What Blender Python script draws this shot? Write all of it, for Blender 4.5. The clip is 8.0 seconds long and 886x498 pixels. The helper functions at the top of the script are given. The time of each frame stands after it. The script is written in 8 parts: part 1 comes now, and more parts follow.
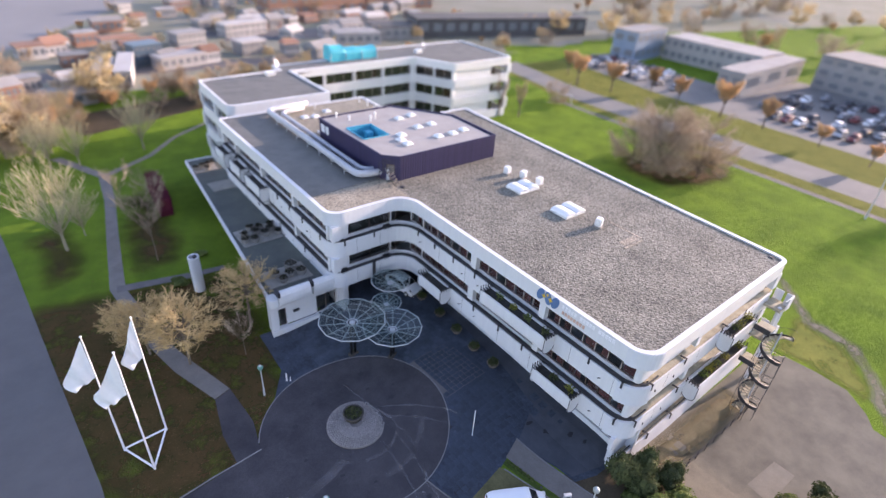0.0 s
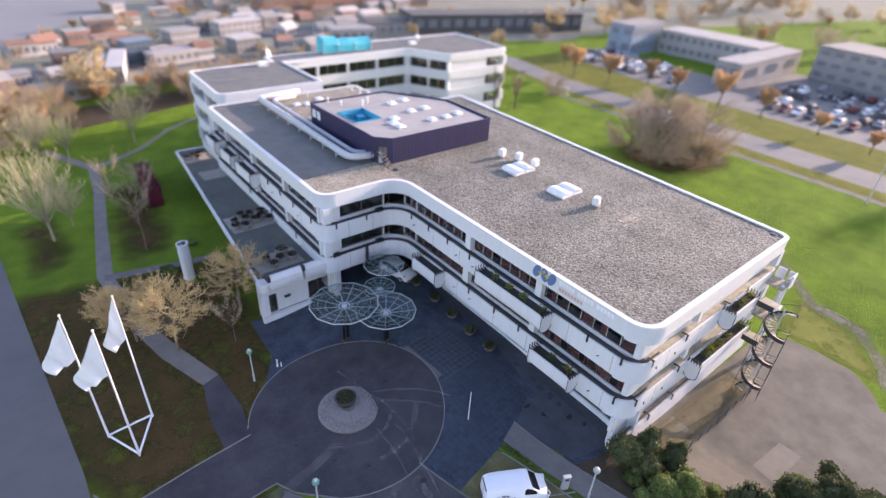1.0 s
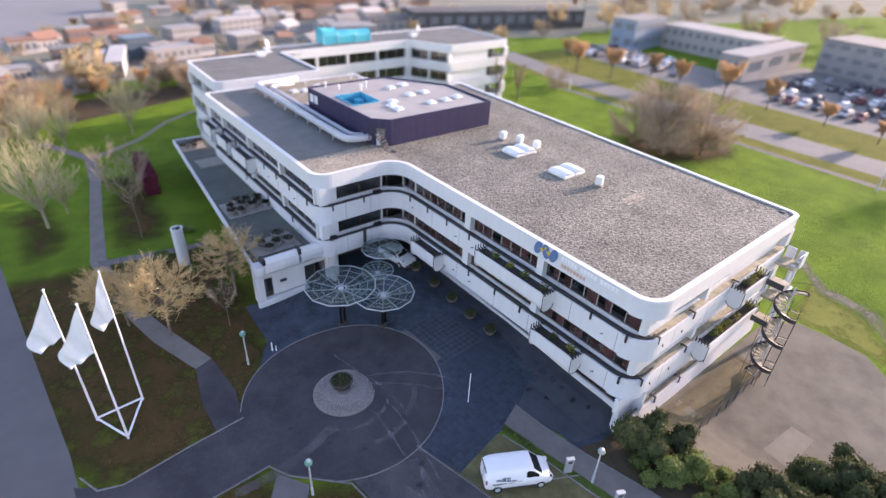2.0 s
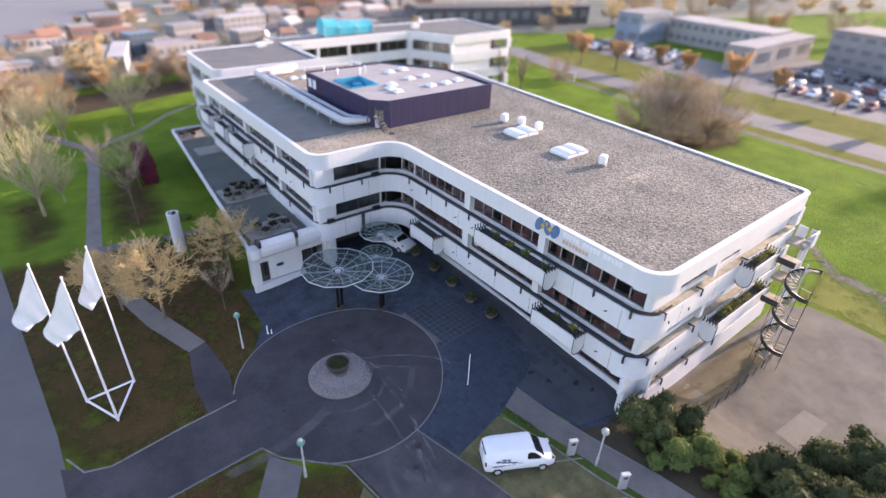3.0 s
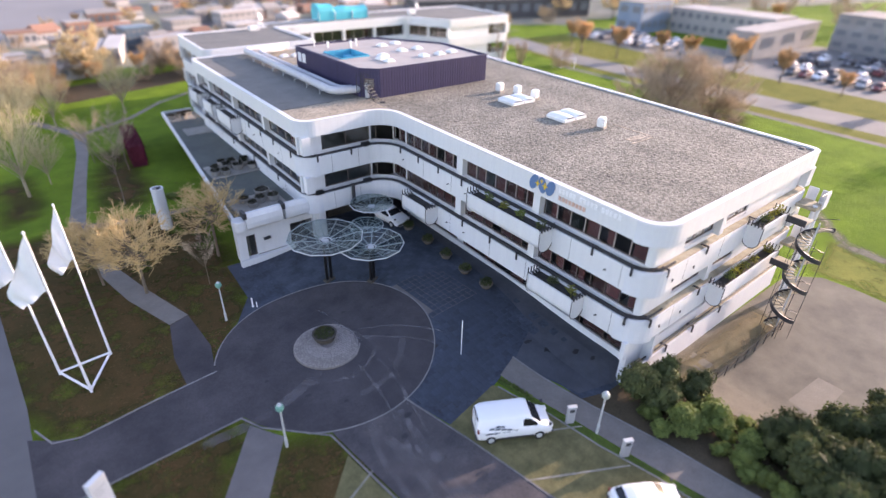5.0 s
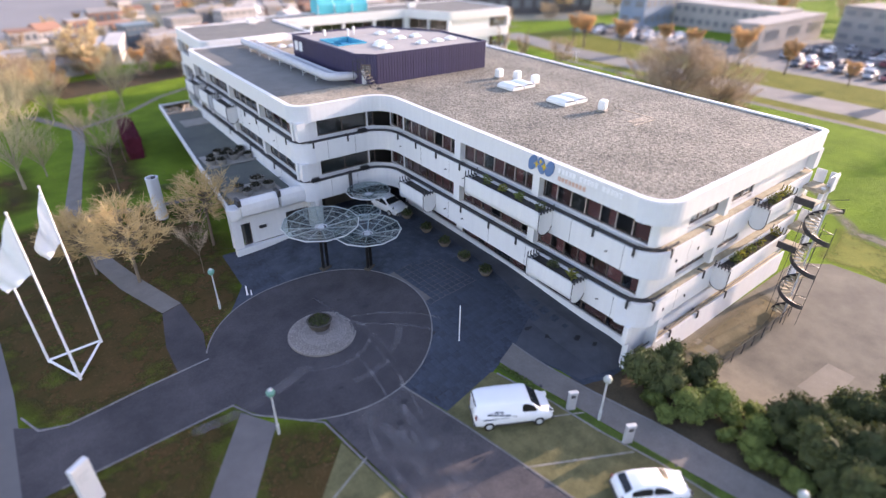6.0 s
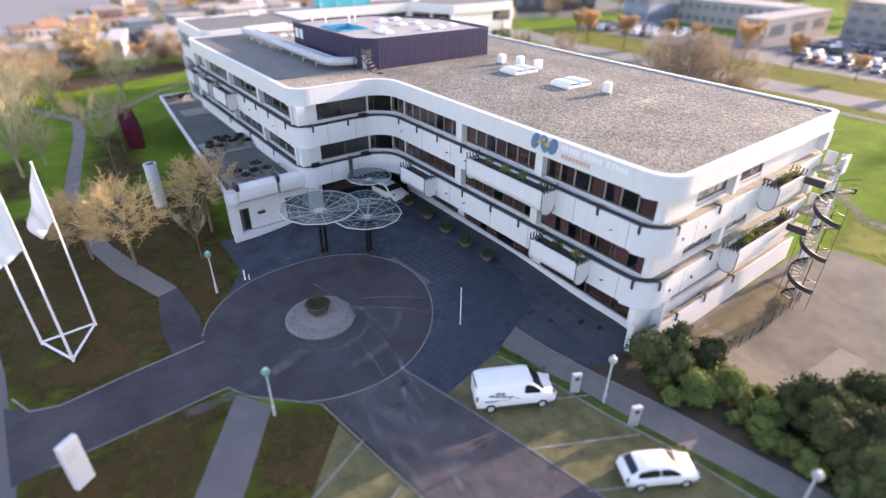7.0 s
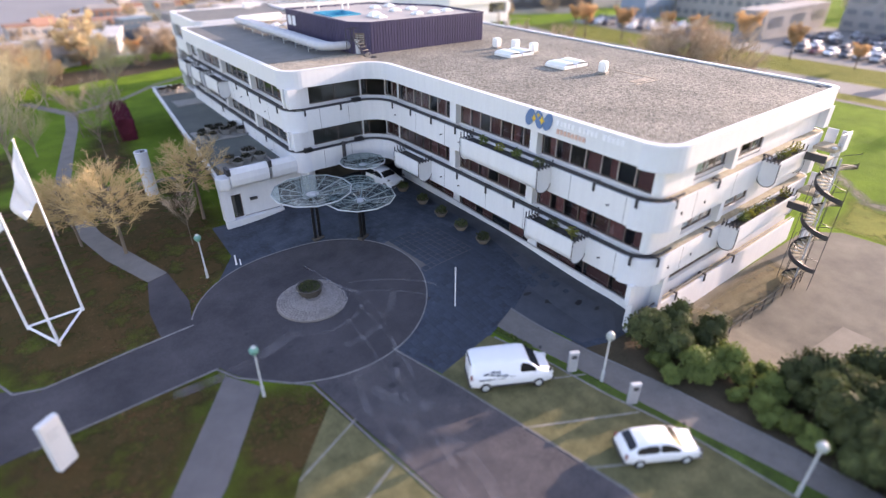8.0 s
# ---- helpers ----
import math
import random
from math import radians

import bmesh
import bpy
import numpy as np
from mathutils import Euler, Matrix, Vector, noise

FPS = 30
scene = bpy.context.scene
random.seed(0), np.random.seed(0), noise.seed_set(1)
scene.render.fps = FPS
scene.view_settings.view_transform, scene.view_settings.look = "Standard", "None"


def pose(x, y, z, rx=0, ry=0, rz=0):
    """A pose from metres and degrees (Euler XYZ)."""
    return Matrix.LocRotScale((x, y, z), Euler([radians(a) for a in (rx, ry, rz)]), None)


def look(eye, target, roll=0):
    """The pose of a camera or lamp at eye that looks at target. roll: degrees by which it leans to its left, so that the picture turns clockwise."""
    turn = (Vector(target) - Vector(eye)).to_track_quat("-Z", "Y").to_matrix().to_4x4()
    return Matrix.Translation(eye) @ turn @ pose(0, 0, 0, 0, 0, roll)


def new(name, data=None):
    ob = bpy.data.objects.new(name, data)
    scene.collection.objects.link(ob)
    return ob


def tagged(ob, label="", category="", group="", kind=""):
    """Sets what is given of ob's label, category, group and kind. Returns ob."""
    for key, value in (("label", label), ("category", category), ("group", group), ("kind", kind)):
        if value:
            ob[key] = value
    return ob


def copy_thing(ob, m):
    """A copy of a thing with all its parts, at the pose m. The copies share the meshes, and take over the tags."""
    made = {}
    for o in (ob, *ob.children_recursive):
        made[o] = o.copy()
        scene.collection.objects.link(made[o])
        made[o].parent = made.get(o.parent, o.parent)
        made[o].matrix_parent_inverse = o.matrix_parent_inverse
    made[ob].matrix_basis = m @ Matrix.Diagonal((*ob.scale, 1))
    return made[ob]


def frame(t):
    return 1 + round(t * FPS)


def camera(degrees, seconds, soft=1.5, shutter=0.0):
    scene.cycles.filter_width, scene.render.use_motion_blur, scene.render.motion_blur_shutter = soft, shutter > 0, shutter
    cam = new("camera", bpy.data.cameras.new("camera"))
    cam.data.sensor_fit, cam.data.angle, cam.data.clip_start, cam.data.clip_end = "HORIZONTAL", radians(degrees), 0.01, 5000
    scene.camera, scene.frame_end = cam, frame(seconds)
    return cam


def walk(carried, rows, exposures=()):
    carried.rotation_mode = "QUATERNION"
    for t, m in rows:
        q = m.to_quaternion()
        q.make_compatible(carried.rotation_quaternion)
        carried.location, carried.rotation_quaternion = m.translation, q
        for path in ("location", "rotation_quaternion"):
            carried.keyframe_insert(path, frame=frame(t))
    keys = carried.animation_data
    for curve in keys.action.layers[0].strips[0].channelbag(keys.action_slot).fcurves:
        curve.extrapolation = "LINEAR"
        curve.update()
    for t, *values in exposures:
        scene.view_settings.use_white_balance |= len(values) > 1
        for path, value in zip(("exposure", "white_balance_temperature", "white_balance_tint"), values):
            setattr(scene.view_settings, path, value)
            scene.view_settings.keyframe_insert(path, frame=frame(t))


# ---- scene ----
cam = camera(79.0, 8.0, 1.35)
cam.data.dof.use_dof, cam.data.dof.focus_distance, cam.data.dof.aperture_fstop = True, 40.0, 0.05
PATH = [
    (0, (-27.184, -10.809, 35.457), (-26.095, -9.515, 34.390), 4.14),
    (0.5, (-27.035, -10.970, 34.397), (-25.940, -9.677, 33.334), 3.94),
    (1, (-26.736, -11.204, 33.181), (-25.641, -9.906, 32.125), 3.54),
    (1.5, (-26.567, -11.347, 32.013), (-25.473, -10.042, 30.964), 3.32),
    (3, (-25.768, -11.900, 28.766), (-24.695, -10.568, 27.730), 2.38),
    (3.5, (-25.612, -12.009, 27.828), (-24.542, -10.670, 26.797), 2.12),
    (4, (-25.372, -12.167, 26.898), (-24.308, -10.821, 25.871), 1.94),
    (4.5, (-25.103, -12.316, 26.087), (-24.037, -10.970, 25.062), 1.66),
    (6, (-24.261, -12.578, 23.878), (-23.209, -11.216, 22.858), 0.79),
    (6.5, (-24.171, -12.629, 23.128), (-23.123, -11.261, 22.113), 0.68),
    (7, (-24.124, -12.735, 22.285), (-23.080, -11.361, 21.274), 0.61),
    (7.5, (-23.993, -12.914, 21.474), (-22.950, -11.536, 20.466), 0.40),
    (8, (-23.841, -13.049, 20.749), (-22.796, -11.672, 19.743), 0.10),
]
walk(cam, [(t, look(eye, target, roll)) for t, eye, target, roll in PATH], exposures=((0.0, 1.80, 6600, 32), (4.0, 1.97, 6800, 32), (8.0, 2.07, 6950, 32)))

import collections

# ---- world, sun and exposure ----
SUN_AZ, SUN_EL = -7.0, 13.6          # degrees: from +x towards +y, and above the ground
world = bpy.data.worlds.new("sky")
scene.world = world
world.use_nodes = True
wn = world.node_tree
sky = wn.nodes.new("ShaderNodeTexSky")
sky.sky_type, sky.sun_disc = "NISHITA", False
sky.sun_elevation, sky.sun_rotation = radians(SUN_EL), radians(90 - SUN_AZ)
sky.air_density, sky.dust_density = 1.0, 0.8
wn.links.new(sky.outputs[0], wn.nodes["Background"].inputs[0])
wn.nodes["Background"].inputs[1].default_value = 0.15

sun = new("sun", bpy.data.lights.new("sun", "SUN"))
sun.data.energy, sun.data.angle, sun.data.color = 2.5, radians(0.6), (1.0, 0.87, 0.70)
SUN_WAY = Vector((math.cos(radians(SUN_AZ)) * math.cos(radians(SUN_EL)), math.sin(radians(SUN_AZ)) * math.cos(radians(SUN_EL)), math.sin(radians(SUN_EL))))
sun.matrix_world = look(SUN_WAY * 100, (0, 0, 0))



# ---- materials ----
def material(name, colour, rough=0.7, metal=0.0, second=None, scale=1.0, bump=0.0, bump_scale=30.0, stain=0.0, vary=0.0, spec=0.5, streak=False):
    """Two-scale noise between two colours, a fine relief, and a variation from piece to piece."""
    m = bpy.data.materials.new(name)
    m.use_nodes = True
    n, l = m.node_tree.nodes, m.node_tree.links
    b = n["Principled BSDF"]
    b.inputs["Roughness"].default_value = rough
    b.inputs["Metallic"].default_value = metal
    b.inputs["Specular IOR Level"].default_value = spec
    co = n.new("ShaderNodeTexCoord")
    second = second or tuple(c * 0.8 for c in colour)
    big = n.new("ShaderNodeTexNoise")
    big.inputs["Scale"].default_value, big.inputs["Detail"].default_value, big.inputs["Roughness"].default_value = scale, 6.0, 0.65
    src = co.outputs["Object"]
    if streak:
        mp = n.new("ShaderNodeMapping")
        mp.inputs["Scale"].default_value = (3.0, 3.0, 0.35)
        l.new(src, mp.inputs[0])
        src = mp.outputs[0]
    l.new(src, big.inputs["Vector"])
    ramp = n.new("ShaderNodeValToRGB")
    ramp.color_ramp.elements[0].position, ramp.color_ramp.elements[1].position = 0.32, 0.68
    ramp.color_ramp.elements[0].color, ramp.color_ramp.elements[1].color = (*second, 1), (*colour, 1)
    l.new(big.outputs["Fac"], ramp.inputs[0])
    out = ramp.outputs[0]
    fine = n.new("ShaderNodeTexNoise")
    fine.inputs["Scale"].default_value, fine.inputs["Detail"].default_value = bump_scale, 4.0
    l.new(co.outputs["Object"], fine.inputs["Vector"])
    if stain:
        mix = n.new("ShaderNodeMix")
        mix.data_type, mix.blend_type = "RGBA", "MULTIPLY"
        mix.inputs[0].default_value = stain
        l.new(out, mix.inputs[6])
        gr = n.new("ShaderNodeValToRGB")
        gr.color_ramp.elements[0].position, gr.color_ramp.elements[1].position = 0.3, 0.7
        gr.color_ramp.elements[0].color, gr.color_ramp.elements[1].color = (0.35, 0.35, 0.35, 1), (1, 1, 1, 1)
        l.new(fine.outputs["Fac"], gr.inputs[0])
        l.new(gr.outputs[0], mix.inputs[7])
        out = mix.outputs[2]
    if vary:
        info = n.new("ShaderNodeObjectInfo")
        hsv = n.new("ShaderNodeHueSaturation")
        mr = n.new("ShaderNodeMapRange")
        mr.inputs[3].default_value, mr.inputs[4].default_value = 1 - vary, 1 + vary
        l.new(info.outputs["Random"], mr.inputs[0])
        l.new(mr.outputs[0], hsv.inputs["Value"])
        l.new(out, hsv.inputs["Color"])
        out = hsv.outputs[0]
    l.new(out, b.inputs["Base Color"])
    if bump:
        bp = n.new("ShaderNodeBump")
        bp.inputs["Strength"].default_value, bp.inputs["Distance"].default_value = bump, 0.05
        l.new(fine.outputs["Fac"], bp.inputs["Height"])
        l.new(bp.outputs[0], b.inputs["Normal"])
    return m


def glass(name, tint, rough=0.02, clear=0.85, dirt=0.0, ior=1.5):
    """A thin pane: mostly see-through, with the mirror of the sky that its angle gives."""
    m = bpy.data.materials.new(name)
    m.use_nodes = True
    n, l = m.node_tree.nodes, m.node_tree.links
    n.remove(n["Principled BSDF"])
    tr, gl, mix, fr = n.new("ShaderNodeBsdfTransparent"), n.new("ShaderNodeBsdfGlossy"), n.new("ShaderNodeMixShader"), n.new("ShaderNodeMapRange")
    tr.inputs[0].default_value = (*[c * clear for c in tint], 1)
    gl.inputs[0].default_value, gl.inputs["Roughness"].default_value = (1, 1, 1, 1), rough
    base = ((ior - 1) / (ior + 1)) ** 2
    lw, pw = n.new("ShaderNodeLayerWeight"), n.new("ShaderNodeMath")
    lw.inputs[0].default_value = 0.5
    pw.operation, pw.inputs[1].default_value = "POWER", 5.0
    l.new(lw.outputs["Facing"], pw.inputs[0])
    l.new(pw.outputs[0], fr.inputs[0])
    fr.inputs[3].default_value, fr.inputs[4].default_value = base, 1.0
    l.new(fr.outputs[0], mix.inputs[0])
    l.new(tr.outputs[0], mix.inputs[1])
    l.new(gl.outputs[0], mix.inputs[2])
    out = mix.outputs[0]
    if dirt:
        df, m2, no = n.new("ShaderNodeBsdfDiffuse"), n.new("ShaderNodeMixShader"), n.new("ShaderNodeTexNoise")
        df.inputs[0].default_value = (0.62, 0.68, 0.68, 1)
        no.inputs["Scale"].default_value = 2.5
        mr = n.new("ShaderNodeMapRange")
        mr.inputs[3].default_value, mr.inputs[4].default_value = dirt * 0.4, dirt * 1.6
        l.new(no.outputs["Fac"], mr.inputs[0])
        l.new(mr.outputs[0], m2.inputs[0])
        l.new(out, m2.inputs[1])
        l.new(df.outputs[0], m2.inputs[2])
        out = m2.outputs[0]
    l.new(out, n["Material Output"].inputs[0])
    return m


def leafy(m, share=0.45):
    """Thin leaves let light through."""
    n, l = m.node_tree.nodes, m.node_tree.links
    b, tr, mix = n["Principled BSDF"], n.new("ShaderNodeBsdfTranslucent"), n.new("ShaderNodeMixShader")
    l.new(b.inputs["Base Color"].links[0].from_socket, tr.inputs[0])
    mix.inputs[0].default_value = share
    l.new(b.outputs[0], mix.inputs[1])
    l.new(tr.outputs[0], mix.inputs[2])
    l.new(mix.outputs[0], n["Material Output"].inputs[0])
    return m


def patchy(m, scale, lo, hi, cover=False):
    """Breaks a sheet up with gaps, so that what lies under it shows through; cover: thins out towards its rim."""
    n, l = m.node_tree.nodes, m.node_tree.links
    co, no, ramp, tr, mix = n.new("ShaderNodeTexCoord"), n.new("ShaderNodeTexNoise"), n.new("ShaderNodeMapRange"), n.new("ShaderNodeBsdfTransparent"), n.new("ShaderNodeMixShader")
    no.inputs["Scale"].default_value, no.inputs["Detail"].default_value, no.inputs["Roughness"].default_value = scale, 9.0, 0.7
    ramp.inputs[1].default_value, ramp.inputs[2].default_value = lo, hi
    l.new(co.outputs["Object"], no.inputs["Vector"])
    l.new(no.outputs["Fac"], ramp.inputs[0])
    src = ramp.outputs[0]
    if cover:
        at, mul = n.new("ShaderNodeAttribute"), n.new("ShaderNodeMath")
        at.attribute_name, mul.operation = "cover", "MULTIPLY"
        l.new(at.outputs["Fac"], mul.inputs[0])
        l.new(src, mul.inputs[1])
        src = mul.outputs[0]
    l.new(src, mix.inputs[0])
    l.new(tr.outputs[0], mix.inputs[1])
    l.new(n["Principled BSDF"].outputs[0], mix.inputs[2])
    l.new(mix.outputs[0], n["Material Output"].inputs[0])
    return m


def gravel_material(name, dark, light, scale):
    """Loose stones: cells of their own tone and height, with broad paler and darker drifts."""
    m = bpy.data.materials.new(name)
    m.use_nodes = True
    n, l = m.node_tree.nodes, m.node_tree.links
    b = n["Principled BSDF"]
    b.inputs["Roughness"].default_value = 0.9
    co = n.new("ShaderNodeTexCoord")
    vo = n.new("ShaderNodeTexVoronoi")
    vo.inputs["Scale"].default_value = scale
    l.new(co.outputs["Object"], vo.inputs["Vector"])
    bw = n.new("ShaderNodeSeparateColor")
    l.new(vo.outputs["Color"], bw.inputs[0])
    ramp = n.new("ShaderNodeValToRGB")
    ramp.color_ramp.elements[0].color, ramp.color_ramp.elements[1].color = (*dark, 1), (*light, 1)
    l.new(bw.outputs[0], ramp.inputs[0])
    no = n.new("ShaderNodeTexNoise")
    no.inputs["Scale"].default_value, no.inputs["Detail"].default_value = 0.25, 8.0
    l.new(co.outputs["Object"], no.inputs["Vector"])
    mr = n.new("ShaderNodeMapRange")
    mr.inputs[1].default_value, mr.inputs[2].default_value, mr.inputs[3].default_value, mr.inputs[4].default_value = 0.3, 0.7, 0.72, 1.15
    l.new(no.outputs["Fac"], mr.inputs[0])
    hsv = n.new("ShaderNodeHueSaturation")
    l.new(ramp.outputs[0], hsv.inputs["Color"])
    l.new(mr.outputs[0], hsv.inputs["Value"])
    l.new(hsv.outputs[0], b.inputs["Base Color"])
    bp = n.new("ShaderNodeBump")
    bp.inputs["Strength"].default_value, bp.inputs["Distance"].default_value = 1.0, 0.09
    no2 = n.new("ShaderNodeTexNoise")
    no2.inputs["Scale"].default_value, no2.inputs["Detail"].default_value = scale * 0.7, 6.0
    l.new(co.outputs["Object"], no2.inputs["Vector"])
    l.new(no2.outputs["Fac"], bp.inputs["Height"])
    l.new(bp.outputs[0], b.inputs["Normal"])
    return m


WHITE = material("white_panel_paint", (0.675, 0.68, 0.69), 0.55, second=(0.62, 0.625, 0.64), scale=0.8, bump=0.03, bump_scale=6, stain=0.06, streak=True)
GREY_PANEL = material("pale_grey_panel", (0.64, 0.655, 0.69), 0.5, second=(0.59, 0.605, 0.64), scale=0.9, bump=0.02)
CREAM = material("cream_ledge", (0.52, 0.46, 0.33), 0.8, second=(0.30, 0.26, 0.18), scale=1.5, bump=0.1, stain=0.3)
DARK = material("dark_metal", (0.035, 0.035, 0.04), 0.5, metal=0.3, second=(0.055, 0.055, 0.06), scale=2)
BLACK = material("black_steel", (0.012, 0.012, 0.014), 0.45, metal=0.3, scale=2)
SOIL = material("dark_soil", (0.03, 0.026, 0.022), 0.95, second=(0.05, 0.045, 0.04), scale=3, bump=0.5, bump_scale=12)
FRAME = material("bronze_frame", (0.15, 0.115, 0.10), 0.5, metal=0.1, second=(0.10, 0.075, 0.065), scale=3)
MULLION = material("pale_mullion", (0.42, 0.36, 0.33), 0.5, second=(0.32, 0.27, 0.25), scale=3)
PANE = glass("window_glass", (0.90, 0.93, 0.94), 0.02, 0.98)
CANOPY_GLASS = glass("canopy_glass", (0.80, 0.87, 0.87), 0.06, 0.94, dirt=0.018, ior=1.4)
# Darkness of unlit rooms and recesses, put into the base colour
ROOM = material("unlit_room_dark", (0.05, 0.045, 0.04), 0.9, second=(0.09, 0.08, 0.07), scale=0.6)
CURTAIN = material("red_brown_curtain", (0.120, 0.036, 0.034), 0.9, second=(0.062, 0.022, 0.022), scale=4, bump=0.3, bump_scale=14, vary=0.5)
NET = material("pale_curtain", (0.42, 0.44, 0.44), 0.9, second=(0.30, 0.32, 0.32), scale=3, bump=0.3, bump_scale=14, vary=0.3)
GRAVEL = gravel_material("roof_gravel", (0.088, 0.083, 0.067), (0.278, 0.261, 0.212), 7.5)
GRAVEL_PALE = gravel_material("pale_roof_gravel", (0.19, 0.165, 0.125), (0.38, 0.33, 0.25), 7.0)
FELT = material("roof_felt", (0.185, 0.182, 0.168), 0.9, second=(0.13, 0.13, 0.122), scale=0.5, bump=0.15, bump_scale=20, stain=0.35)
FELT_DARK = material("dark_roof_felt", (0.125, 0.135, 0.118), 0.9, second=(0.085, 0.095, 0.088), scale=0.4, bump=0.15, bump_scale=15, stain=0.4)
FELT_PALE = material("pale_roof_membrane", (0.39, 0.36, 0.335), 0.8, second=(0.315, 0.288, 0.27), scale=0.5, bump=0.05, bump_scale=15, stain=0.15)
CLAD = material("violet_cladding", (0.052, 0.044, 0.105), 0.5, metal=0.1, second=(0.040, 0.034, 0.085), scale=1.0, vary=0.12)
BLUE = material("blue_liner", (0.03, 0.38, 0.54), 0.6, second=(0.02, 0.28, 0.44), scale=1.2, bump=0.2, bump_scale=4)
TARP = material("turquoise_sheeting", (0.03, 0.46, 0.55), 0.55, second=(0.02, 0.36, 0.46), scale=0.8, bump=0.8, bump_scale=1.5)
DUCT = material("duct_sheet_metal", (0.48, 0.49, 0.51), 0.5, second=(0.40, 0.41, 0.44), scale=1.5, bump=0.04)
PLASTIC = material("white_dome_plastic", (0.80, 0.80, 0.78), 0.3, second=(0.72, 0.72, 0.70), scale=2)
CONCRETE = material("concrete", (0.34, 0.32, 0.29), 0.9, second=(0.25, 0.235, 0.21), scale=1.2, bump=0.2, bump_scale=25, stain=0.3)
GRASS = material("lawn", (0.190, 0.298, 0.030), 0.95, second=(0.108, 0.180, 0.022), scale=0.22, bump=0.6, bump_scale=9, stain=0.4, spec=0.05)
def blades(m, deep):
    """Deepens the relief of a lawn, whose upright blades catch a low sun."""
    for node in m.node_tree.nodes:
        if node.type == "BUMP":
            node.inputs["Strength"].default_value, node.inputs["Distance"].default_value = 1.0, deep
    return m


blades(GRASS, 0.22)
# Fallen leaves, darkened so that the lawn's shade is in them too
LITTER_WITH_SHADE = patchy(material("leaf_litter", (0.112, 0.064, 0.026), 0.95, second=(0.054, 0.046, 0.014), scale=0.35, bump=0.6, bump_scale=9, stain=0.5, spec=0.1), 0.45, 0.22, 0.52, True)
VERGE = material("verge_grass", (0.105, 0.160, 0.034), 0.95, second=(0.060, 0.085, 0.024), scale=0.9, bump=0.6, bump_scale=9, stain=0.4, spec=0.05)
FAR_VERGE = blades(material("dry_verge_grass", (0.22, 0.22, 0.05), 0.95, second=(0.15, 0.165, 0.035), scale=0.3, bump=0.6, bump_scale=9, stain=0.35, spec=0.05), 0.22)
# Asphalt in a paler copy, with the far sunlight put into its colour
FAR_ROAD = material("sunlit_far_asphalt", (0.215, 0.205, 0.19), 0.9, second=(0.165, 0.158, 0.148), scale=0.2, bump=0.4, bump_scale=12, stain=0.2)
DRY_GRASS = patchy(material("dry_grass", (0.25, 0.25, 0.06), 0.95, second=(0.17, 0.19, 0.045), scale=0.6, bump=0.5, bump_scale=9, stain=0.35, spec=0.05), 0.5, 0.2, 0.5, True)
TRACK = patchy(material("dirt_track", (0.30, 0.27, 0.20), 0.95, second=(0.20, 0.18, 0.13), scale=0.8, bump=0.4, bump_scale=9, stain=0.3, spec=0.1), 0.8, 0.25, 0.5, True)
DIRT = patchy(material("wall_dirt", (0.235, 0.195, 0.120), 0.95, second=(0.165, 0.142, 0.080), scale=0.7, bump=0.5, bump_scale=9, stain=0.4, spec=0.1), 0.6, 0.2, 0.5, True)
BARE_SOIL = material("bare_soil", (0.115, 0.085, 0.055), 0.95, second=(0.07, 0.058, 0.036), scale=0.5, bump=0.5, bump_scale=9, stain=0.4, spec=0.1)
ASPHALT = material("asphalt", (0.078, 0.069, 0.075), 0.85, second=(0.030, 0.027, 0.033), scale=0.3, bump=0.3, bump_scale=11, stain=0.45)
ASPHALT_OLD = material("worn_asphalt", (0.105, 0.092, 0.094), 0.85, second=(0.046, 0.043, 0.050), scale=0.6, bump=0.3, bump_scale=10, stain=0.5)
ROADGREY = material("main_road", (0.140, 0.132, 0.132), 0.85, second=(0.11, 0.105, 0.106), scale=0.3, bump=0.2, bump_scale=40, stain=0.15)
PAVING = material("court_paving", (0.066, 0.085, 0.118), 0.8, second=(0.026, 0.034, 0.052), scale=0.7, bump=0.2, bump_scale=5, stain=0.65)
PAVER = material("paving_slab", (0.066, 0.084, 0.115), 0.75, second=(0.026, 0.036, 0.054), scale=0.7, bump=0.15, bump_scale=9, stain=0.45, vary=0.16)
PAVER_FIELD = material("paving_slab_field", (0.066, 0.084, 0.115), 0.75, second=(0.026, 0.036, 0.054), scale=0.7, bump=0.15, bump_scale=9, stain=0.45)


def island_tone(m, amount):
    """Gives every loose piece of a joined mesh a tone of its own."""
    n, l = m.node_tree.nodes, m.node_tree.links
    b = n["Principled BSDF"]
    src = b.inputs["Base Color"].links[0].from_socket
    geo, mr, hsv = n.new("ShaderNodeNewGeometry"), n.new("ShaderNodeMapRange"), n.new("ShaderNodeHueSaturation")
    mr.inputs[3].default_value, mr.inputs[4].default_value = 1 - amount, 1 + amount
    l.new(geo.outputs["Random Per Island"], mr.inputs[0])
    l.new(mr.outputs[0], hsv.inputs["Value"])
    l.new(src, hsv.inputs["Color"])
    l.new(hsv.outputs[0], b.inputs["Base Color"])
    return m


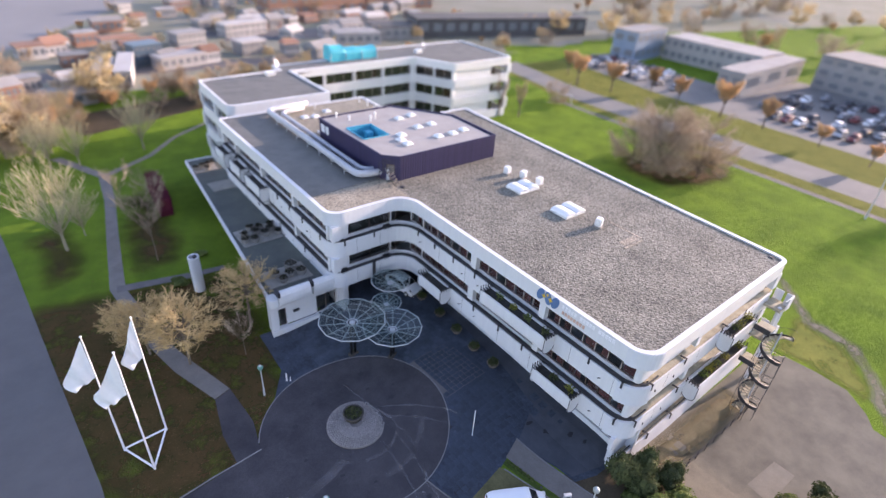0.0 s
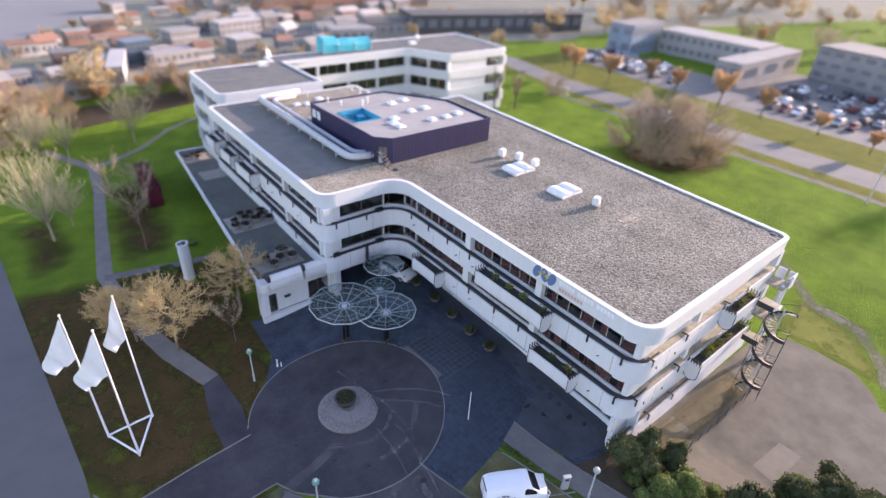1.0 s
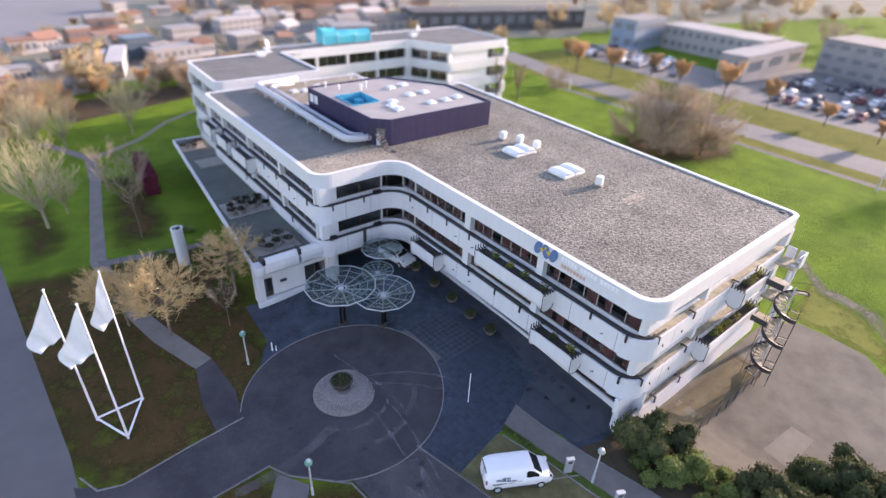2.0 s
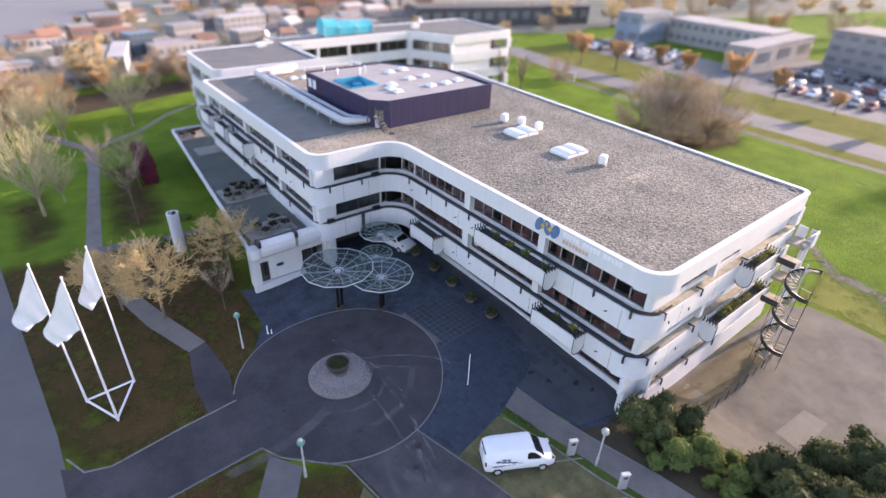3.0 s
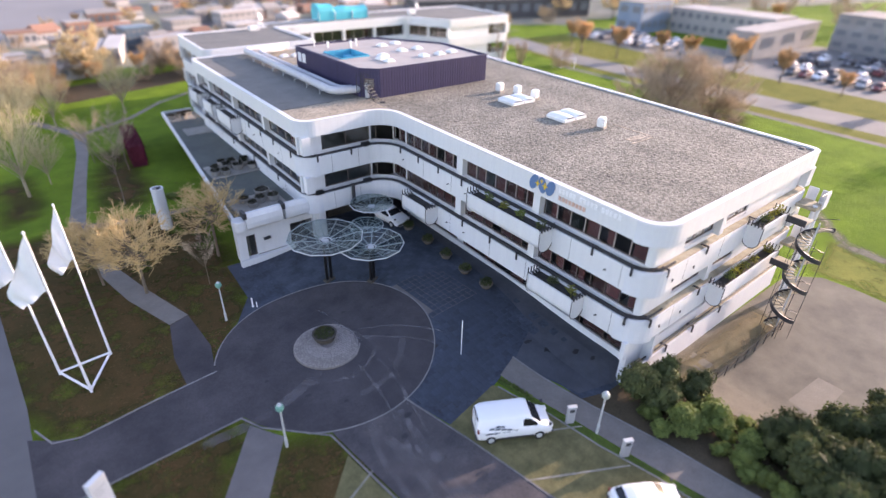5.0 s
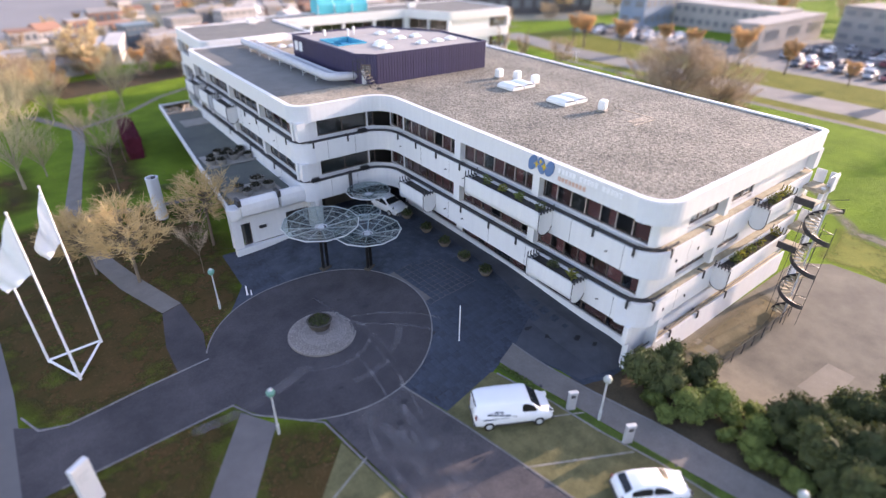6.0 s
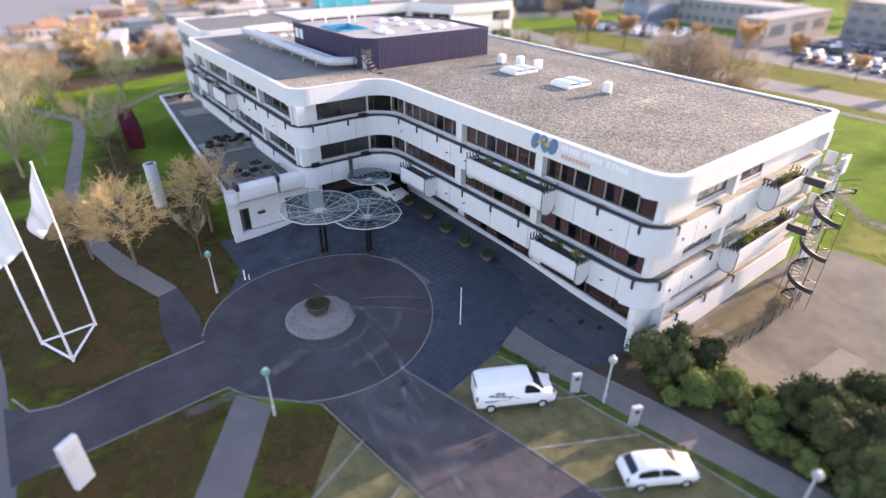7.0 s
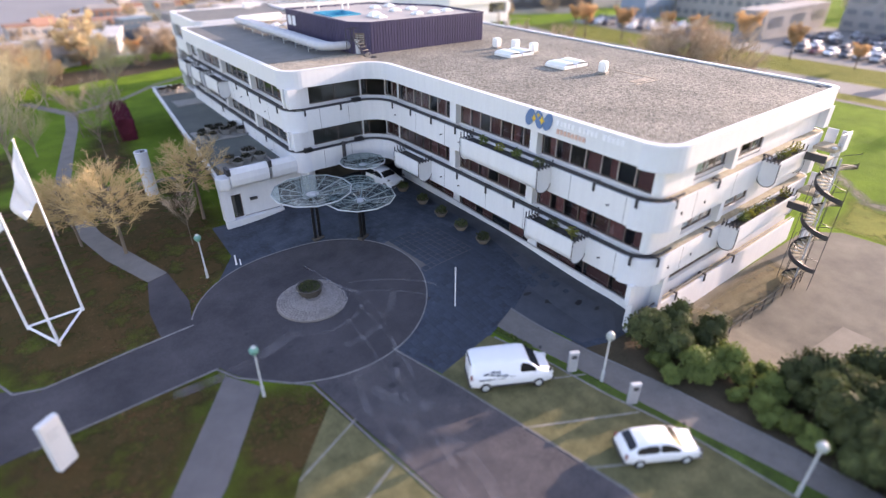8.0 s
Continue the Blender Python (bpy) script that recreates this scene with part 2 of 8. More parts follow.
island_tone(PAVER_FIELD, 0.16)
FOOTPATH = material("footpath", (0.172, 0.155, 0.150), 0.9, second=(0.125, 0.113, 0.110), scale=0.6, bump=0.2, bump_scale=30, stain=0.25)
BAY = material("grassy_bay", (0.205, 0.182, 0.088), 0.95, second=(0.100, 0.098, 0.045), scale=0.9, bump=0.5, bump_scale=14, stain=0.4, spec=0.2)
YARD = material("sandy_yard", (0.222, 0.200, 0.155), 0.95, second=(0.140, 0.127, 0.100), scale=0.35, bump=0.3, bump_scale=14, stain=0.25, spec=0.2)
WALKWAY = material("smooth_walkway", (0.082, 0.090, 0.106), 0.85, second=(0.048, 0.053, 0.066), scale=0.5, bump=0.15, bump_scale=30, stain=0.3)
SCUFF = patchy(material("tyre_scuff", (0.30, 0.275, 0.28), 0.9, second=(0.16, 0.15, 0.155), scale=2, spec=0.2), 0.7, 0.40, 0.95)
# Town ground and dry grass, greyed and paled to hold the distance haze
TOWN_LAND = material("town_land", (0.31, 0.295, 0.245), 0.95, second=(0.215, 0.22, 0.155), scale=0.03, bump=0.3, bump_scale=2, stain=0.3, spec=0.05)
PALE_PATH = material("pale_path_asphalt", (0.225, 0.203, 0.182), 0.9, second=(0.165, 0.148, 0.134), scale=0.7, bump=0.2, bump_scale=14, stain=0.3)
SLAB_TAN = material("tan_slab", (0.235, 0.21, 0.165), 0.9, second=(0.185, 0.165, 0.13), scale=0.8, bump=0.2, bump_scale=14, stain=0.25)
KERB = material("kerb_stone", (0.23, 0.22, 0.215), 0.9, second=(0.15, 0.145, 0.14), scale=2, bump=0.2, vary=0.15)
LINE = material("worn_line_paint", (0.30, 0.28, 0.25), 0.8, second=(0.17, 0.16, 0.12), scale=2.5)
COBBLE = material("cobble", (0.30, 0.265, 0.25), 0.9, second=(0.22, 0.195, 0.185), scale=4, bump=0.3, vary=0.15)
MORTAR = material("mortar", (0.22, 0.195, 0.18), 0.9, second=(0.17, 0.15, 0.14), scale=3, bump=0.2)
TERRACOTTA = material("planter_concrete", (0.085, 0.072, 0.060), 0.9, second=(0.05, 0.043, 0.036), scale=4, bump=0.3)
PLANTER_STONE = material("planter_stone", (0.20, 0.165, 0.13), 0.9, second=(0.12, 0.10, 0.08), scale=3, bump=0.3, bump_scale=20)
PILLAR_GREY = material("pillar_grey", (0.46, 0.46, 0.47), 0.6, second=(0.38, 0.38, 0.39), scale=2, stain=0.2)
STEEL = material("galvanised_steel", (0.55, 0.57, 0.58), 0.5, metal=0.2, second=(0.46, 0.48, 0.49), scale=3)
POLE = material("white_pole", (0.80, 0.80, 0.82), 0.35, second=(0.74, 0.74, 0.76), scale=2)
CLOTH = material("white_flag_cloth", (0.85, 0.85, 0.86), 0.9, second=(0.78, 0.78, 0.80), scale=2, bump=0.2, bump_scale=5)
LAMP_GREEN = material("pale_green_lamp", (0.13, 0.33, 0.27), 0.4, second=(0.10, 0.27, 0.22), scale=3)
LAMP_WHITE = material("milky_lamp", (0.38, 0.41, 0.38), 0.35, second=(0.31, 0.34, 0.32), scale=3)
BARK = material("bark", (0.20, 0.155, 0.11), 0.95, second=(0.13, 0.10, 0.075), scale=5, bump=0.6, bump_scale=20)
PALE_BARK = material("pale_bark", (0.40, 0.35, 0.235), 0.95, second=(0.25, 0.21, 0.14), scale=5, bump=0.4, bump_scale=20)
# Straw twigs with the gold of sunlit crowns put into the colour
TWIG = material("sunlit_straw_twigs", (0.68, 0.50, 0.25), 0.9, second=(0.48, 0.33, 0.16), scale=1.2, vary=0.15, spec=0.1)
# Brown twigs, lightened to include the haze round the far trees
TWIG_BROWN = material("brown_twigs", (0.50, 0.39, 0.28), 0.9, second=(0.38, 0.29, 0.20), scale=1.2, vary=0.2, spec=0.1)
TWIG_PALE = material("pale_twigs", (0.56, 0.49, 0.30), 0.9, second=(0.44, 0.38, 0.23), scale=1.2, vary=0.15, spec=0.1)
ORANGE_LEAF = leafy(material("orange_leaves", (0.58, 0.38, 0.19), 0.9, second=(0.48, 0.31, 0.16), scale=0.8, vary=0.25, spec=0.1))
# Yellow leaves, muted by the haze of the far belts
YELLOW_LEAF = leafy(material("yellow_leaves", (0.56, 0.46, 0.28), 0.9, second=(0.44, 0.35, 0.21), scale=0.8, vary=0.25, spec=0.1))
EVERGREEN = leafy(material("evergreen_leaves", (0.100, 0.120, 0.042), 0.75, second=(0.052, 0.064, 0.026), scale=1.5, vary=0.3, spec=0.3), 0.3)
LIGHT_GREEN = leafy(material("light_green_leaves", (0.17, 0.215, 0.055), 0.75, second=(0.10, 0.135, 0.038), scale=1.5, vary=0.2, spec=0.3), 0.3)
PLANT_YELLOW = leafy(material("yellow_green_leaves", (0.30, 0.27, 0.06), 0.8, second=(0.16, 0.19, 0.04), scale=2, vary=0.2, spec=0.2))
WITHERED = leafy(material("withered_leaves", (0.050, 0.042, 0.030), 0.9, second=(0.030, 0.032, 0.020), scale=2, vary=0.3, spec=0.1), 0.2)
MAROON = material("maroon_hedge_leaves", (0.12, 0.022, 0.038), 0.9, second=(0.07, 0.014, 0.022), scale=1.0, spec=0.1)
CAR_WHITE = material("white_car_paint", (0.80, 0.81, 0.83), 0.35, second=(0.76, 0.77, 0.79), scale=0.5)
CAR_SILVER = material("silver_car_paint", (0.36, 0.37, 0.39), 0.5, metal=0.2, second=(0.32, 0.33, 0.35), scale=0.5)
CAR_DARK = material("dark_car_paint", (0.07, 0.076, 0.09), 0.5, second=(0.055, 0.06, 0.07), scale=0.5)
CAR_RED = material("red_car_paint", (0.20, 0.05, 0.045), 0.5, second=(0.18, 0.024, 0.024), scale=0.5)
CAR_GLASS = material("dark_car_glass", (0.012, 0.014, 0.017), 0.18, second=(0.014, 0.015, 0.017), scale=1)
TYRE = material("tyre_rubber", (0.018, 0.018, 0.018), 0.85, scale=3)
TRIM = material("grey_plastic_trim", (0.05, 0.05, 0.055), 0.7, scale=3)
# Far wall and window tones sit close together, so haze is in the colours
CITY_WALL = material("far_pale_wall", (0.40, 0.38, 0.365), 0.85, second=(0.33, 0.31, 0.295), scale=0.2, vary=0.35)
# Grey of the low sky, for a far ground sheet added in its place
SKY_SHEET = material("sky_grey", (0.27, 0.265, 0.265), 0.95, second=(0.23, 0.225, 0.225), scale=0.02, spec=0.05)
GLASS_FAR = material("far_blue_glass_front", (0.10, 0.15, 0.19), 0.4, second=(0.07, 0.11, 0.15), scale=0.4)
DARK_HALL = material("far_dark_hall", (0.095, 0.09, 0.09), 0.85, second=(0.07, 0.066, 0.066), scale=0.2)
CITY_ROOF = material("far_grey_roof", (0.27, 0.26, 0.25), 0.9, second=(0.20, 0.19, 0.185), scale=0.2, vary=0.35)
BRICK_FAR = material("far_brick_wall", (0.30, 0.17, 0.12), 0.9, second=(0.24, 0.13, 0.09), scale=0.3, vary=0.25)
BLUE_FAR = material("far_blue_grey_wall", (0.24, 0.29, 0.35), 0.8, second=(0.16, 0.22, 0.30), scale=0.2)
# Window grey lifted far above dark glass to carry the haze
DARK_FAR = material("far_window_grey", (0.17, 0.18, 0.195), 0.3, scale=0.5)
# Dark grey that includes the shade lying in the front troughs
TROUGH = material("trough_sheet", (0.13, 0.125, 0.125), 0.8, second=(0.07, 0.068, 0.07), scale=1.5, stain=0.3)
SIGN_BLUE = material("sign_blue", (0.10, 0.19, 0.36), 0.5, scale=2)
SIGN_YELLOW = material("sign_yellow", (0.75, 0.48, 0.04), 0.5, scale=2)
SIGN_GREY = material("sign_pale_grey", (0.80, 0.80, 0.82), 0.5, second=(0.76, 0.76, 0.78), scale=2)
SIGN_ORANGE = material("sign_orange", (0.62, 0.40, 0.32), 0.6, second=(0.56, 0.36, 0.29), scale=2)
SIGN_TEXT = material("van_text", (0.03, 0.06, 0.10), 0.5, scale=2)


# ---- mesh helpers ----
def mesh_of(bm, name="mesh", smooth=False):
    me = bpy.data.meshes.new(name)
    bm.normal_update()
    bm.to_mesh(me)
    bm.free()
    if smooth:
        for p in me.polygons:
            p.use_smooth = True
    return me


def part(name, bm, mat, parent=None, label="", smooth=False):
    me = bm if isinstance(bm, bpy.types.Mesh) else mesh_of(bm, name, smooth)
    if not me.materials:
        me.materials.append(mat)
    ob = new(name, me)
    if parent is not None:
        ob.parent = parent
    return tagged(ob, label)


def thing(name, m, label, category, group="", kind=""):
    ob = new(name)
    ob.empty_display_size = 0.2
    ob.matrix_world = m
    return tagged(ob, label, category, group, kind)


def box(bm, x0, y0, z0, x1, y1, z1, m=None):
    vs = [bm.verts.new((x, y, z)) for z in (z0, z1) for x, y in ((x0, y0), (x1, y0), (x1, y1), (x0, y1))]
    for q in ((3, 2, 1, 0), (4, 5, 6, 7), (0, 1, 5, 4), (1, 2, 6, 5), (2, 3, 7, 6), (3, 0, 4, 7)):
        bm.faces.new([vs[i] for i in q])
    if m is not None:
        for v in vs:
            v.co = m @ v.co
    return vs


def bev_box(bm, x0, y0, z0, x1, y1, z1, r=0.02, seg=1):
    b2 = bmesh.new()
    box(b2, x0, y0, z0, x1, y1, z1)
    bmesh.ops.bevel(b2, geom=b2.edges[:], offset=r, segments=seg, affect="EDGES")
    me = bpy.data.meshes.new("t")
    b2.to_mesh(me)
    b2.free()
    bm.from_mesh(me)
    bpy.data.meshes.remove(me)


def area(poly):
    return 0.5 * sum(a[0] * b[1] - b[0] * a[1] for a, b in zip(poly, poly[1:] + poly[:1]))


def prism(bm, poly, z0, z1):
    poly = list(poly)
    if area(poly) < 0:
        poly.reverse()
    lo = [bm.verts.new((x, y, z0)) for x, y in poly]
    hi = [bm.verts.new((x, y, z1)) for x, y in poly]
    n = len(poly)
    bm.faces.new(hi)
    bm.faces.new(lo[::-1])
    for i in range(n):
        j = (i + 1) % n
        bm.faces.new((lo[i], lo[j], hi[j], hi[i]))


def tube(bm, p0, p1, r0, r1=None, n=6, caps=True):
    r1 = r0 if r1 is None else r1
    p0, p1 = Vector(p0), Vector(p1)
    d = (p1 - p0)
    if d.length < 1e-6:
        return
    d.normalize()
    u = d.orthogonal().normalized()
    w = d.cross(u)
    rings = []
    for p, r in ((p0, r0), (p1, r1)):
        rings.append([bm.verts.new(p + (u * math.cos(2 * math.pi * i / n) + w * math.sin(2 * math.pi * i / n)) * r) for i in range(n)])
    for i in range(n):
        j = (i + 1) % n
        bm.faces.new((rings[0][i], rings[0][j], rings[1][j], rings[1][i]))
    if caps:
        bm.faces.new(rings[0][::-1])
        bm.faces.new(rings[1])


def lathe(bm, profile, n=16, centre=(0, 0)):
    """A turned shape from (radius, z) pairs."""
    rings = []
    for r, z in profile:
        rings.append([bm.verts.new((centre[0] + r * math.cos(2 * math.pi * i / n), centre[1] + r * math.sin(2 * math.pi * i / n), z)) for i in range(n)])
    for a, b in zip(rings, rings[1:]):
        for i in range(n):
            j = (i + 1) % n
            bm.faces.new((a[i], a[j], b[j], b[i]))
    bm.faces.new(rings[0][::-1])
    bm.faces.new(rings[-1])


def rounded(pts, radii, n=6, closed=False):
    """The polyline with its corners turned into arcs."""
    out = []
    last = len(pts) - 1
    for i, p in enumerate(pts):
        r = radii[i]
        if r == 0 or (not closed and i in (0, last)):
            out.append(tuple(p))
            continue
        p = Vector(p)
        a, b = Vector(pts[i - 1]) - p, Vector(pts[(i + 1) % len(pts)]) - p
        a.normalize(), b.normalize()
        half = a.angle(b) / 2
        k = r / math.tan(half)
        s, e = p + a * k, p + b * k
        c = p + (a + b).normalized() * (r / math.sin(half))
        a0, a1 = math.atan2(s.y - c.y, s.x - c.x), math.atan2(e.y - c.y, e.x - c.x)
        da = (a1 - a0 + math.pi) % (2 * math.pi) - math.pi
        out += [(c.x + r * math.cos(a0 + da * q / n), c.y + r * math.sin(a0 + da * q / n)) for q in range(n + 1)]
    return out


def offset(path, off, closed=False):
    """The path moved to its left by off, with mitred corners."""
    out = []
    n = len(path)
    for i, p in enumerate(path):
        p = Vector(p)
        prev = Vector(path[i - 1]) if (closed or i) else None
        nxt = Vector(path[(i + 1) % n]) if (closed or i < n - 1) else None
        ns = []
        for a, b in ((prev, p), (p, nxt)):
            if a is not None and b is not None and (b - a).length > 1e-6:
                d = (b - a).normalized()
                ns.append(Vector((-d.y, d.x)))
        m = sum(ns, Vector((0, 0))) / len(ns)
        m = m / max(m.length_squared, 0.2)
        out.append((p.x + m.x * off, p.y + m.y * off))
    return out


def sweep(bm, path, profile, closed=False):
    """Carries a closed profile of (left offset, z) along the path."""
    rows = [offset(path, o, closed) for o, z in profile]
    rings = [[bm.verts.new((rows[k][i][0], rows[k][i][1], profile[k][1])) for k in range(len(profile))] for i in range(len(path))]
    m = len(profile)
    pairs = list(zip(rings, rings[1:])) + ([(rings[-1], rings[0])] if closed else [])
    for a, b in pairs:
        for k in range(m):
            j = (k + 1) % m
            bm.faces.new((a[k], b[k], b[j], a[j]))
    if not closed:
        bm.faces.new(rings[0])
        bm.faces.new(rings[-1][::-1])
    bmesh.ops.recalc_face_normals(bm, faces=bm.faces[:])


def step(v):
    v = min(1.0, max(0.0, v))
    return v * v * (3 - 2 * v)


def ground_z(x, y):
    """The lie of the land: the forecourt climbs to the entrance, the yard by the end wall lies lower."""
    rise = 0.9 * step((x + 14) / 10) * step((y - 4) / 10) * step((34 - y) / 3 if x < -9 else (46 - y) / 6) * step((30 - x) / 8)
    rise += 0.4 * step((x + 1) / 2) * step((y - 0.6) / 2) * (1 - step((y - 4) / 10)) * step((20 - x) / 6)
    fall = -0.6 * step((x - 2) / 6) * step((4 - y) / 6) * step((44 - x) / 14)
    return rise + fall


def sheet(bm, poly, dz, cell=1.0):
    """A sheet over the ground inside a polygon, dz above it, cut along a grid so that it follows the land."""
    b2 = bmesh.new()
    poly = list(poly)
    if area(poly) < 0:
        poly.reverse()
    b2.faces.new([b2.verts.new((x, y, 0)) for x, y in poly])
    xs, ys = [p[0] for p in poly], [p[1] for p in poly]
    for lo, hi, no in ((min(xs), max(xs), (1, 0, 0)), (min(ys), max(ys), (0, 1, 0))):
        k = math.ceil(lo / cell) * cell
        while k < hi:
            co = (k, 0, 0) if no[0] else (0, k, 0)
            bmesh.ops.bisect_plane(b2, geom=b2.verts[:] + b2.edges[:] + b2.faces[:], plane_co=co, plane_no=no, dist=1e-5)
            k += cell
    for v in b2.verts:
        v.co.z = ground_z(v.co.x, v.co.y) + dz
    me = bpy.data.meshes.new("t")
    b2.to_mesh(me)
    b2.free()
    bm.from_mesh(me)
    bpy.data.meshes.remove(me)


def laid(name, poly, dz, mat, label, category="ground", cell=1.0):
    bm = bmesh.new()
    sheet(bm, poly, dz, cell)
    ob = part(name, bm, mat)
    return tagged(ob, label, category, kind="structure")


def ragged(poly, seed, amp=0.7, cell=0.7):
    """The outline with an uneven, frayed edge."""
    out = []
    for a, b in zip(poly, poly[1:] + poly[:1]):
        k = max(1, int(math.hypot(b[0] - a[0], b[1] - a[1]) / cell))
        for i in range(k):
            p = Vector((a[0] + (b[0] - a[0]) * i / k, a[1] + (b[1] - a[1]) * i / k, seed * 7.3))
            out.append((p.x + amp * (noise.noise(p * 0.5) + 0.6 * noise.noise(p * 1.7)), p.y + amp * (noise.noise(p * 0.5 + Vector((31, 0, 0))) + 0.6 * noise.noise(p * 1.7 + Vector((31, 0, 0))))))
    return out


def cover(name, poly, dz, mat, label, category="ground", cell=1.2, soft=1.0):
    """A loose covering that thins out towards its rim."""
    ob = laid(name, poly, dz, mat, label, category, cell)
    me = ob.data
    count = collections.Counter(k for p in me.polygons for k in p.edge_keys)
    rim = {v for k, c in count.items() if c == 1 for v in k}
    at = me.attributes.new("cover", "FLOAT", "POINT")
    edge = np.array([me.vertices[i].co[:2] for i in rim])
    for v in me.vertices:
        away = np.sqrt(((edge - np.array(v.co[:2])) ** 2).sum(1)).min()
        at.data[v.index].value = min(1.0, away / soft)
    return ob


def ring(cx, cy, r, n=48, a0=0.0, a1=360.0):
    return [(cx + r * math.cos(radians(a0 + (a1 - a0) * i / n)), cy + r * math.sin(radians(a0 + (a1 - a0) * i / n))) for i in range(n if a1 - a0 >= 360 else n + 1)]


def kerb(name, path, label, width=0.10, high=0.055, closed=False):
    bm = bmesh.new()
    dense = []
    pts = list(path) + ([path[0]] if closed else [])
    for a, b in zip(pts, pts[1:]):
        k = max(1, int(math.hypot(b[0] - a[0], b[1] - a[1]) / 1.0))
        dense += [(a[0] + (b[0] - a[0]) * i / k, a[1] + (b[1] - a[1]) * i / k) for i in range(k)]
    if not closed:
        dense.append(pts[-1])
    left, right = offset(dense, width / 2, closed), offset(dense, -width / 2, closed)
    rings = []
    for l_, r_ in zip(left, right):
        rings.append([bm.verts.new((l_[0], l_[1], ground_z(*l_) - 0.1)), bm.verts.new((l_[0], l_[1], ground_z(*l_) + high)),
                      bm.verts.new((r_[0], r_[1], ground_z(*r_) + high)), bm.verts.new((r_[0], r_[1], ground_z(*r_) - 0.1))])
    for a, b in list(zip(rings, rings[1:])) + ([(rings[-1], rings[0])] if closed else []):
        for k in range(4):
            bm.faces.new((a[k], b[k], b[(k + 1) % 4], a[(k + 1) % 4]))
    bmesh.ops.recalc_face_normals(bm, faces=bm.faces[:])
    return tagged(part(name, bm, KERB), label, "kerb", kind="structure")


# ---- ground, roads and paths ----
def build_ground():
    fine_x = [-44 + i for i in range(108)]
    fine_y = [-24 + i for i in range(72)]
    xs = [-3000, -1200, -500, -250, -150, -100, -70, -54] + fine_x + [70, 80, 100, 130, 180, 260, 400, 800, 1600, 3000]
    ys = [-3000, -1200, -500, -200, -100, -60, -40, -30] + fine_y + [50, 60, 75, 95, 120, 160, 220, 320, 500, 1000, 2000, 3000]
    bm = bmesh.new()
    grid = [[bm.verts.new((x, y, ground_z(x, y))) for x in xs] for y in ys]
    for a, b in zip(grid, grid[1:]):
        for i in range(len(xs) - 1):
            bm.faces.new((a[i], a[i + 1], b[i + 1], b[i]))
    return tagged(part("ground", bm, GRASS), "short autumn lawn with fallen leaves, reaching the horizon", "lawn", kind="structure")


build_ground()
RC = (-13.25, 14.95)          # the turning circle
# Litter reaches past the real leaves to lay the shaded lawn's dark olive
cover("leaf_litter", ragged([(-34, 30), (-32, 19), (-29.5, 14.4), (-20.2, 14.6), (-16.2, 20), (-13.4, 24), (-13.2, 30), (-13, 42), (-24, 45), (-34, 46)], 1), 0.012, LITTER_WITH_SHADE, "brown fallen leaves and shade colour over the lawn under bare trees", soft=2.6)
cover("leaf_litter", ragged([(-31.6, 13.9), (-19.0, 14.2), (-18.4, 10.6), (-23.0, 5.0), (-28, -3), (-32, 5)], 2), 0.012, LITTER_WITH_SHADE, "brown fallen leaves and shade colour beside the footpath", soft=2.6)
cover("leaf_litter", ragged([(-21.0, 10.8), (-14.6, 9.0), (-14.0, 2), (-20, 0.8), (-24.4, 3.0)], 3), 0.012, LITTER_WITH_SHADE, "brown fallen leaves and shade colour on rough grass beside the road", soft=2.6)
cover("leaf_litter", ragged([(-23.2, 45), (-17.0, 46), (-15.6, 52), (-15.4, 62), (-16.5, 68), (-20.5, 66), (-22.6, 55)], 4, 1.1), 0.012, LITTER_WITH_SHADE, "brown leaf cover under thin bare trees", soft=2.6)
cover("leaf_litter", ragged([(-31, 47), (-26.5, 48), (-25.5, 56), (-27, 63), (-31.5, 60)], 6, 1.1), 0.012, LITTER_WITH_SHADE, "brown leaf cover under a pale bare tree", soft=2.6)
cover("leaf_litter", ragged([(51, 26), (63, 22), (69, 25), (66, 36), (54, 41), (50, 34)], 5, 1.4), 0.012, LITTER_WITH_SHADE, "brown leaf cover under a bare thicket", soft=2.6)
laid("road", [(-70, -60), (-31.2, -60), (-30.2, 12.2), (-30.3, 20.5), (-31.4, 36), (-32.6, 54), (-33.4, 64), (-36, 130), (-48, 130), (-46, 60), (-44, 20)], 0.02, ROADGREY, "wide grey asphalt road", "road", cell=10)
laid("road", [(-30.4, 11.8), (-27.1, 12.0), (-20.2, 12.3), (-17, 9.6), (-16, 20), (-20.2, 17.1), (-28.3, 16.2), (-30.5, 17.8)], 0.032, ASPHALT, "dark asphalt drive leading to a turning circle", "road")
laid("road", [(-16.5, 9.2), (-16.4, 7.7), (-15.0, -2), (-14.0, -20), (-14.0, -60), (-8.6, -60), (-8.6, -20), (-8.4, -6), (-11.5, 7.9), (-11.0, 9.4)], 0.032, ASPHALT_OLD, "worn dark asphalt lane with pale scuffs", "road")
laid("planting_bed", [(-2.9, 2.2), (-1.0, 0.9), (3.0, 0.3), (4.6, -6), (5.0, -16), (4.0, -40), (0.2, -40), (0.0, -14), (-0.45, -9.5), (-0.95, -7.0), (-1.45, -4.1), (-2.5, 0.4)], 0.016, BARE_SOIL, "dark planting bed under evergreen shrubs", "planting bed")
laid("forecourt", [(-15.6, 24.0), (-15.4, 29.4), (-9, 29.4), (-9, 40), (3.5, 40), (3.5, 0.6), (-0.8, 0.6), (-2.6, 1.2), (-2.8, 2.8), (-3.9, 6.2), (-6.4, 5.3), (-10.55, 4.4), (-11.6, 7.9), (-13.3, 12), (-17.4, 21.2)], 0.024, PAVING, "dark blue-grey paved entrance forecourt", "pavement")
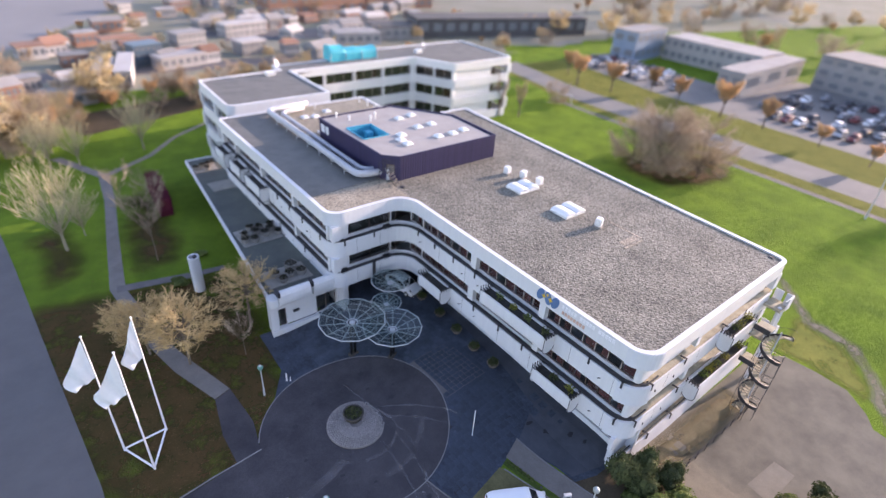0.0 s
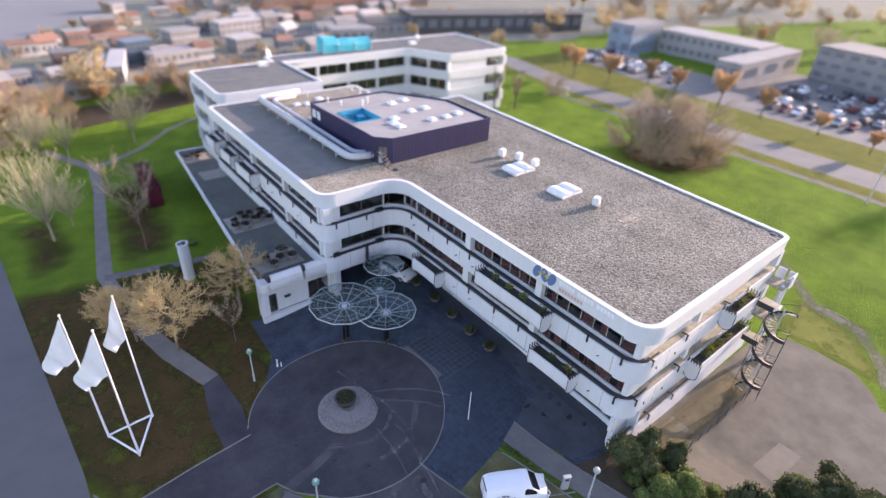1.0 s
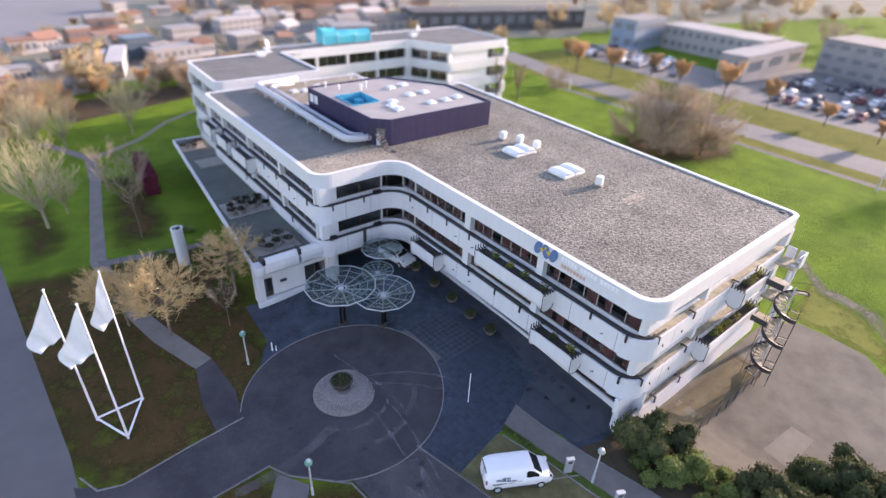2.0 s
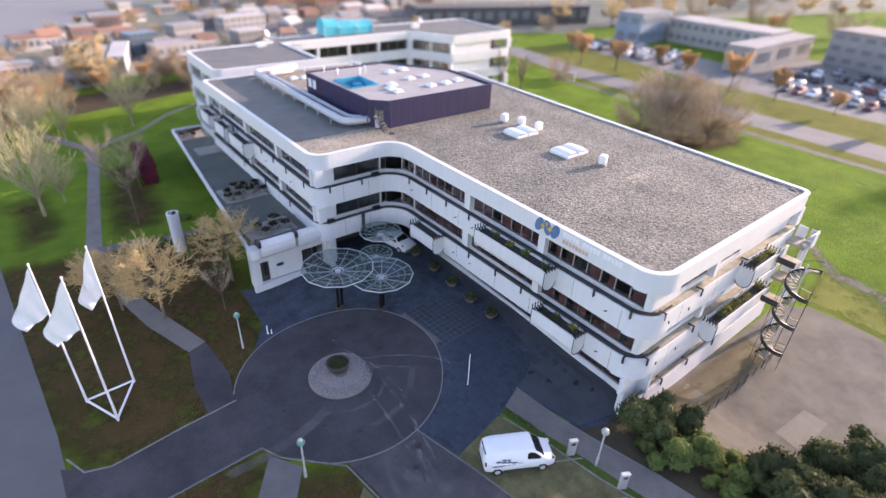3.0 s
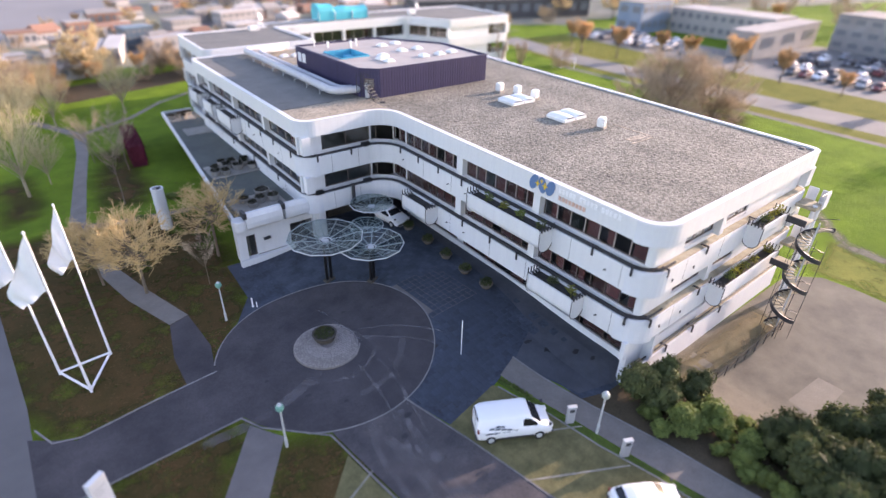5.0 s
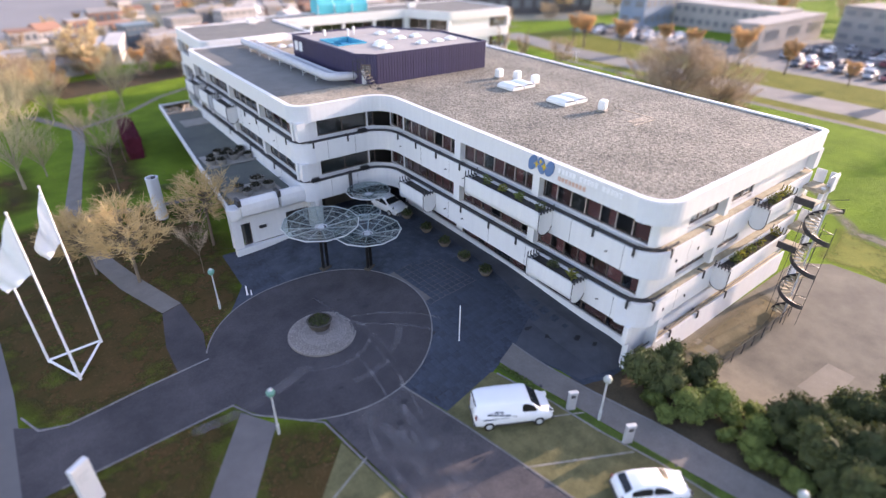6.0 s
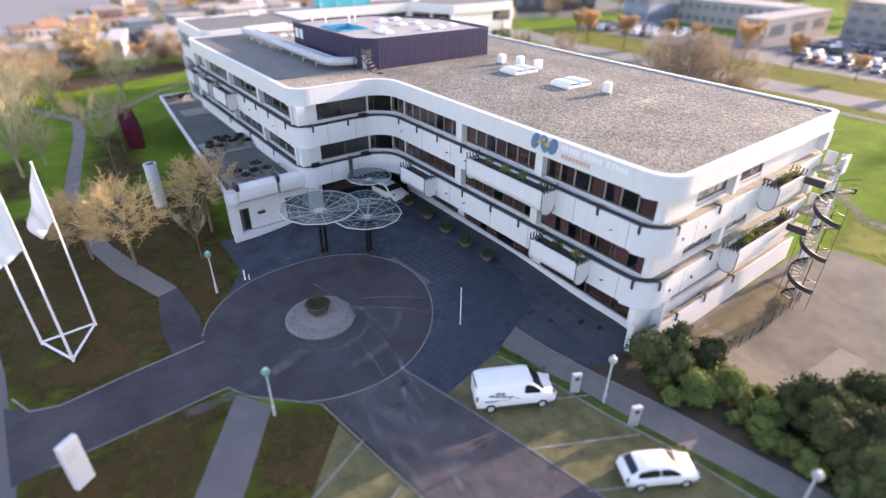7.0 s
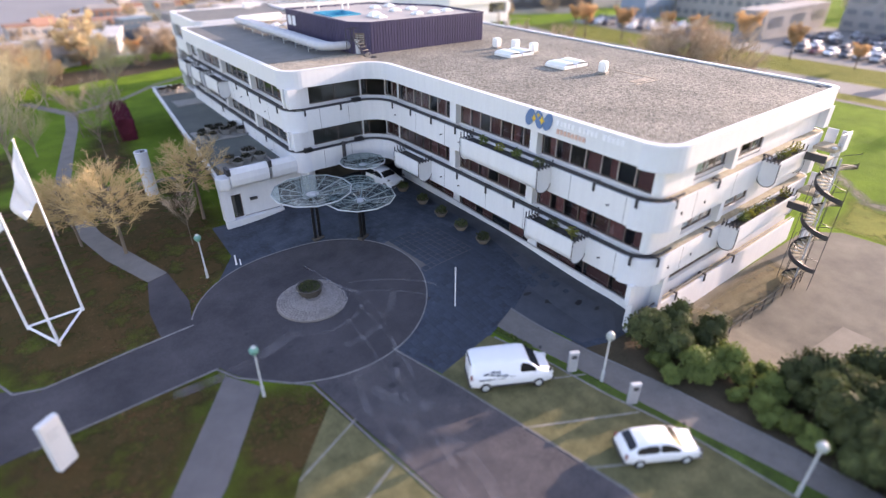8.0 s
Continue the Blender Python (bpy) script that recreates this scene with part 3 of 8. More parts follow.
laid("walkway", [(2.9, 26.5), (2.9, 1.2), (0.2, 0.9), (-2.4, 1.6), (-2.7, 2.9), (-3.7, 6.2), (-0.2, 8.0), (0.5, 12.4), (1.0, 19.2), (1.2, 26.5)], 0.029, WALKWAY, "smooth grey asphalt walkway along the building", "pavement")
laid("turning_circle", ring(*RC, 7.4, 56), 0.045, ASPHALT, "round dark asphalt turning circle", "road")
laid("footpath", [(-20.1, 11.5), (-18.8, 9.5), (-22.2, 4.6), (-25.5, 1.2), (-32, -8), (-34, -6), (-27.0, 2.6), (-24.5, 5.2)], 0.026, FOOTPATH, "grey asphalt footpath through the grass", "path")
laid("footpath", [(-20.25, 17.15), (-22.1, 17.0), (-22.1, 20.0), (-21.4, 23.9), (-20.0, 24.4), (-19.7, 20.0)], 0.026, ASPHALT, "dark asphalt path leaving the drive", "path")
laid("footpath", [(-21.4, 23.95), (-20.0, 24.45), (-21.7, 29.8), (-22.8, 34), (-23.9, 44), (-22.2, 56), (-20.6, 66), (-19.8, 74), (-24.5, 84), (-26.0, 84), (-21.2, 74), (-21.9, 66), (-23.5, 56), (-25.3, 44.5), (-24.3, 34), (-23.2, 29)], 0.022, PALE_PATH, "narrow grey footpath winding through the lawn", "path", cell=5)
laid("footpath", [(-24.6, 44.8), (-17.6, 43.3), (-14.2, 42.8), (-14.2, 42.0), (-17.8, 42.3), (-24.8, 43.6)], 0.028, FOOTPATH, "narrow grey footpath to the low wing", "path", cell=5)
laid("footpath", [(-20.8, 74.4), (-20.2, 73.4), (-13, 78.3), (-7.5, 84.7), (3, 91.8), (2.7, 92.5), (-7.9, 85.4), (-13.5, 79.0)], 0.020, SLAB_TAN, "pale footpath crossing the lawn", "path", cell=10)
laid("footpath", [(-5.4, 5.75), (-3.6, 6.45), (-3.15, 3.2), (-2.6, 0.4), (-1.45, -4.1), (-0.95, -7.0), (-0.45, -9.5), (0.0, -14), (0.2, -40), (-0.8, -40), (-1.4, -14), (-2.2, -9.8), (-2.95, -6.6), (-3.6, -3.6), (-4.35, 0.4), (-5.1, 3.6)], 0.034, PALE_PATH, "grey footpath beside the parking bays", "path")
laid("grass_verge", [(-6.0, 5.5), (-5.45, 5.7), (-5.2, 3.6), (-4.4, 0.4), (-3.65, -3.6), (-3.0, -6.6), (-2.25, -9.8), (-1.45, -14), (-0.7, -40), (-2.4, -40), (-2.95, -12), (-3.4, -8.0), (-3.9, -5.0), (-4.6, -1.9), (-5.2, 1.5)], 0.022, VERGE, "narrow dark green grass verge beside the footpath", "lawn")
laid("parking_bays", [(-10.65, 4.5), (-6.4, 5.4), (-6.2, 5.0), (-5.25, 1.5), (-4.65, -1.9), (-3.85, -4.9), (-3.35, -8.0), (-2.9, -12), (-2.2, -40), (-8.7, -40), (-8.5, -6)], 0.028, BAY, "grass-grown gravel parking bays", "parking")
laid("parking_bays", [(-16.5, 6.2), (-15.2, -2), (-14.2, -20), (-20, -20), (-21, 1), (-19.6, 3.0)], 0.028, BAY, "grass-grown gravel parking bays", "parking")
laid("yard", [(3.0, 0.2), (24, 0.2), (26.5, -1.8), (26.8, -4.5), (26.7, -7.4), (24.9, -9.6), (23.4, -10.6), (23.2, -12.4), (27, -16), (36, -24), (40, -40), (4, -40), (5.0, -16), (4.6, -6), (2.2, -2)], 0.030, YARD, "sandy paved yard in low sunlight", "pavement")
laid("yard_patch", [(8.7, -6.6), (12.6, -6.9), (12.6, -8.5), (8.4, -8.4)], 0.040, SLAB_TAN, "pale concrete slab let into the yard", "pavement")
cover("dirt_strip", [(3.2, 0.1), (10, 0.1), (17.4, 0.1), (17.0, -2.9), (10.5, -3.1), (6, -2.9), (2.4, -2.0)], 0.038, DIRT, "olive-brown dirt and moss along the foot of the end wall", cell=0.6)
cover("dry_grass", ragged([(26.9, -0.3), (34.5, 0.5), (33.2, -5.5), (28.2, -9.2), (25.4, -9.2), (26.7, -7.4)], 11, 0.5), 0.012, DRY_GRASS, "sunlit yellow-green rough grass beside the yard", "lawn", 0.8)
cover("dirt_track", ragged([(41.0, 7.2), (42.2, 6.2), (35.6, -0.8), (34.8, -6.0), (31.5, -8.8), (27.5, -11.5), (24.5, -11.2), (26.8, -9.2), (30.4, -7.6), (33.0, -5.0), (33.6, -0.4)], 12, 0.4), 0.018, TRACK, "pale worn dirt track across the grass", "path", 0.5)
laid("footpath", [(69.4, -60), (70.8, -60), (71.2, 69), (69.8, 69.6)], 0.02, FOOTPATH, "pale footpath along the lawn", "path", cell=20)
laid("grass_verge", [(68.6, -60), (98.5, -60), (99, 6), (99.5, 60), (104, 96), (78, 98), (72.5, 70)], 0.012, FAR_VERGE, "yellowed rough grass beside the far road", "lawn", cell=20)
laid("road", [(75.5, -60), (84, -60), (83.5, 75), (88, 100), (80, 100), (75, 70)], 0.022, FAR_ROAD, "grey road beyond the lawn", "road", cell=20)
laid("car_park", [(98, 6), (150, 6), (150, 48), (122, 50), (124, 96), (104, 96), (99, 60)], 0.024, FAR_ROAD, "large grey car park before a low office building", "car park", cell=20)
laid("dirt_bank", [(-20, 92), (6, 99), (8, 108), (-24, 103)], 0.02, BARE_SOIL, "brown bare soil beyond the lawn", cell=20)

kerb("kerb", ring(*RC, 7.45, 48, -126, 158), "thin pale kerb edging the turning circle", 0.08, 0.05)
kerb("kerb", [(-20.2, 17.12), (-24, 16.8), (-28.0, 16.28), (-29.4, 16.75), (-30.1, 18.4)], "pale kerb edging the lawn")
kerb("kerb", [(-28.8, 11.9), (-27.1, 12.0), (-23.6, 12.15), (-20.3, 12.28), (-19.6, 10.9), (-16.6, 8.0), (-15.9, 3), (-15.1, -2), (-14.2, -20)], "pale kerb edging the drive")
kerb("kerb", [(-11.6, 7.9), (-10.4, 3.2), (-8.5, -6), (-8.6, -20)], "pale kerb between the lane and the bays")
kerb("kerb", [(-6.2, 5.1), (-5.2, 1.5), (-4.6, -1.9), (-3.8, -4.9), (-3.3, -8.0), (-2.85, -12), (-2.3, -30)], "pale kerb along the grass strip")
kerb("kerb", [(-3.55, 6.5), (-3.1, 3.2), (-2.55, 0.4), (-1.4, -4.1), (-0.9, -7.0), (-0.4, -9.5), (0.05, -14), (0.15, -30)], "thin kerb along the footpath")


def bay_lines():
    k = 0
    for y in (1.2, -2.2, -5.6, -9.0, -12.0):
        xl = -9.0 if y > -4 else -8.3
        laid("bay_line", [(xl - 0.7, y + 1.4), (-4.3, y - 1.4), (-4.3, y - 1.52), (xl - 0.7, y + 1.28)], 0.036, LINE, "faded pale line between parking bays", "line")
    for y in (4.6, 1.2, -2.2):
        laid("bay_line", [(-15.9, y), (-19.6, y - 1.6), (-19.6, y - 1.72), (-15.9, y - 0.12)], 0.036, LINE, "faded pale line between parking bays", "line")


bay_lines()


# ---- the office building ----
FASCIA = (10.45, 11.75)
BANDS = ((7.0, 8.65), (3.55, 5.2))
GLAZED = ((8.95, 10.45), (5.5, 7.0))
RECESS = 0.7


def pane_mesh(w, h, cache={}):
    key = (round(w, 3), round(h, 3))
    if key not in cache:
        bm = bmesh.new()
        box(bm, 0, -0.006, 0, w, 0.006, h)
        cache[key] = mesh_of(bm, "pane")
        cache[key].materials.append(PANE)
    return cache[key]


def curtain_mesh(w, h, mat, cache={}):
    """A hanging curtain with soft folds."""
    key = (round(w, 2), round(h, 2), mat.name)
    if key not in cache:
        bm = bmesh.new()
        n = 8
        cols = [[bm.verts.new((w * i / n, 0.03 * math.sin(i * 2.4) + o, z)) for z in (0, h)] for i in range(n + 1) for o in (0,)]
        for a, b in zip(cols, cols[1:]):
            bm.faces.new((a[0], b[0], b[1], a[1]))
        cache[key] = mesh_of(bm, "curtain", True)
        cache[key].materials.append(mat)
    return cache[key]


def mullion_mesh(h, mat, cache={}):
    key = (round(h, 3), mat.name)
    if key not in cache:
        bm = bmesh.new()
        box(bm, -0.028, -0.045, 0, 0.028, 0.055, h)
        cache[key] = mesh_of(bm, "mullion")
        cache[key].materials.append(mat)
    return cache[key]


def window(parent, m, length, z0, z1, n, rng, curtain=CURTAIN, share=0.5, bars=MULLION):
    """A strip of n panes: frame and mullions, a sill, glass and curtains. m: x runs along the wall, y outwards."""
    bm = bmesh.new()
    f = 0.06
    box(bm, 0, -0.05, z0, length, 0.05, z0 + f, m)
    box(bm, 0, -0.05, z1 - f, length, 0.05, z1, m)
    w = length / n
    for x in (0.0, length - 0.06):
        box(bm, x, -0.047, z0 + f, x + 0.06, 0.047, z1 - f, m)
    win = part("window", bm, FRAME, parent)
    for i in range(1, n):
        part("mullion", mullion_mesh(z1 - z0 - 2 * f, bars), bars, win).matrix_basis = m @ Matrix.Translation((i * w, 0, z0 + f))
    b2 = bmesh.new()
    box(b2, -0.05, 0.053, z0 - 0.07, length + 0.05, 0.16, z0 - 0.01, m)
    part("window_sill", b2, WHITE, win)
    pw, ph = w - 0.09, z1 - z0 - 2 * f
    for i in range(n):
        p = part("pane", pane_mesh(pw, ph), PANE, win)
        p.matrix_basis = m @ Matrix.Translation((i * w + 0.045, 0, z0 + f))
        p.visible_shadow = False
        if rng.random() < share:
            k = rng.choice((0.5, 0.9, 0.9, 0.65))
            c = part("curtain", curtain_mesh(pw * k, ph, curtain), curtain, win)
            c.matrix_basis = m @ Matrix.Translation((i * w + 0.045 + (pw * (1 - k) if rng.random() < 0.5 else 0), -0.09, z0 + f))
    return win


def wall_frame(p0, p1):
    """The pose of a wall's own axes: x along, y outwards, and its length."""
    a, b = Vector((*p0, 0)), Vector((*p1, 0))
    d = (b - a).normalized()
    nrm = Vector((-d.y, d.x, 0))
    m = Matrix(((d.x, nrm.x, 0, a.x), (d.y, nrm.y, 0, a.y), (0, 0, 1, 0), (0, 0, 0, 1)))
    return m, (b - a).length


def facade(parent, p0, p1, openings, z0, z1, rng, head=0.0, recess=RECESS, pane=1.05, curtain=CURTAIN, share=0.5, foot=0.0, bars=MULLION):
    """One storey of a recessed wall with window strips. openings: (from, to) along the wall."""
    m, length = wall_frame(p0, p1)
    m = m @ Matrix.Translation((0, -recess, 0))
    s = 0.0
    for a, b in list(openings) + [(length, length)]:
        if a - s > 0.02:
            bm = bmesh.new()
            proud = 0.42 if 0.2 < (a - s) < 1.4 and recess < 1 else 0.0
            box(bm, s, -0.2, z0 - 0.0, a, 0.10 + proud, z1 - 0.003, m)
            part("pier" if proud else "wall", bm, WHITE, parent)
        s = b
        if b > a:
            lo, hi = z0 + foot, z1 - head
            if head:
                bm = bmesh.new()
                box(bm, a, -0.2, hi, b, 0.10, z1 - 0.003, m)
                part("lintel", bm, WHITE, parent)
            window(parent, m @ Matrix.Translation((a, -0.02, 0)), b - a, lo, hi, max(1, round((b - a) / pane)), rng, curtain, share, bars)


def bracket_mesh(cache=[]):
    """A dark hooked bracket that carries the rail over the top of a white band. x along the wall, y outwards."""
    if not cache:
        bm = bmesh.new()
        box(bm, -0.07, 0.0, -0.42, 0.07, 0.07, 0.14)
        box(bm, -0.06, -0.42, 0.06, 0.06, 0.0, 0.14)
        box(bm, -0.05, -0.45, -0.05, 0.05, -0.36, 0.06)
        cache.append(mesh_of(bm, "bracket"))
        cache[0].materials.append(DARK)
    return cache[0]


def balcony(parent, p0, p1, s0, s1, top, rng, out=1.0, plants=True, mat=WHITE, lush=False):
    """A planter balcony: a trough with a rounded belly, D-shaped ends with a dark edge, comb-like fins and plants."""
    m, _ = wall_frame(p0, p1)
    high = 1.50
    rr = out * 0.49
    arc = (0.26, 0.52, 0.79, 1.05, 1.31, 1.571)
    outer = [(out, top + 0.02), (out, top - high + rr)] + [(out - rr + rr * math.cos(a), top - high + rr - rr * math.sin(a)) for a in arc]
    outer += [(0.03 + rr - rr * math.sin(a), top - high + rr - rr * math.cos(a)) for a in (0.0,) + arc] + [(0.03, top + 0.02)]
    inner = [(0.12, top + 0.02), (0.12, top - high + 0.5), (out * 0.44, top - high + 0.12), (out * 0.56, top - high + 0.12), (out - 0.12, top - high + 0.5), (out - 0.12, top + 0.02)]
    prof = outer + inner
    bm = bmesh.new()
    ra = [bm.verts.new(m @ Vector((s0, y, z))) for y, z in prof]
    rb = [bm.verts.new(m @ Vector((s1, y, z))) for y, z in prof]
    n = len(prof)
    for i in range(n):
        j = (i + 1) % n
        bm.faces.new((ra[i], ra[j], rb[j], rb[i]))
    bmesh.ops.recalc_face_normals(bm, faces=bm.faces[:])
    body = part("balcony", bm, mat, parent, "white trough balcony with a rounded belly", smooth=False)
    for s, sg in ((s0, -1), (s1, 1)):
        shape = [(out / 2 + (y - out / 2) * 1.12, top + 0.02 - (top + 0.02 - z) * 1.08) for y, z in outer]
        b2 = bmesh.new()
        va = [b2.verts.new(m @ Vector((s, y, z))) for y, z in shape]
        vb = [b2.verts.new(m @ Vector((s + sg * 0.06, y, z))) for y, z in shape]
        b2.faces.new(va)
        b2.faces.new(vb[::-1])
        for i in range(len(shape)):
            j = (i + 1) % len(shape)
            b2.faces.new((va[i], va[j], vb[j], vb[i]))
        bmesh.ops.recalc_face_normals(b2, faces=b2.faces[:])
        part("end_panel", b2, WHITE, body)
        b3 = bmesh.new()
        q = [m @ Vector((s + sg * 0.07, y, z)) for y, z in shape]
        for a, b in zip(q, q[1:]):
            tube(b3, a, b, 0.028, n=5)
        part("edge_strip", b3, DARK, body, "dark edge strip")
        for i in range(5):
            b4 = bmesh.new()
            y = 0.05 + i * (out - 0.1) / 4
            box(b4, s - 0.16, y - 0.028, top - 0.04, s + 0.16, y + 0.028, top + 0.10, m)
            box(b4, s + sg * 0.10, y - 0.028, top + 0.1, s + sg * 0.16, y + 0.028, top + 0.42, m)
            part("fin", b4, DARK, body)
    b5 = bmesh.new()
    box(b5, s0 + 0.02, 0.125, top - 0.30, s1 - 0.02, out - 0.125, top - 0.14, m)
    part("planting_soil", b5, SOIL, body)
    if plants:
        gap = 0.75 if lush else 1.6
        for i in range(max(1, int((s1 - s0) / gap))):
            if rng.random() < 0.75:
                x = s0 + gap / 2 + i * gap + rng.uniform(-0.3, 0.3)
                pl = part("plant", leaf_tuft(rng, 0.34, 0.75, big=1.5, n=80, mat=rng.choice((PLANT_YELLOW, LIGHT_GREEN) if lush else (LIGHT_GREEN, EVERGREEN, PLANT_YELLOW))), EVERGREEN, body)
                pl.matrix_basis = m @ Matrix.Translation((min(x, s1 - 0.4), out * 0.5, top - 0.16))
    return body


def leaf_tuft(rng, r, h, mat, n=70, big=1.0):
    """A low plant of many small leaf blades."""
    vs, fs = [], []
    for i in range(n):
        a, q = rng.uniform(0, 6.28), r * math.sqrt(rng.random())
        z = h * rng.uniform(0.1, 1.0) * (1 - 0.4 * q / r)
        c = Vector((q * math.cos(a), q * math.sin(a), z))
        d = Vector((rng.uniform(-1, 1), rng.uniform(-1, 1), rng.uniform(-0.2, 1))).normalized() * rng.uniform(0.08, 0.16) * big
        w = d.orthogonal().normalized() * 0.04 * big
        k = len(vs)
        vs += [c - w, c + d * 0.5 + w, c + d, c + d * 0.5 - w]
        fs.append((k, k + 1, k + 2, k + 3))
    for i in range(5):
        a = rng.uniform(0, 6.28)
        k = len(vs)
        t = Vector((math.cos(a) * r * 0.6, math.sin(a) * r * 0.6, h * 0.8))
        vs += [Vector((0.012, 0, 0)), Vector((-0.012, 0, 0)), t]
        fs.append((k, k + 1, k + 2))
    me = bpy.data.meshes.new("tuft")
    me.from_pydata(vs, [], fs)
    me.materials.append(mat)
    return me


MAIN = [(22.9, 46.0), (21.3, 0.4), (0.0, 0.0), (0.0, 27.6), (-8.3, 27.6), (-8.3, 57.0), (12.5, 57.0), (12.5, 46.0)]
MAIN_R = [0, 0.9, 1.7, 2.0, 1.5, 0.8, 0, 0]


def office_building():
    rng = random.Random(5)
    ob = thing("office_building", Matrix.Identity(4), "three-storey white panelled office building with rounded corners and ribbon windows", "office building")
    path = rounded(MAIN, MAIN_R, 8, True)
    # floor slabs, roof deck and a solid core coloured dark for the unlit rooms
    for z in (3.55, 7.0, 10.45):
        bm = bmesh.new()
        prism(bm, offset(path, -0.08, True), z - 0.02, z + 0.22)
        part("floor_slab", bm, WHITE, ob)
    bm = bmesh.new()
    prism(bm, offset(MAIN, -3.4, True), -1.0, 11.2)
    part("core", bm, ROOM, ob, "solid core coloured dark as the unlit rooms")
    bm = bmesh.new()
    prism(bm, offset(path, -0.36, True), 11.2, 11.66)
    part("roof", bm, GRAVEL, ob, "flat roof covered with grey-brown gravel")
    bm = bmesh.new()
    prism(bm, [(-7.9, 32.0), (-0.4, 32.4), (-0.4, 56.6), (-7.9, 56.6)], 11.5, 11.675)
    part("roof_felt", bm, FELT, ob, "dark grey felt strip of the roof")
    bm = bmesh.new()
    prism(bm, [(-0.35, 46), (12.1, 46.4), (12.1, 56.6), (-0.35, 56.6)], 11.5, 11.672)
    part("roof_gravel_patch", bm, GRAVEL_PALE, ob, "paler gravel on the rear part of the roof")
    # Edge strip in a paler gravel, which puts its sunlight into the colour
    bm = bmesh.new()
    prism(bm, [(-7.7, 28.1), (-1.5, 28.1), (0.2, 27.2), (0.2, 32.0), (-7.85, 31.9)], 11.5, 11.674)
    part("roof_gravel_patch", bm, GRAVEL_PALE, ob, "paler sunlit gravel along the edge of the roof")
    for x0, y0, x1, y1 in ((13.2, 9.9, 13.42, 13.4), (10.5, 9.5, 13.1, 9.75), (10.9, 9.9, 13.0, 10.6)):
        bm = bmesh.new()
        box(bm, x0, y0, 11.5, x1, y1, 11.675)
        part("roof_repair", bm, GRAVEL_PALE, ob, "pale repaired strip in the gravel roof")
    # fascia with its slim top rim
    bm = bmesh.new()
    sweep(bm, path, [(-0.34, FASCIA[0]), (0, FASCIA[0]), (0, FASCIA[1]), (-0.34, FASCIA[1])], True)
    part("fascia", bm, WHITE, ob, "white panelled roof fascia")
    bm = bmesh.new()
    sweep(bm, path, [(-0.37, FASCIA[1] - 0.02), (0.03, FASCIA[1] - 0.02), (0.03, FASCIA[1] + 0.03), (-0.37, FASCIA[1] + 0.03)], True)
    part("roof_rim", bm, WHITE, ob, "slim bright metal roof edge")
    # the two white bands with the troughs and rails behind them
    front = path[:]
    i0 = next(i for i, p in enumerate(path) if p == (12.5, 57.0))
    front = path[:i0 + 1]
    k0 = next(i for i, p in enumerate(front) if p[0] < 2.0 and p[1] < 1.0)
    turned = [(2.7, 0.05)] + front[k0:]          # the handrail ends just round the corner
    for lo, hi in BANDS:
        bm = bmesh.new()
        sweep(bm, front, [(-0.12, lo), (0, lo), (0, hi), (-0.12, hi)])
        part("band", bm, WHITE, ob, "white panelled spandrel band")
        bm = bmesh.new()
        sweep(bm, front, [(-RECESS - 0.12, lo + 0.2), (-RECESS + 0.06, lo + 0.2), (-RECESS + 0.06, hi + 0.28), (-RECESS - 0.12, hi + 0.28)])
        part("inner_parapet", bm, WHITE, ob)
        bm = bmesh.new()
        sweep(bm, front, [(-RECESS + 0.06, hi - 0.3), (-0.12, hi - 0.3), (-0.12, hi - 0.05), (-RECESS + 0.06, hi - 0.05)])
        part("trough", bm, TROUGH, ob, "trough behind the band, coloured dark for its shade")
        for o, z, r in ((-0.24, hi + 0.10, 0.05),):
            bm = bmesh.new()
            sweep(bm, turned, [(o - r, z - r), (o + r, z - r), (o + r, z + r), (o - r, z + r)])
            part("rail", bm, DARK, ob, "dark handrail along the trough")
    # windows, wall by wall
    a0, a1 = (0.0, 0.0), (0.0, 27.6)
    c0, c1 = (0.0, 27.6), (-8.3, 27.6)
    d0, d1 = (-8.3, 27.6), (-8.3, 57.0)
    b0, b1 = (21.3, 0.4), (0.0, 0.0)
    for k, (lo, hi) in enumerate(GLAZED):
        facade(ob, (0.0, 0.9), a1, [(0.1, 8.1), (8.7, 16.2), (16.9, 24.5), (24.65, 26.6)], lo, hi, rng, share=0.8, pane=1.15, bars=(MULLION, FRAME)[k])
        facade(ob, (-0.7, 27.6), c1, [(0.0, 0.62), (0.75, 5.45)], lo, hi, rng, pane=2.3, curtain=NET, share=0.0, bars=FRAME)
        facade(ob, d0, d1, [(1.0, 8.2), (8.7, 16.4), (16.9, 24.2), (24.7, 28.5)], lo, hi, rng, pane=1.6, share=0.2)
        facade(ob, b0, (1.7, 0.03), [(9.3, 13.3), (13.8, 17.2)], lo, hi, rng, head=0.25, foot=0.25, pane=1.3, curtain=NET, share=0.6)
        facade(ob, (22.9, 46.0), (21.3, 0.4), [(1.0, 44.5)], lo, hi, rng, pane=2.2, share=0.0)
        bm = bmesh.new()
        sweep(bm, rounded([(1.7, 0.0), (0.0, 0.0), (0.0, 0.9)], [0, 0.85, 0], 6), [(-0.75, lo), (-0.5, lo), (-0.5, hi), (-0.75, hi)])
        part("corner_wall", bm, WHITE, ob)
    for lo, hi in BANDS + (FASCIA,):
        for c, r in (([(1.9, 0.0), (0.0, 0.0), (0.0, 1.9)], 1.7), ([(-6.4, 27.6), (-8.3, 27.6), (-8.3, 29.5)], 1.5)):
            q = rounded(c, [0, r, 0], 8)[1:-1]
            bm = bmesh.new()
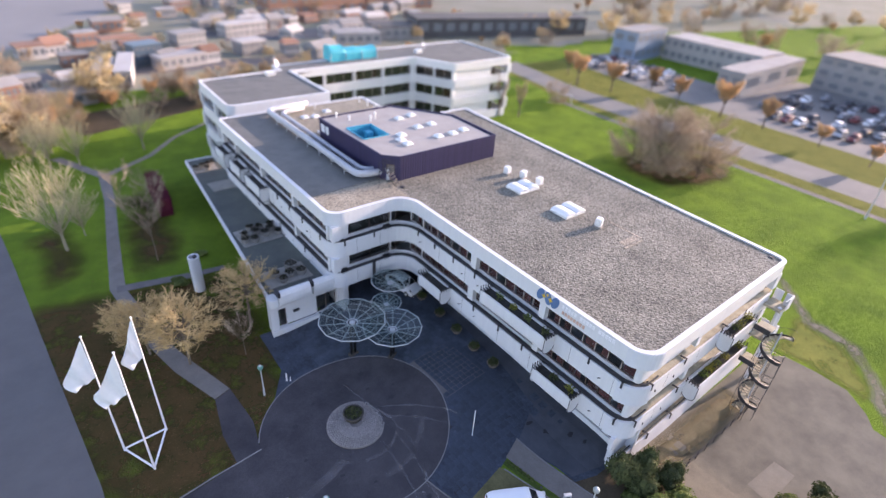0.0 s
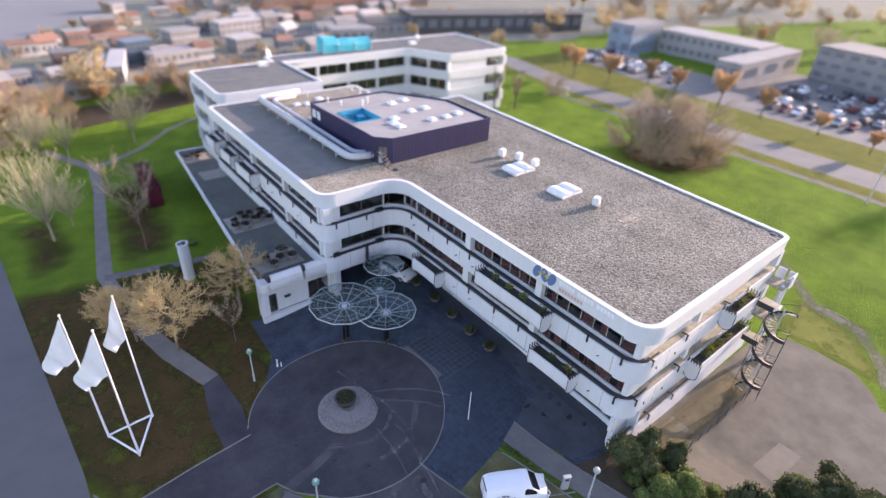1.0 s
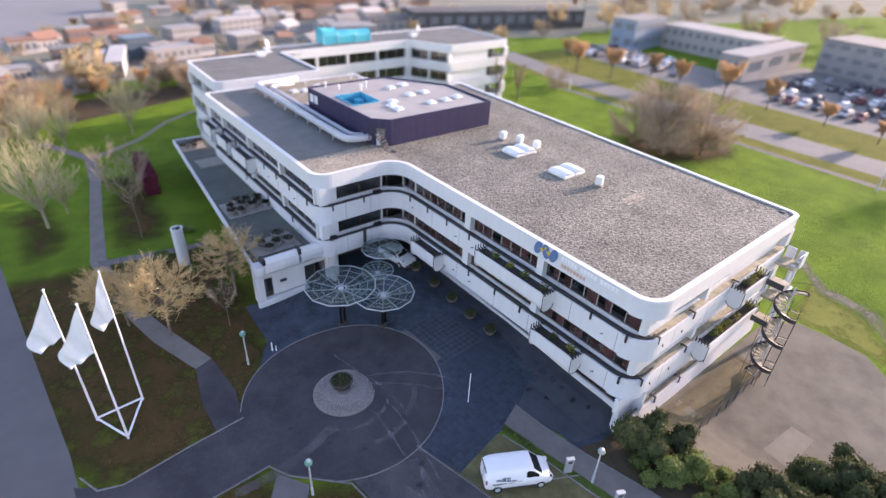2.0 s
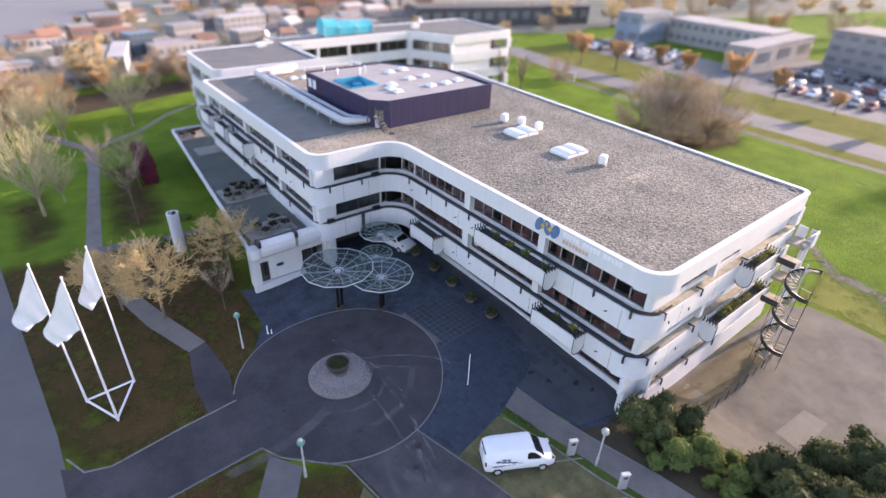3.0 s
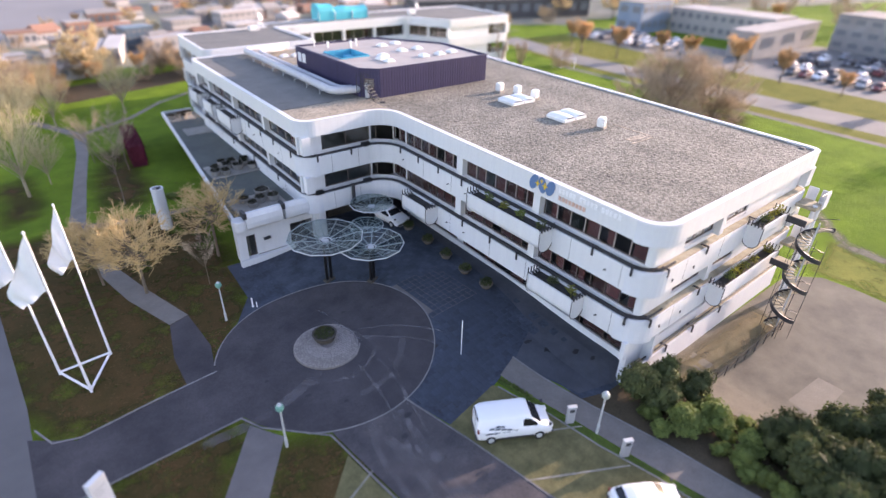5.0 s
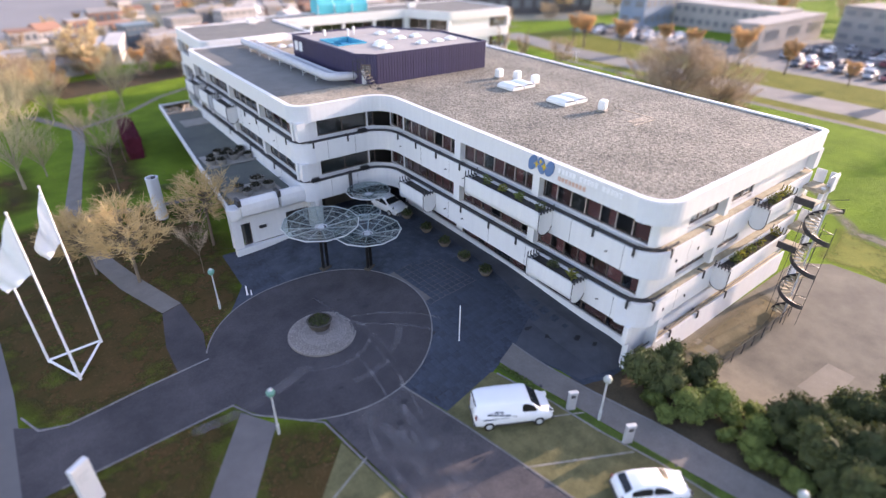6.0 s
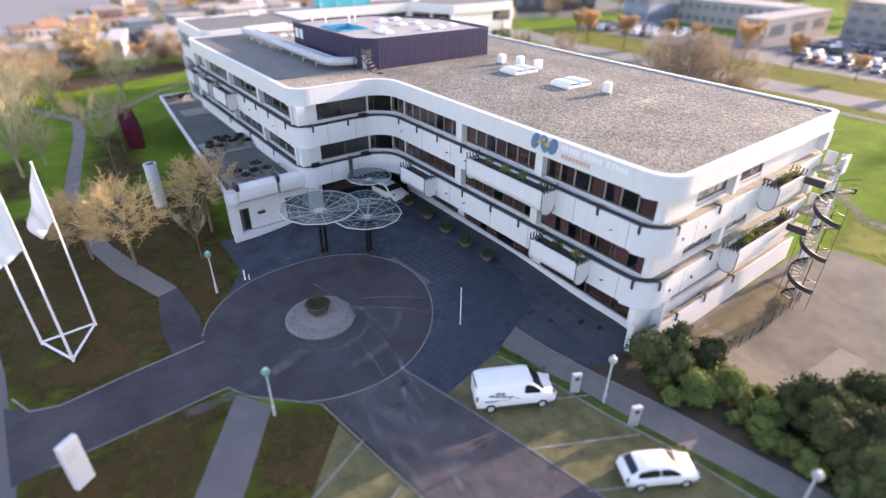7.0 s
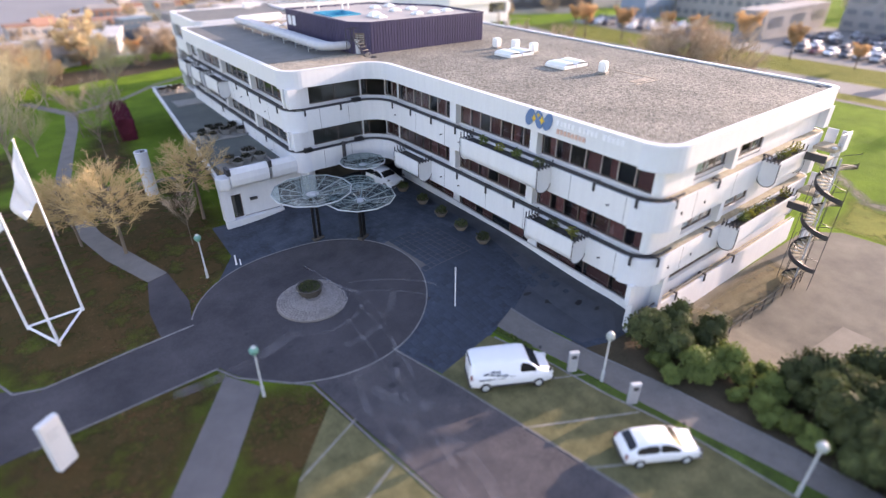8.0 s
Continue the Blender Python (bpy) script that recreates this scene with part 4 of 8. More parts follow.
            sweep(bm, q, [(-0.02, lo - 0.1), (0.025, lo - 0.1), (0.025, hi - 0.03), (-0.02, hi - 0.03)])
            part("corner_panel", bm, GREY_PANEL, ob, "smooth pale grey rounded corner panel")
    # the ground storey stands further back
    facade(ob, a0, a1, [(1.5, 10.0), (10.9, 19.0), (19.8, 26.8)], 0.8, 3.3, rng, recess=2.3, share=0.9, pane=2.0, bars=FRAME)
    bm = bmesh.new()
    va = [bm.verts.new((x, 0.25, z)) for x, z in ((2.02, -0.3), (2.18, -0.3), (2.18, 0.86), (2.02, 0.86))]
    vb = [bm.verts.new((x, 27.5, z)) for x, z in ((2.02, -0.3), (2.18, -0.3), (2.18, 1.6), (2.02, 1.6))]
    bm.faces.new(va[::-1]), bm.faces.new(vb)
    for i in range(4):
        bm.faces.new((va[i], va[(i + 1) % 4], vb[(i + 1) % 4], vb[i]))
    bmesh.ops.recalc_face_normals(bm, faces=bm.faces[:])
    part("plinth", bm, WHITE, ob, "low white sloping plinth under the ground-floor windows")
    for p0, p1, z0, z1, rec in ((a0, a1, -0.3, 0.8, 2.3), (a0, a1, 3.3, 3.54, 2.3), (b0, b1, 3.3, 3.54, RECESS), (d0, d1, -0.3, 3.54, 1.1)):
        m, length = wall_frame(p0, p1)
        bm = bmesh.new()
        box(bm, 0, -rec - 0.2, z0, length, -rec + 0.1, z1, m)
        part("wall", bm, WHITE, ob)
    facade(ob, b0, b1, [(8.0, 17.2)], 2.2, 3.3, rng, foot=0.2, pane=1.5, share=0.0)
    m, length = wall_frame(b0, b1)
    bm = bmesh.new()
    sweep(bm, rounded([(21.2, 0.4), (0.7, 0.0), (0.7, 1.2), (2.2, 1.2)], [0, 0.6, 0.2, 0], 6), [(-0.12, -0.9), (0.0, -0.9), (0.0, 1.55), (-0.12, 1.55)])
    part("band", bm, WHITE, ob, "white panelled base band")
    bm = bmesh.new()
    box(bm, 0.3, -RECESS, 1.2, length - 0.5, -0.12, 1.3, m)
    part("trough", bm, CREAM, ob)
    bm = bmesh.new()
    box(bm, 0.3, -RECESS - 0.2, -0.9, length - 0.5, -RECESS + 0.1, 2.2, m)
    part("wall", bm, WHITE, ob)
    bm = bmesh.new()
    tube(bm, m @ Vector((0.4, -0.2, 1.68)), m @ Vector((length - 0.6, -0.2, 1.68)), 0.05)
    part("rail", bm, DARK, ob)
    # cream ledges of the end wall: troughs with sunlit tan put into the colour
    for lo, hi in BANDS:
        bm = bmesh.new()
        box(bm, 0.4, -0.62, hi - 0.3, length - 1.4, -0.14, hi + 0.02, m)
        part("ledge", bm, CREAM, ob, "trough ledge behind the band in a sunlit cream")
    # brackets
    for hi, spots in ((8.65, ((a0, a1, (1.35, 4.2, 16.9, 19.9, 22.7, 25.4)), (b0, b1, (15.3, 19.7, 9.0)), (d0, d1, (2.2, 6.0, 9.0, 12.0, 20.0, 24.0)), ((-0.7, 27.6), c1, (3.0, 6.2)))),
                      (5.20, ((a0, a1, (1.05, 10.4, 13.3, 16.6)), (b0, b1, (20.2, 14.6)), (d0, d1, (6.0, 12.0, 18.0)), ((-0.7, 27.6), c1, (3.0,)))),
                      (1.55, ((b0, b1, (17.0, 13.6, 9.8)),))):
        for p0, p1, ss in spots:
            m, _ = wall_frame(p0, p1)
            for s in ss:
                br = part("bracket", bracket_mesh(), DARK, ob)
                br.matrix_basis = m @ Matrix.Translation((s, 0.0, hi))
    # small dark drain spouts low on the bands
    sm = bmesh.new()
    tube(sm, (-0.09, 0.02, 0.05), (0.07, 0.09, -0.02), 0.045, 0.04, 6)
    spout = mesh_of(sm, "drain_spout")
    spout.materials.append(DARK)
    for p0, p1, ss in ((a0, a1, (3.1, 16.4, 18.6, 25.0)), (b0, b1, (16.6, 19.0)), (d0, d1, (5.0, 11.0))):
        m, _ = wall_frame(p0, p1)
        for s in ss:
            for lo, hi in BANDS:
                part("drain_spout", spout, DARK, ob).matrix_basis = m @ Matrix.Translation((s, 0.0, lo + 0.75))
    # vertical joints between the panels
    jm = bmesh.new()
    box(jm, -0.012, 0.0, 0.0, 0.012, 0.004, 1.0)
    jme = mesh_of(jm, "panel_joint")
    jme.materials.append(TRIM)
    for p0, p1, ss in ((a0, a1, (2.0, 5.9, 9.45, 13.3, 18.2, 22.0)), (d0, d1, (4.4, 8.8, 13.2, 17.6, 22.0, 26.4)), (b0, b1, (4.4, 8.8, 13.2, 17.6)), (c0, c1, (3.0, 5.6))):
        m, _ = wall_frame(p0, p1)
        for s in ss:
            for lo, hi in BANDS:
                j = part("panel_joint", jme, TRIM, ob)
                j.matrix_basis = m @ Matrix.Translation((s, 0, lo + 0.01)) @ Matrix.Diagonal((1, 1, hi - lo - 0.04, 1))
    # balconies
    balcony(ob, a0, a1, 7.5, 14.7, 8.72, rng, out=1.2)
    balcony(ob, a0, a1, 20.0, 23.4, 5.27, rng, out=1.2, plants=False)
    balcony(ob, a0, a1, 4.2, 8.0, 5.27, rng, out=1.2)
    balcony(ob, b0, b1, 6.2, 10.0, 8.72, rng, lush=True)
    balcony(ob, b0, b1, 5.2, 13.2, 5.27, rng, lush=True)
    balcony(ob, d0, d1, 14.4, 18.6, 8.60, rng, plants=False)
    balcony(ob, d0, d1, 20.2, 23.5, 8.60, rng, plants=False)
    balcony(ob, d0, d1, 25.4, 28.6, 8.60, rng, plants=False)
    # comb-like fins at the trough ends
    for p0, p1, s, top in ((c0, c1, 1.75, 8.65), (c0, c1, 1.75, 5.2), (c0, c1, 6.6, 5.2)):
        m, _ = wall_frame(p0, p1)
        for i in range(5):
            bm = bmesh.new()
            box(bm, s + i * 0.16, -0.5, top - 0.05, s + i * 0.16 + 0.045, 0.03, top + 0.3, m)
            part("fin", bm, DARK, ob)
    # corner post of the wing
    bm = bmesh.new()
    box(bm, -7.35, 28.08, 0.5, -6.45, 28.9, 10.46)
    part("column", bm, WHITE, ob, "square white corner column")
    return ob


office_building()


def low_wing():
    """The single-storey wing with its flat roof, parapet bands and front wall."""
    rng = random.Random(8)
    ob = thing("low_wing", Matrix.Identity(4), "single-storey white wing with a dark flat felt roof", "building wing")
    x0, x1, y0, y1 = -14.3, -7.82, 28.6, 64.0
    xf = -11.5          # outer edge at the far end
    bm = bmesh.new()
    prism(bm, [(x0 + 0.15, y0 + 0.2), (x1, y0 + 0.2), (x1, y1 - 0.1), (xf + 0.15, y1 - 0.1)], 3.6, 4.1)
    part("roof", bm, FELT_DARK, ob, "dark weathered felt roof")
    bm = bmesh.new()
    sweep(bm, [(x1, y1), (xf, y1), (x0, y0 + 0.4)], [(0.0, 3.78), (0.22, 3.78), (0.22, 4.24), (0.0, 4.24)])
    part("parapet", bm, WHITE, ob, "narrow white roof edge")
    # The recess's darkness below the roof edge is in this wall's colour
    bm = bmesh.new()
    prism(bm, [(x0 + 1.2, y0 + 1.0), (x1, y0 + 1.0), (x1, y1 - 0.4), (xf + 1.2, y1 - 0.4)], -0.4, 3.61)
    part("wall", bm, ROOM, ob, "set-back wall coloured dark for the recess under the roof edge")
    # front bands: two white panels with a rounded belly
    for a, b in ((-13.5, -10.35), (-10.1, -6.9)):
        bm = bmesh.new()
        pr = [(28.62, 4.95), (28.35, 4.95), (28.1, 4.6), (28.05, 4.1), (28.1, 3.65), (28.35, 3.4), (28.62, 3.4)]
        va, vb = [bm.verts.new((a, y, z)) for y, z in pr], [bm.verts.new((b, y, z)) for y, z in pr]
        bm.faces.new(va), bm.faces.new(vb[::-1])
        for i in range(len(pr)):
            j = (i + 1) % len(pr)
            bm.faces.new((va[i], va[j], vb[j], vb[i]))
        bmesh.ops.recalc_face_normals(bm, faces=bm.faces[:])
        part("front_band", bm, WHITE, ob, "white front band with a rounded belly")
    for x in (-13.55, -10.22):
        bm = bmesh.new()
        bev_box(bm, x - 0.14, 28.0, 4.55, x + 0.14, 28.9, 5.12, 0.03)
        part("bracket", bm, DARK, ob)
    bm = bmesh.new()
    lathe(bm, [(0.55, 3.35), (0.62, 3.55), (0.62, 4.25), (0.58, 4.35)], 16, (-13.9, 28.75))
    part("rounded_corner", bm, WHITE, ob)
    # entrance wall below: door, windows and a low plinth
    m, length = wall_frame((-7.2, 28.9), (-14.4, 28.9))
    facade(ob, (-7.2, 28.9), (-14.4, 28.9), [(0.3, 2.4), (5.55, 6.45)], 0.6, 3.3, rng, head=0.7, recess=0.1, pane=1.0, share=0.0, bars=FRAME)
    bm = bmesh.new()
    bev_box(bm, -14.4, 28.35, -0.2, -9.5, 28.8, 0.62, 0.03)
    part("plinth", bm, WHITE, ob, "low white plinth")
    bm = bmesh.new()
    bev_box(bm, -12.1, 28.6, 1.9, -11.5, 28.82, 2.1, 0.02)
    part("wall_lamp", bm, DARK, ob)
    return ob


low_wing()


def entrance_recess():
    """The glazed entrance under the inner corner."""
    rng = random.Random(3)
    ob = thing("entrance_front", Matrix.Identity(4), "dark glazed entrance front set back under the first floor", "entrance")
    facade(ob, (1.0, 34.0), (-6.8, 34.0), [(0.4, 3.4), (3.8, 7.2)], 0.9, 3.5, rng, recess=0.0, pane=1.0, curtain=NET, share=0.2)
    # Wall just behind the glass, coloured as dark as an unlit room
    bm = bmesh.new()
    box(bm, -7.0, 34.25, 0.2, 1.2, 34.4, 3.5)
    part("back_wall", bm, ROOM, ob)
    return ob


entrance_recess()


def rear_block():
    """The second block behind: three storeys round a courtyard."""
    rng = random.Random(11)
    ob = thing("rear_office_block", pose(-2.0, -1.6, 0), "white three-storey rear office block with ribbon windows and a flat roof", "office building")
    outline = [(54.5, 84.5), (54.5, 68.5), (39.9, 68.5), (35.8, 76.0), (11.5, 76.0), (11.5, 62.8), (-3.6, 62.8), (-3.2, 76.5), (10, 77.5), (10, 80.5), (26, 80.5), (26, 84.5)]
    path = rounded(outline, [0, 0.8, 0.8, 1.5, 0, 0, 1.0, 0.8, 0, 0, 0, 0], 5, True)
    bm = bmesh.new()
    prism(bm, offset(path, -0.3, True), 11.0, 11.5)
    part("roof", bm, FELT, ob, "flat grey felt roof")
    bm = bmesh.new()
    sweep(bm, path, [(-0.34, 10.3), (0, 10.3), (0, 11.7), (-0.34, 11.7)], True)
    part("fascia", bm, WHITE, ob, "white roof fascia")
    for lo, hi in ((7.0, 8.6), (3.55, 5.2), (-0.1, 1.6)):
        bm = bmesh.new()
        sweep(bm, path, [(-0.3, lo), (0, lo), (0, hi), (-0.3, hi)], True)
        part("band", bm, WHITE, ob, "white spandrel band")
    # Solid block whose dark colour replaces the rooms' lack of light
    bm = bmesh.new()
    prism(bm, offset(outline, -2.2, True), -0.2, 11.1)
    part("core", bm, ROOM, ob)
    for p0, p1, ops in (((54.5, 68.5), (39.9, 68.5), [(1.0, 5.0)]), ((39.9, 68.5), (35.8, 76.0), [(0.5, 4.0), (4.3, 8.0)]),
                        ((35.8, 76.0), (11.5, 76.0), [(0.4, 6.4), (6.8, 12.4), (12.8, 18.2), (18.6, 23.6)]), ((11.5, 62.8), (-3.6, 62.8), [(1.0, 14.0)]),
                        ((-3.6, 62.8), (-3.2, 76.5), [(0.8, 6.0), (6.6, 12.8)])):
        for lo, hi in ((8.6, 10.3), (5.2, 7.0), (1.6, 3.55)):
            facade(ob, p0, p1, ops, lo, hi, rng, recess=0.45, pane=2.0, share=0.1)
    return ob


rear_block()


# ---- things on the roofs ----
ROOF = 11.66
PLANT_TOP = 2.65


def plant_room():
    """Roof-top plant room: ribbed violet cladding with cut corners, a pale roof and a blue-lined well."""
    ob = thing("plant_room", pose(0, 0.8, ROOF), "dark violet ribbed rooftop plant room with a pale flat roof", "plant room")
    poly = [(1.4, 30.0), (14.35, 29.95), (14.4, 37.6), (9.6, 44.2), (-0.3, 44.2), (0.0, 31.3)]
    top = PLANT_TOP
    well = (0.75, 35.9, 3.9, 39.8)
    bm = bmesh.new()
    prism(bm, [(0.15, 31.4), (1.4, 30.15), (13.85, 30.05), (14.05, 35.9), (0.05, 35.9)], 0.0, top - 0.14)
    prism(bm, [(0.0, 39.8), (12.5, 39.8), (9.5, 44.05), (-0.15, 44.05)], 0.0, top - 0.14)
    prism(bm, [(3.9, 35.9), (14.05, 35.9), (14.05, 37.6), (12.5, 39.8), (3.9, 39.8)], 0.0, top - 0.14)
    prism(bm, [(0.05, 35.9), (0.75, 35.9), (0.75, 39.8), (0.02, 39.8)], 0.0, top - 0.14)
    part("roof_deck", bm, FELT_PALE, ob, "pale grey-pink roof membrane")
    bm = bmesh.new()
    x0, y0, x1, y1 = well
    for a in ((x0, y0 - 0.0, 0.4, x1, y0 + 0.06, top - 0.02), (x0, y1 - 0.06, 0.4, x1, y1, top - 0.02), (x0, y0 + 0.06, 0.4, x0 + 0.06, y1 - 0.06, top - 0.02), (x1 - 0.06, y0 + 0.06, 0.4, x1, y1 - 0.06, top - 0.02)):
        box(bm, *a)
    part("well_lining", bm, BLUE, ob, "blue sheet lining of the open well")
    bm = bmesh.new()
    box(bm, x0 + 0.07, y0 + 0.07, 0.3, x1 - 0.07, y1 - 0.07, 0.9)
    part("well_floor", bm, TRIM, ob)
    bm = bmesh.new()
    bev_box(bm, 2.6, 38.2, 0.9, 3.4, 39.2, 2.2, 0.05)
    part("cooler", bm, BLUE, ob)
    bm = bmesh.new()
    sweep(bm, poly[::-1], [(-0.05, 0.0), (0.0, 0.0), (0.0, top - 0.02), (-0.05, top - 0.02)], True)
    part("backing", bm, CLAD, ob, "violet sheet backing")
    bm = bmesh.new()
    sweep(bm, poly[::-1], [(-0.09, top - 0.12), (0.06, top - 0.12), (0.06, top + 0.0), (-0.09, top + 0.0)], True)
    part("roof_edge", bm, CLAD, ob, "violet metal roof edge")
    # ribs
    rb = bmesh.new()
    box(rb, -0.075, 0.0, 0.02, 0.075, 0.055, top - 0.125)
    me = mesh_of(rb, "cladding_rib")
    me.materials.append(CLAD)
    for a, b in ((poly[1], poly[0]), (poly[0], poly[5]), (poly[5], poly[4]), (poly[2], poly[1])):
        m, length = wall_frame(a, b)
        n = int(length / 0.30)
        for i in range(n):
            r = part("cladding_rib", me, CLAD, ob)
            r.matrix_basis = m @ Matrix.Translation(((i + 0.5) * length / n, 0.0, 0))
    # hatch window on the cut corner
    m, length = wall_frame(poly[0], poly[5])
    bm = bmesh.new()
    box(bm, length / 2 - 0.42, 0.03, 0.75, length / 2 + 0.42, 0.1, 1.75, m)
    part("louvre_window", bm, FRAME, ob, "small brown louvred window")
    for i in range(5):
        bm = bmesh.new()
        box(bm, length / 2 - 0.36, 0.1, 0.85 + i * 0.17, length / 2 + 0.36, 0.13, 0.93 + i * 0.17, m)
        part("louvre", bm, CONCRETE, ob)
    m, length = wall_frame(poly[5], poly[4])
    for s in (11.0, 12.0):
        bm = bmesh.new()
        box(bm, s - 0.35, 0.04, 1.2, s + 0.35, 0.09, 2.1, m)
        part("louvre_window", bm, GREY_PANEL, ob)
    return ob


plant_room()


def dome_skylight():
    ob = thing("skylight", Matrix.Identity(4), "white domed plastic skylight on a low upstand", "skylight", "skylights")
    bm = bmesh.new()
    bev_box(bm, -0.48, -0.48, 0, 0.48, 0.48, 0.16, 0.03)
    part("upstand", bm, PLASTIC, ob)
    bm = bmesh.new()
    n = 6
    vs = [[bm.verts.new((-0.45 + 0.9 * i / n, -0.45 + 0.9 * j / n, 0.15 + 0.2 * (1 - (2 * i / n - 1) ** 2) ** 0.6 * (1 - (2 * j / n - 1) ** 2) ** 0.6)) for i in range(n + 1)] for j in range(n + 1)]
    for j in range(n):
        for i in range(n):
            bm.faces.new((vs[j][i], vs[j][i + 1], vs[j + 1][i + 1], vs[j + 1][i]))
    part("dome", bm, PLASTIC, ob, smooth=True)
    return ob


def place_copies(make, places):
    first = make()
    first.matrix_world = places[0]
    return [first] + [copy_thing(first, m) for m in places[1:]]


def on_roof(x, y, turn=0, z=ROOF, k=1.0):
    return pose(x, y, z, 0, 0, turn)


PR = ROOF + PLANT_TOP - 0.14
place_copies(dome_skylight, [on_roof(7.75, 40.5, 0, PR), on_roof(9.75, 40.9, 0, PR), on_roof(10.1, 37.2, 0, PR), on_roof(8.1, 37.1, 0, PR), on_roof(8.4, 33.6, 0, PR), on_roof(10.4, 33.6, 0, PR),
                             on_roof(12.2, 33.9, 0, PR), on_roof(5.0, 35.9, 0, PR), on_roof(4.1, 34.7, 0, PR), on_roof(4.1, 33.4, 0, PR),
                             on_roof(1.4, 52.6), on_roof(2.7, 52.3), on_roof(0.9, 46.8), on_roof(5.0, 53.5)])


def wide_skylight():
    """A pair of long barrel domes side by side."""
    ob = thing("roof_light_pair", Matrix.Identity(4), "pair of long white barrel-shaped rooflights on the gravel", "rooflight", "rooflights")
    for k in (-0.72, 0.72):
        bm = bmesh.new()
        bev_box(bm, k - 0.68, -1.05, 0, k + 0.68, 1.05, 0.25, 0.03)
        up = part("upstand", bm, PLASTIC, ob)
        bm = bmesh.new()
        rows = []
        for i in range(9):
            a = math.pi * i / 8
            x, z = -0.64 * math.cos(a), 0.24 + 0.26 * math.sin(a)
            rows.append([bm.verts.new((k + x, y, z if abs(y) < 0.9 else z * 0.6 + 0.1)) for y in (-1.0, -0.7, 0.7, 1.0)])
        for a, b in zip(rows, rows[1:]):
            for i in range(3):
                bm.faces.new((a[i], a[i + 1], b[i + 1], b[i]))
        part("dome", bm, PLASTIC, ob, smooth=True)
    return ob


place_copies(wide_skylight, [on_roof(11.3, 22.9), on_roof(11.4, 16.9)])


def roof_fan():
    """A white mushroom-less fan housing: an upright rounded box on a kerb, with a flexible pipe."""
    ob = thing("roof_fan", Matrix.Identity(4), "white upright fan housing standing on the gravel roof", "roof fan", "roof fans")
    bm = bmesh.new()
    bev_box(bm, -0.36, -0.30, 0.15, 0.36, 0.30, 0.9, 0.08, 2)
    part("housing", bm, PLASTIC, ob, smooth=False)
    bm = bmesh.new()
    bev_box(bm, -0.42, -0.36, 0, 0.42, 0.36, 0.16, 0.03)
    part("kerb_base", bm, CONCRETE, ob)
    bm = bmesh.new()
    for i in range(4):
        box(bm, -0.24, -0.315, 0.30 + i * 0.13, 0.24, -0.298, 0.36 + i * 0.13)
    part("grille", bm, GREY_PANEL, ob)
    return ob


place_copies(roof_fan, [on_roof(11.6, 13.4, 20), on_roof(12.3, 26.3, 10), on_roof(13.05, 24.6, 15), on_roof(13.3, 22.5, 5)])


def ducts():
    """Two big sheet-metal ducts on stands, bending to the plant room."""
    ob = thing("ventilation_duct", pose(0, 0, ROOF), "pair of large white sheet-metal ventilation ducts on low stands", "duct")
    for path, r, z in (([(0.6, 32.3), (-2.3, 32.9), (-2.3, 55.6), (3.4, 56.0)], 0.36, 0.68), ([(0.1, 33.6), (-1.1, 33.9), (-1.1, 54.2), (2.2, 54.6)], 0.25, 0.58)):
        p = rounded(path, [0, 1.1, 1.0, 0], 6)
        bm = bmesh.new()
        prof = [(r * math.cos(2 * math.pi * i / 12), z + r * math.sin(2 * math.pi * i / 12)) for i in range(12)]
        sweep(bm, p, prof)
        d = part("duct", bm, DUCT, ob, smooth=True)
        for k in range(9):
            bm = bmesh.new()
            y = 35.2 + k * 2.2
            x = path[1][0]
            va = [bm.verts.new((x + (r + 0.02) * math.cos(2 * math.pi * i / 12), y, z + (r + 0.02) * math.sin(2 * math.pi * i / 12))) for i in range(12)]
            vb = [bm.verts.new((q.co.x, y + 0.06, q.co.z)) for q in va]
            for i in range(12):
                bm.faces.new((va[i], va[(i + 1) % 12], vb[(i + 1) % 12], vb[i]))
            part("joint_ring", bm, DUCT, d)
        for k in range(7):
            y = 35.0 + k * 2.8
            b2 = bmesh.new()
            box(b2, path[1][0] - r - 0.05, y, 0.0, path[1][0] - r + 0.02, y + 0.08, z)
            box(b2, path[1][0] + r - 0.02, y, 0.0, path[1][0] + r + 0.05, y + 0.08, z)
            box(b2, path[1][0] - r, y + 0.01, z - r - 0.08, path[1][0] + r, y + 0.07, z - r)
            part("stand", b2, STEEL, ob)
    return ob


ducts()


def roof_steps():
    ob = thing("steel_steps", pose(0.1, 31.0, ROOF, 0, 0, 30), "small dark steel stile over the roof ducts", "steps")
    for s in (-0.4, 0.4):
        bm = bmesh.new()
        tube(bm, (s, -1.0, 0), (s, 0.0, 1.3), 0.04)
        tube(bm, (s, 0.0, 1.3), (s, 0.8, 1.3), 0.04)
        tube(bm, (s, 0.8, 0.0), (s, 0.8, 2.2), 0.03)
        tube(bm, (s, 0.0, 1.3), (s, 0.0, 2.2), 0.03)
        tube(bm, (s, 0.0, 2.2), (s, 0.8, 2.2), 0.03)
        part("stringer", bm, DARK, ob)
    for i in range(5):
        bm = bmesh.new()
        box(bm, -0.4, -1.0 + i * 0.2 - 0.1, 0.22 + i * 0.26, 0.4, -1.0 + i * 0.2 + 0.12, 0.26 + i * 0.26)
        part("tread", bm, TROUGH, ob)
    bm = bmesh.new()
    lathe(bm, [(0.28, 0), (0.28, 1.0), (0.34, 1.05), (0.3, 1.3), (0.1, 1.4)], 10, (0.8, 0.4))
    part("cowl", bm, DUCT, ob)
    return ob


roof_steps()


